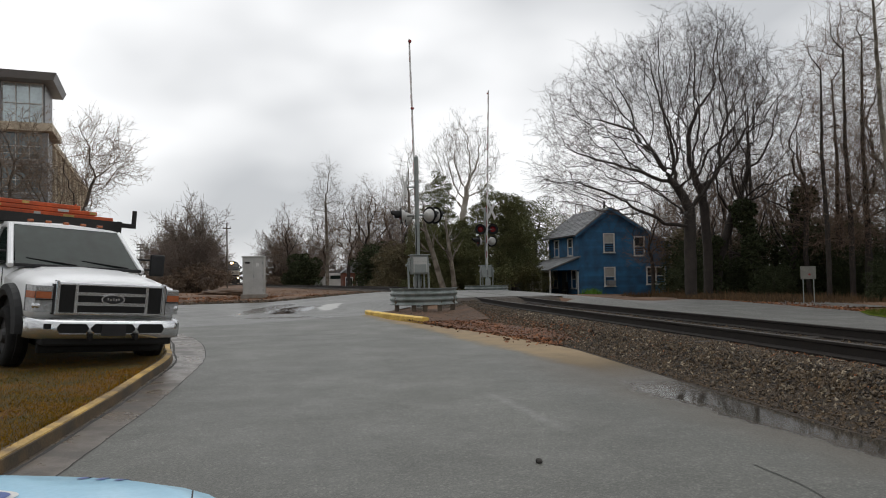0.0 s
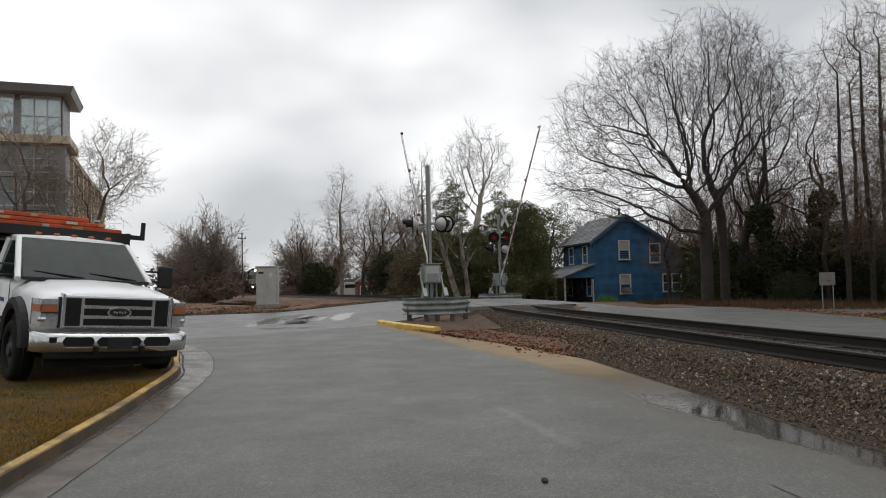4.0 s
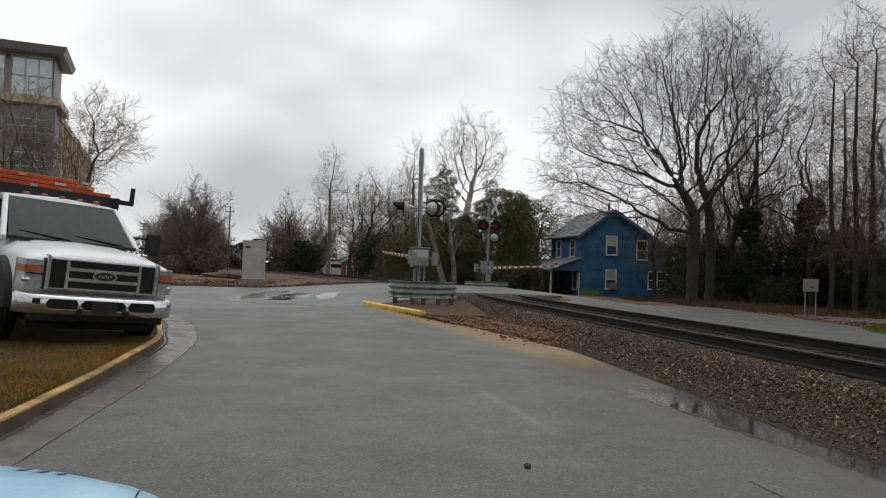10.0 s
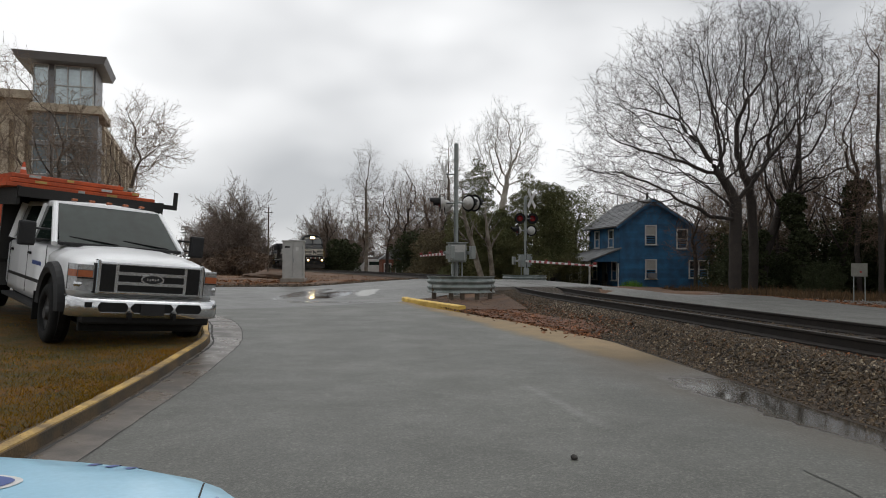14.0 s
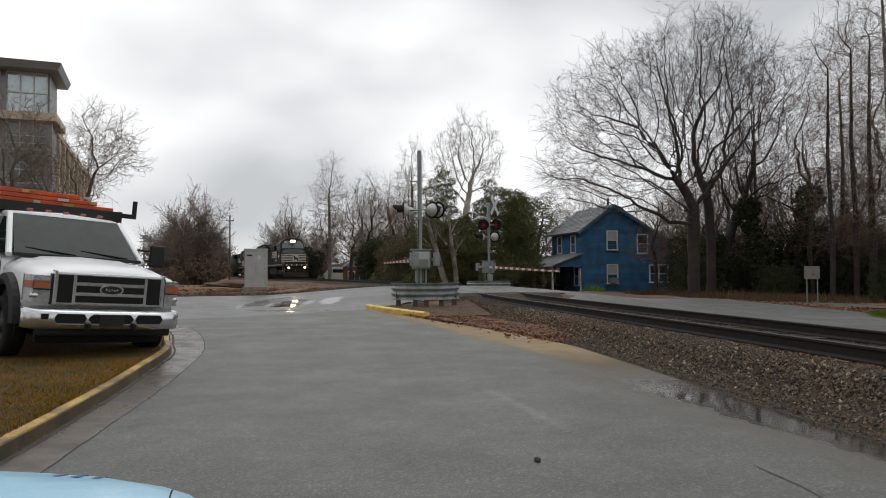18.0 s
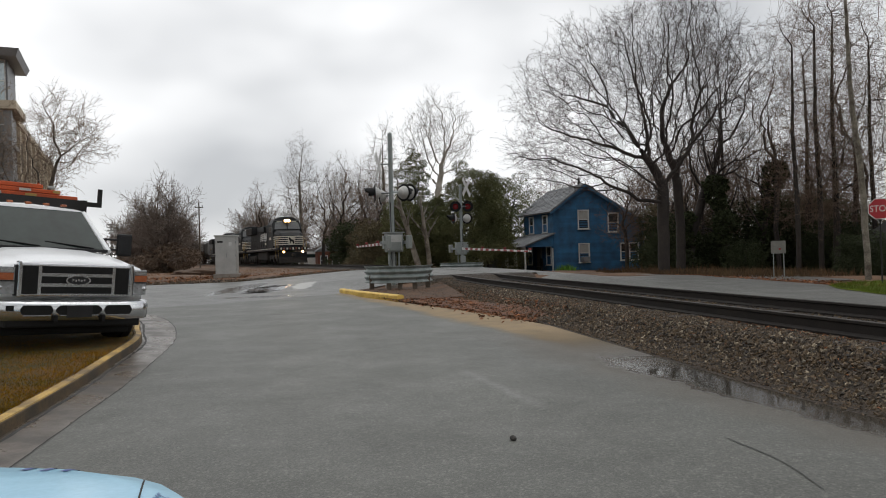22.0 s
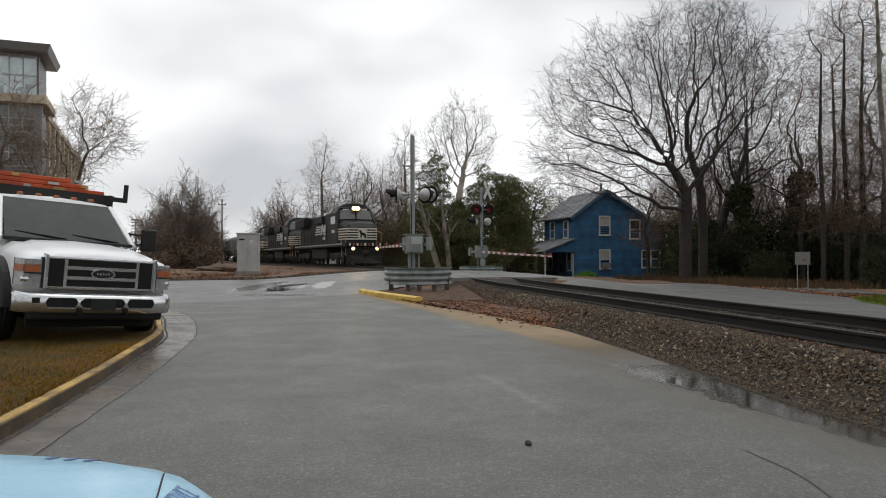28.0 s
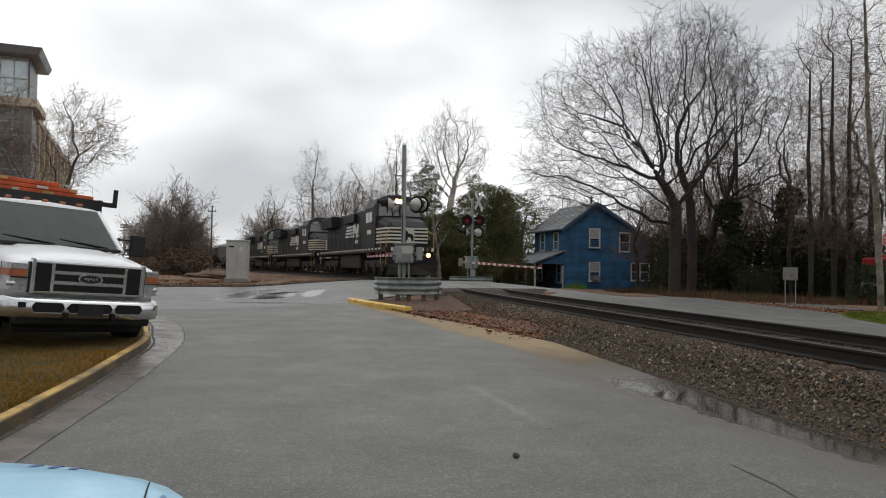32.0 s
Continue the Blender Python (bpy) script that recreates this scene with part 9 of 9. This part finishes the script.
em = oval("emblem_rim", 0.285, 0.108, 0.002, LWHITE, car_front, "white rim of the oval emblem")
fld = oval("emblem_field", 0.268, 0.092, 0.0035, NAVY, em, "navy oval emblem")
for k in range(5):
    bm = bmesh.new()
    bmesh.ops.create_grid(bm, x_segments=2, y_segments=5, size=0.5)
    bmesh.ops.scale(bm, vec=(0.055, 0.11, 1), verts=bm.verts)
    mk = drape(part("emblem_mark", bm, LWHITE, fld), pose(-0.16 + 0.088 * k, -0.412 - 0.009 * k, 0, 0, 0, -6), 0.005)
for k in range(3):
    bm = bmesh.new()
    bmesh.ops.create_grid(bm, x_segments=2, y_segments=4, size=0.5)
    bmesh.ops.scale(bm, vec=(0.022, 0.075, 1), verts=bm.verts)
    drape(part("front_lettering_bar", bm, NAVY, car_front), pose(0.395 + 0.058 * k, -0.205 - 0.024 * k, 0, 0, 0, -12 - 6 * k), 0.002)



# ---- what moves ----
def train_run():
    """Run of the leading headlight along the track, by seconds."""
    return ([0, 4, 8, 12.5, 15.5, 17, 19, 21, 23, 25, 27.5, 29, 30, 31, 32], [226.0, 208.8, 191.5, 173.0, 161.8, 156.4, 149.0, 141.9, 135.5, 129.5, 121.6, 116.7, 113.1, 109.2, 104.9])


def motions():
    # the barriers come down
    fall1 = [(0.0, 84), (1.2, 84), (2.0, 73), (3.0, 59.5), (3.5, 53), (4.0, 47.5), (4.5, 40.5), (5.5, 30), (7.0, 18), (8.0, 11.5), (9.0, 6), (10.0, 2.5), (11.5, 0.5), (13.0, 0), (32.0, 0)]
    fall2 = [(0.0, 84), (1.2, 84), (2.0, 75.5), (3.0, 61.5), (3.5, 52), (4.0, 45), (4.5, 37.5), (5.5, 26), (7.0, 13), (8.0, 7), (9.0, 3), (10.0, 0.5), (11.5, -1), (13.0, -1.5), (32.0, -1.5)]
    for arm, rows in ((arm1, fall1), (arm2, fall2)):
        at = arm.location.copy()
        walk(arm, [(t, pose(at.x, at.y, at.z, a)) for t, a in rows])
    # the train rolls round the bend
    tt, ss = train_run()
    for car_ob, back, half in train:
        rows = []
        for k in range(33):
            t = float(k)
            s = float(np.interp(t, tt, ss)) + 7.9 + back
            ax, ay, _ = on_track(s - half)
            bx, by, _ = on_track(s + half)
            x, y = (ax + bx) / 2, (ay + by) / 2
            rz = math.degrees(math.atan2(-(ax - bx), ay - by))
            rows.append((t, pose(x, y, float(rail_top(y)), 0, 0, rz)))
        walk(car_ob, rows)
    # the fire engine comes up to the junction
    rows = []
    for t, d in ((0.0, 62.0), (20.0, 62.0), (24.0, 36.0), (28.0, 13.0), (30.0, 5.2), (31.0, 2.3), (31.7, 0.6), (32.0, 0.0)):
        x, y = 23.1 + 0.95 * d, 35.6 + 0.30 * d
        rows.append((t, pose(x, y, -0.62, 0, 0, math.degrees(math.atan2(0.95, -0.30)))))
    walk(fe, rows)


motions()
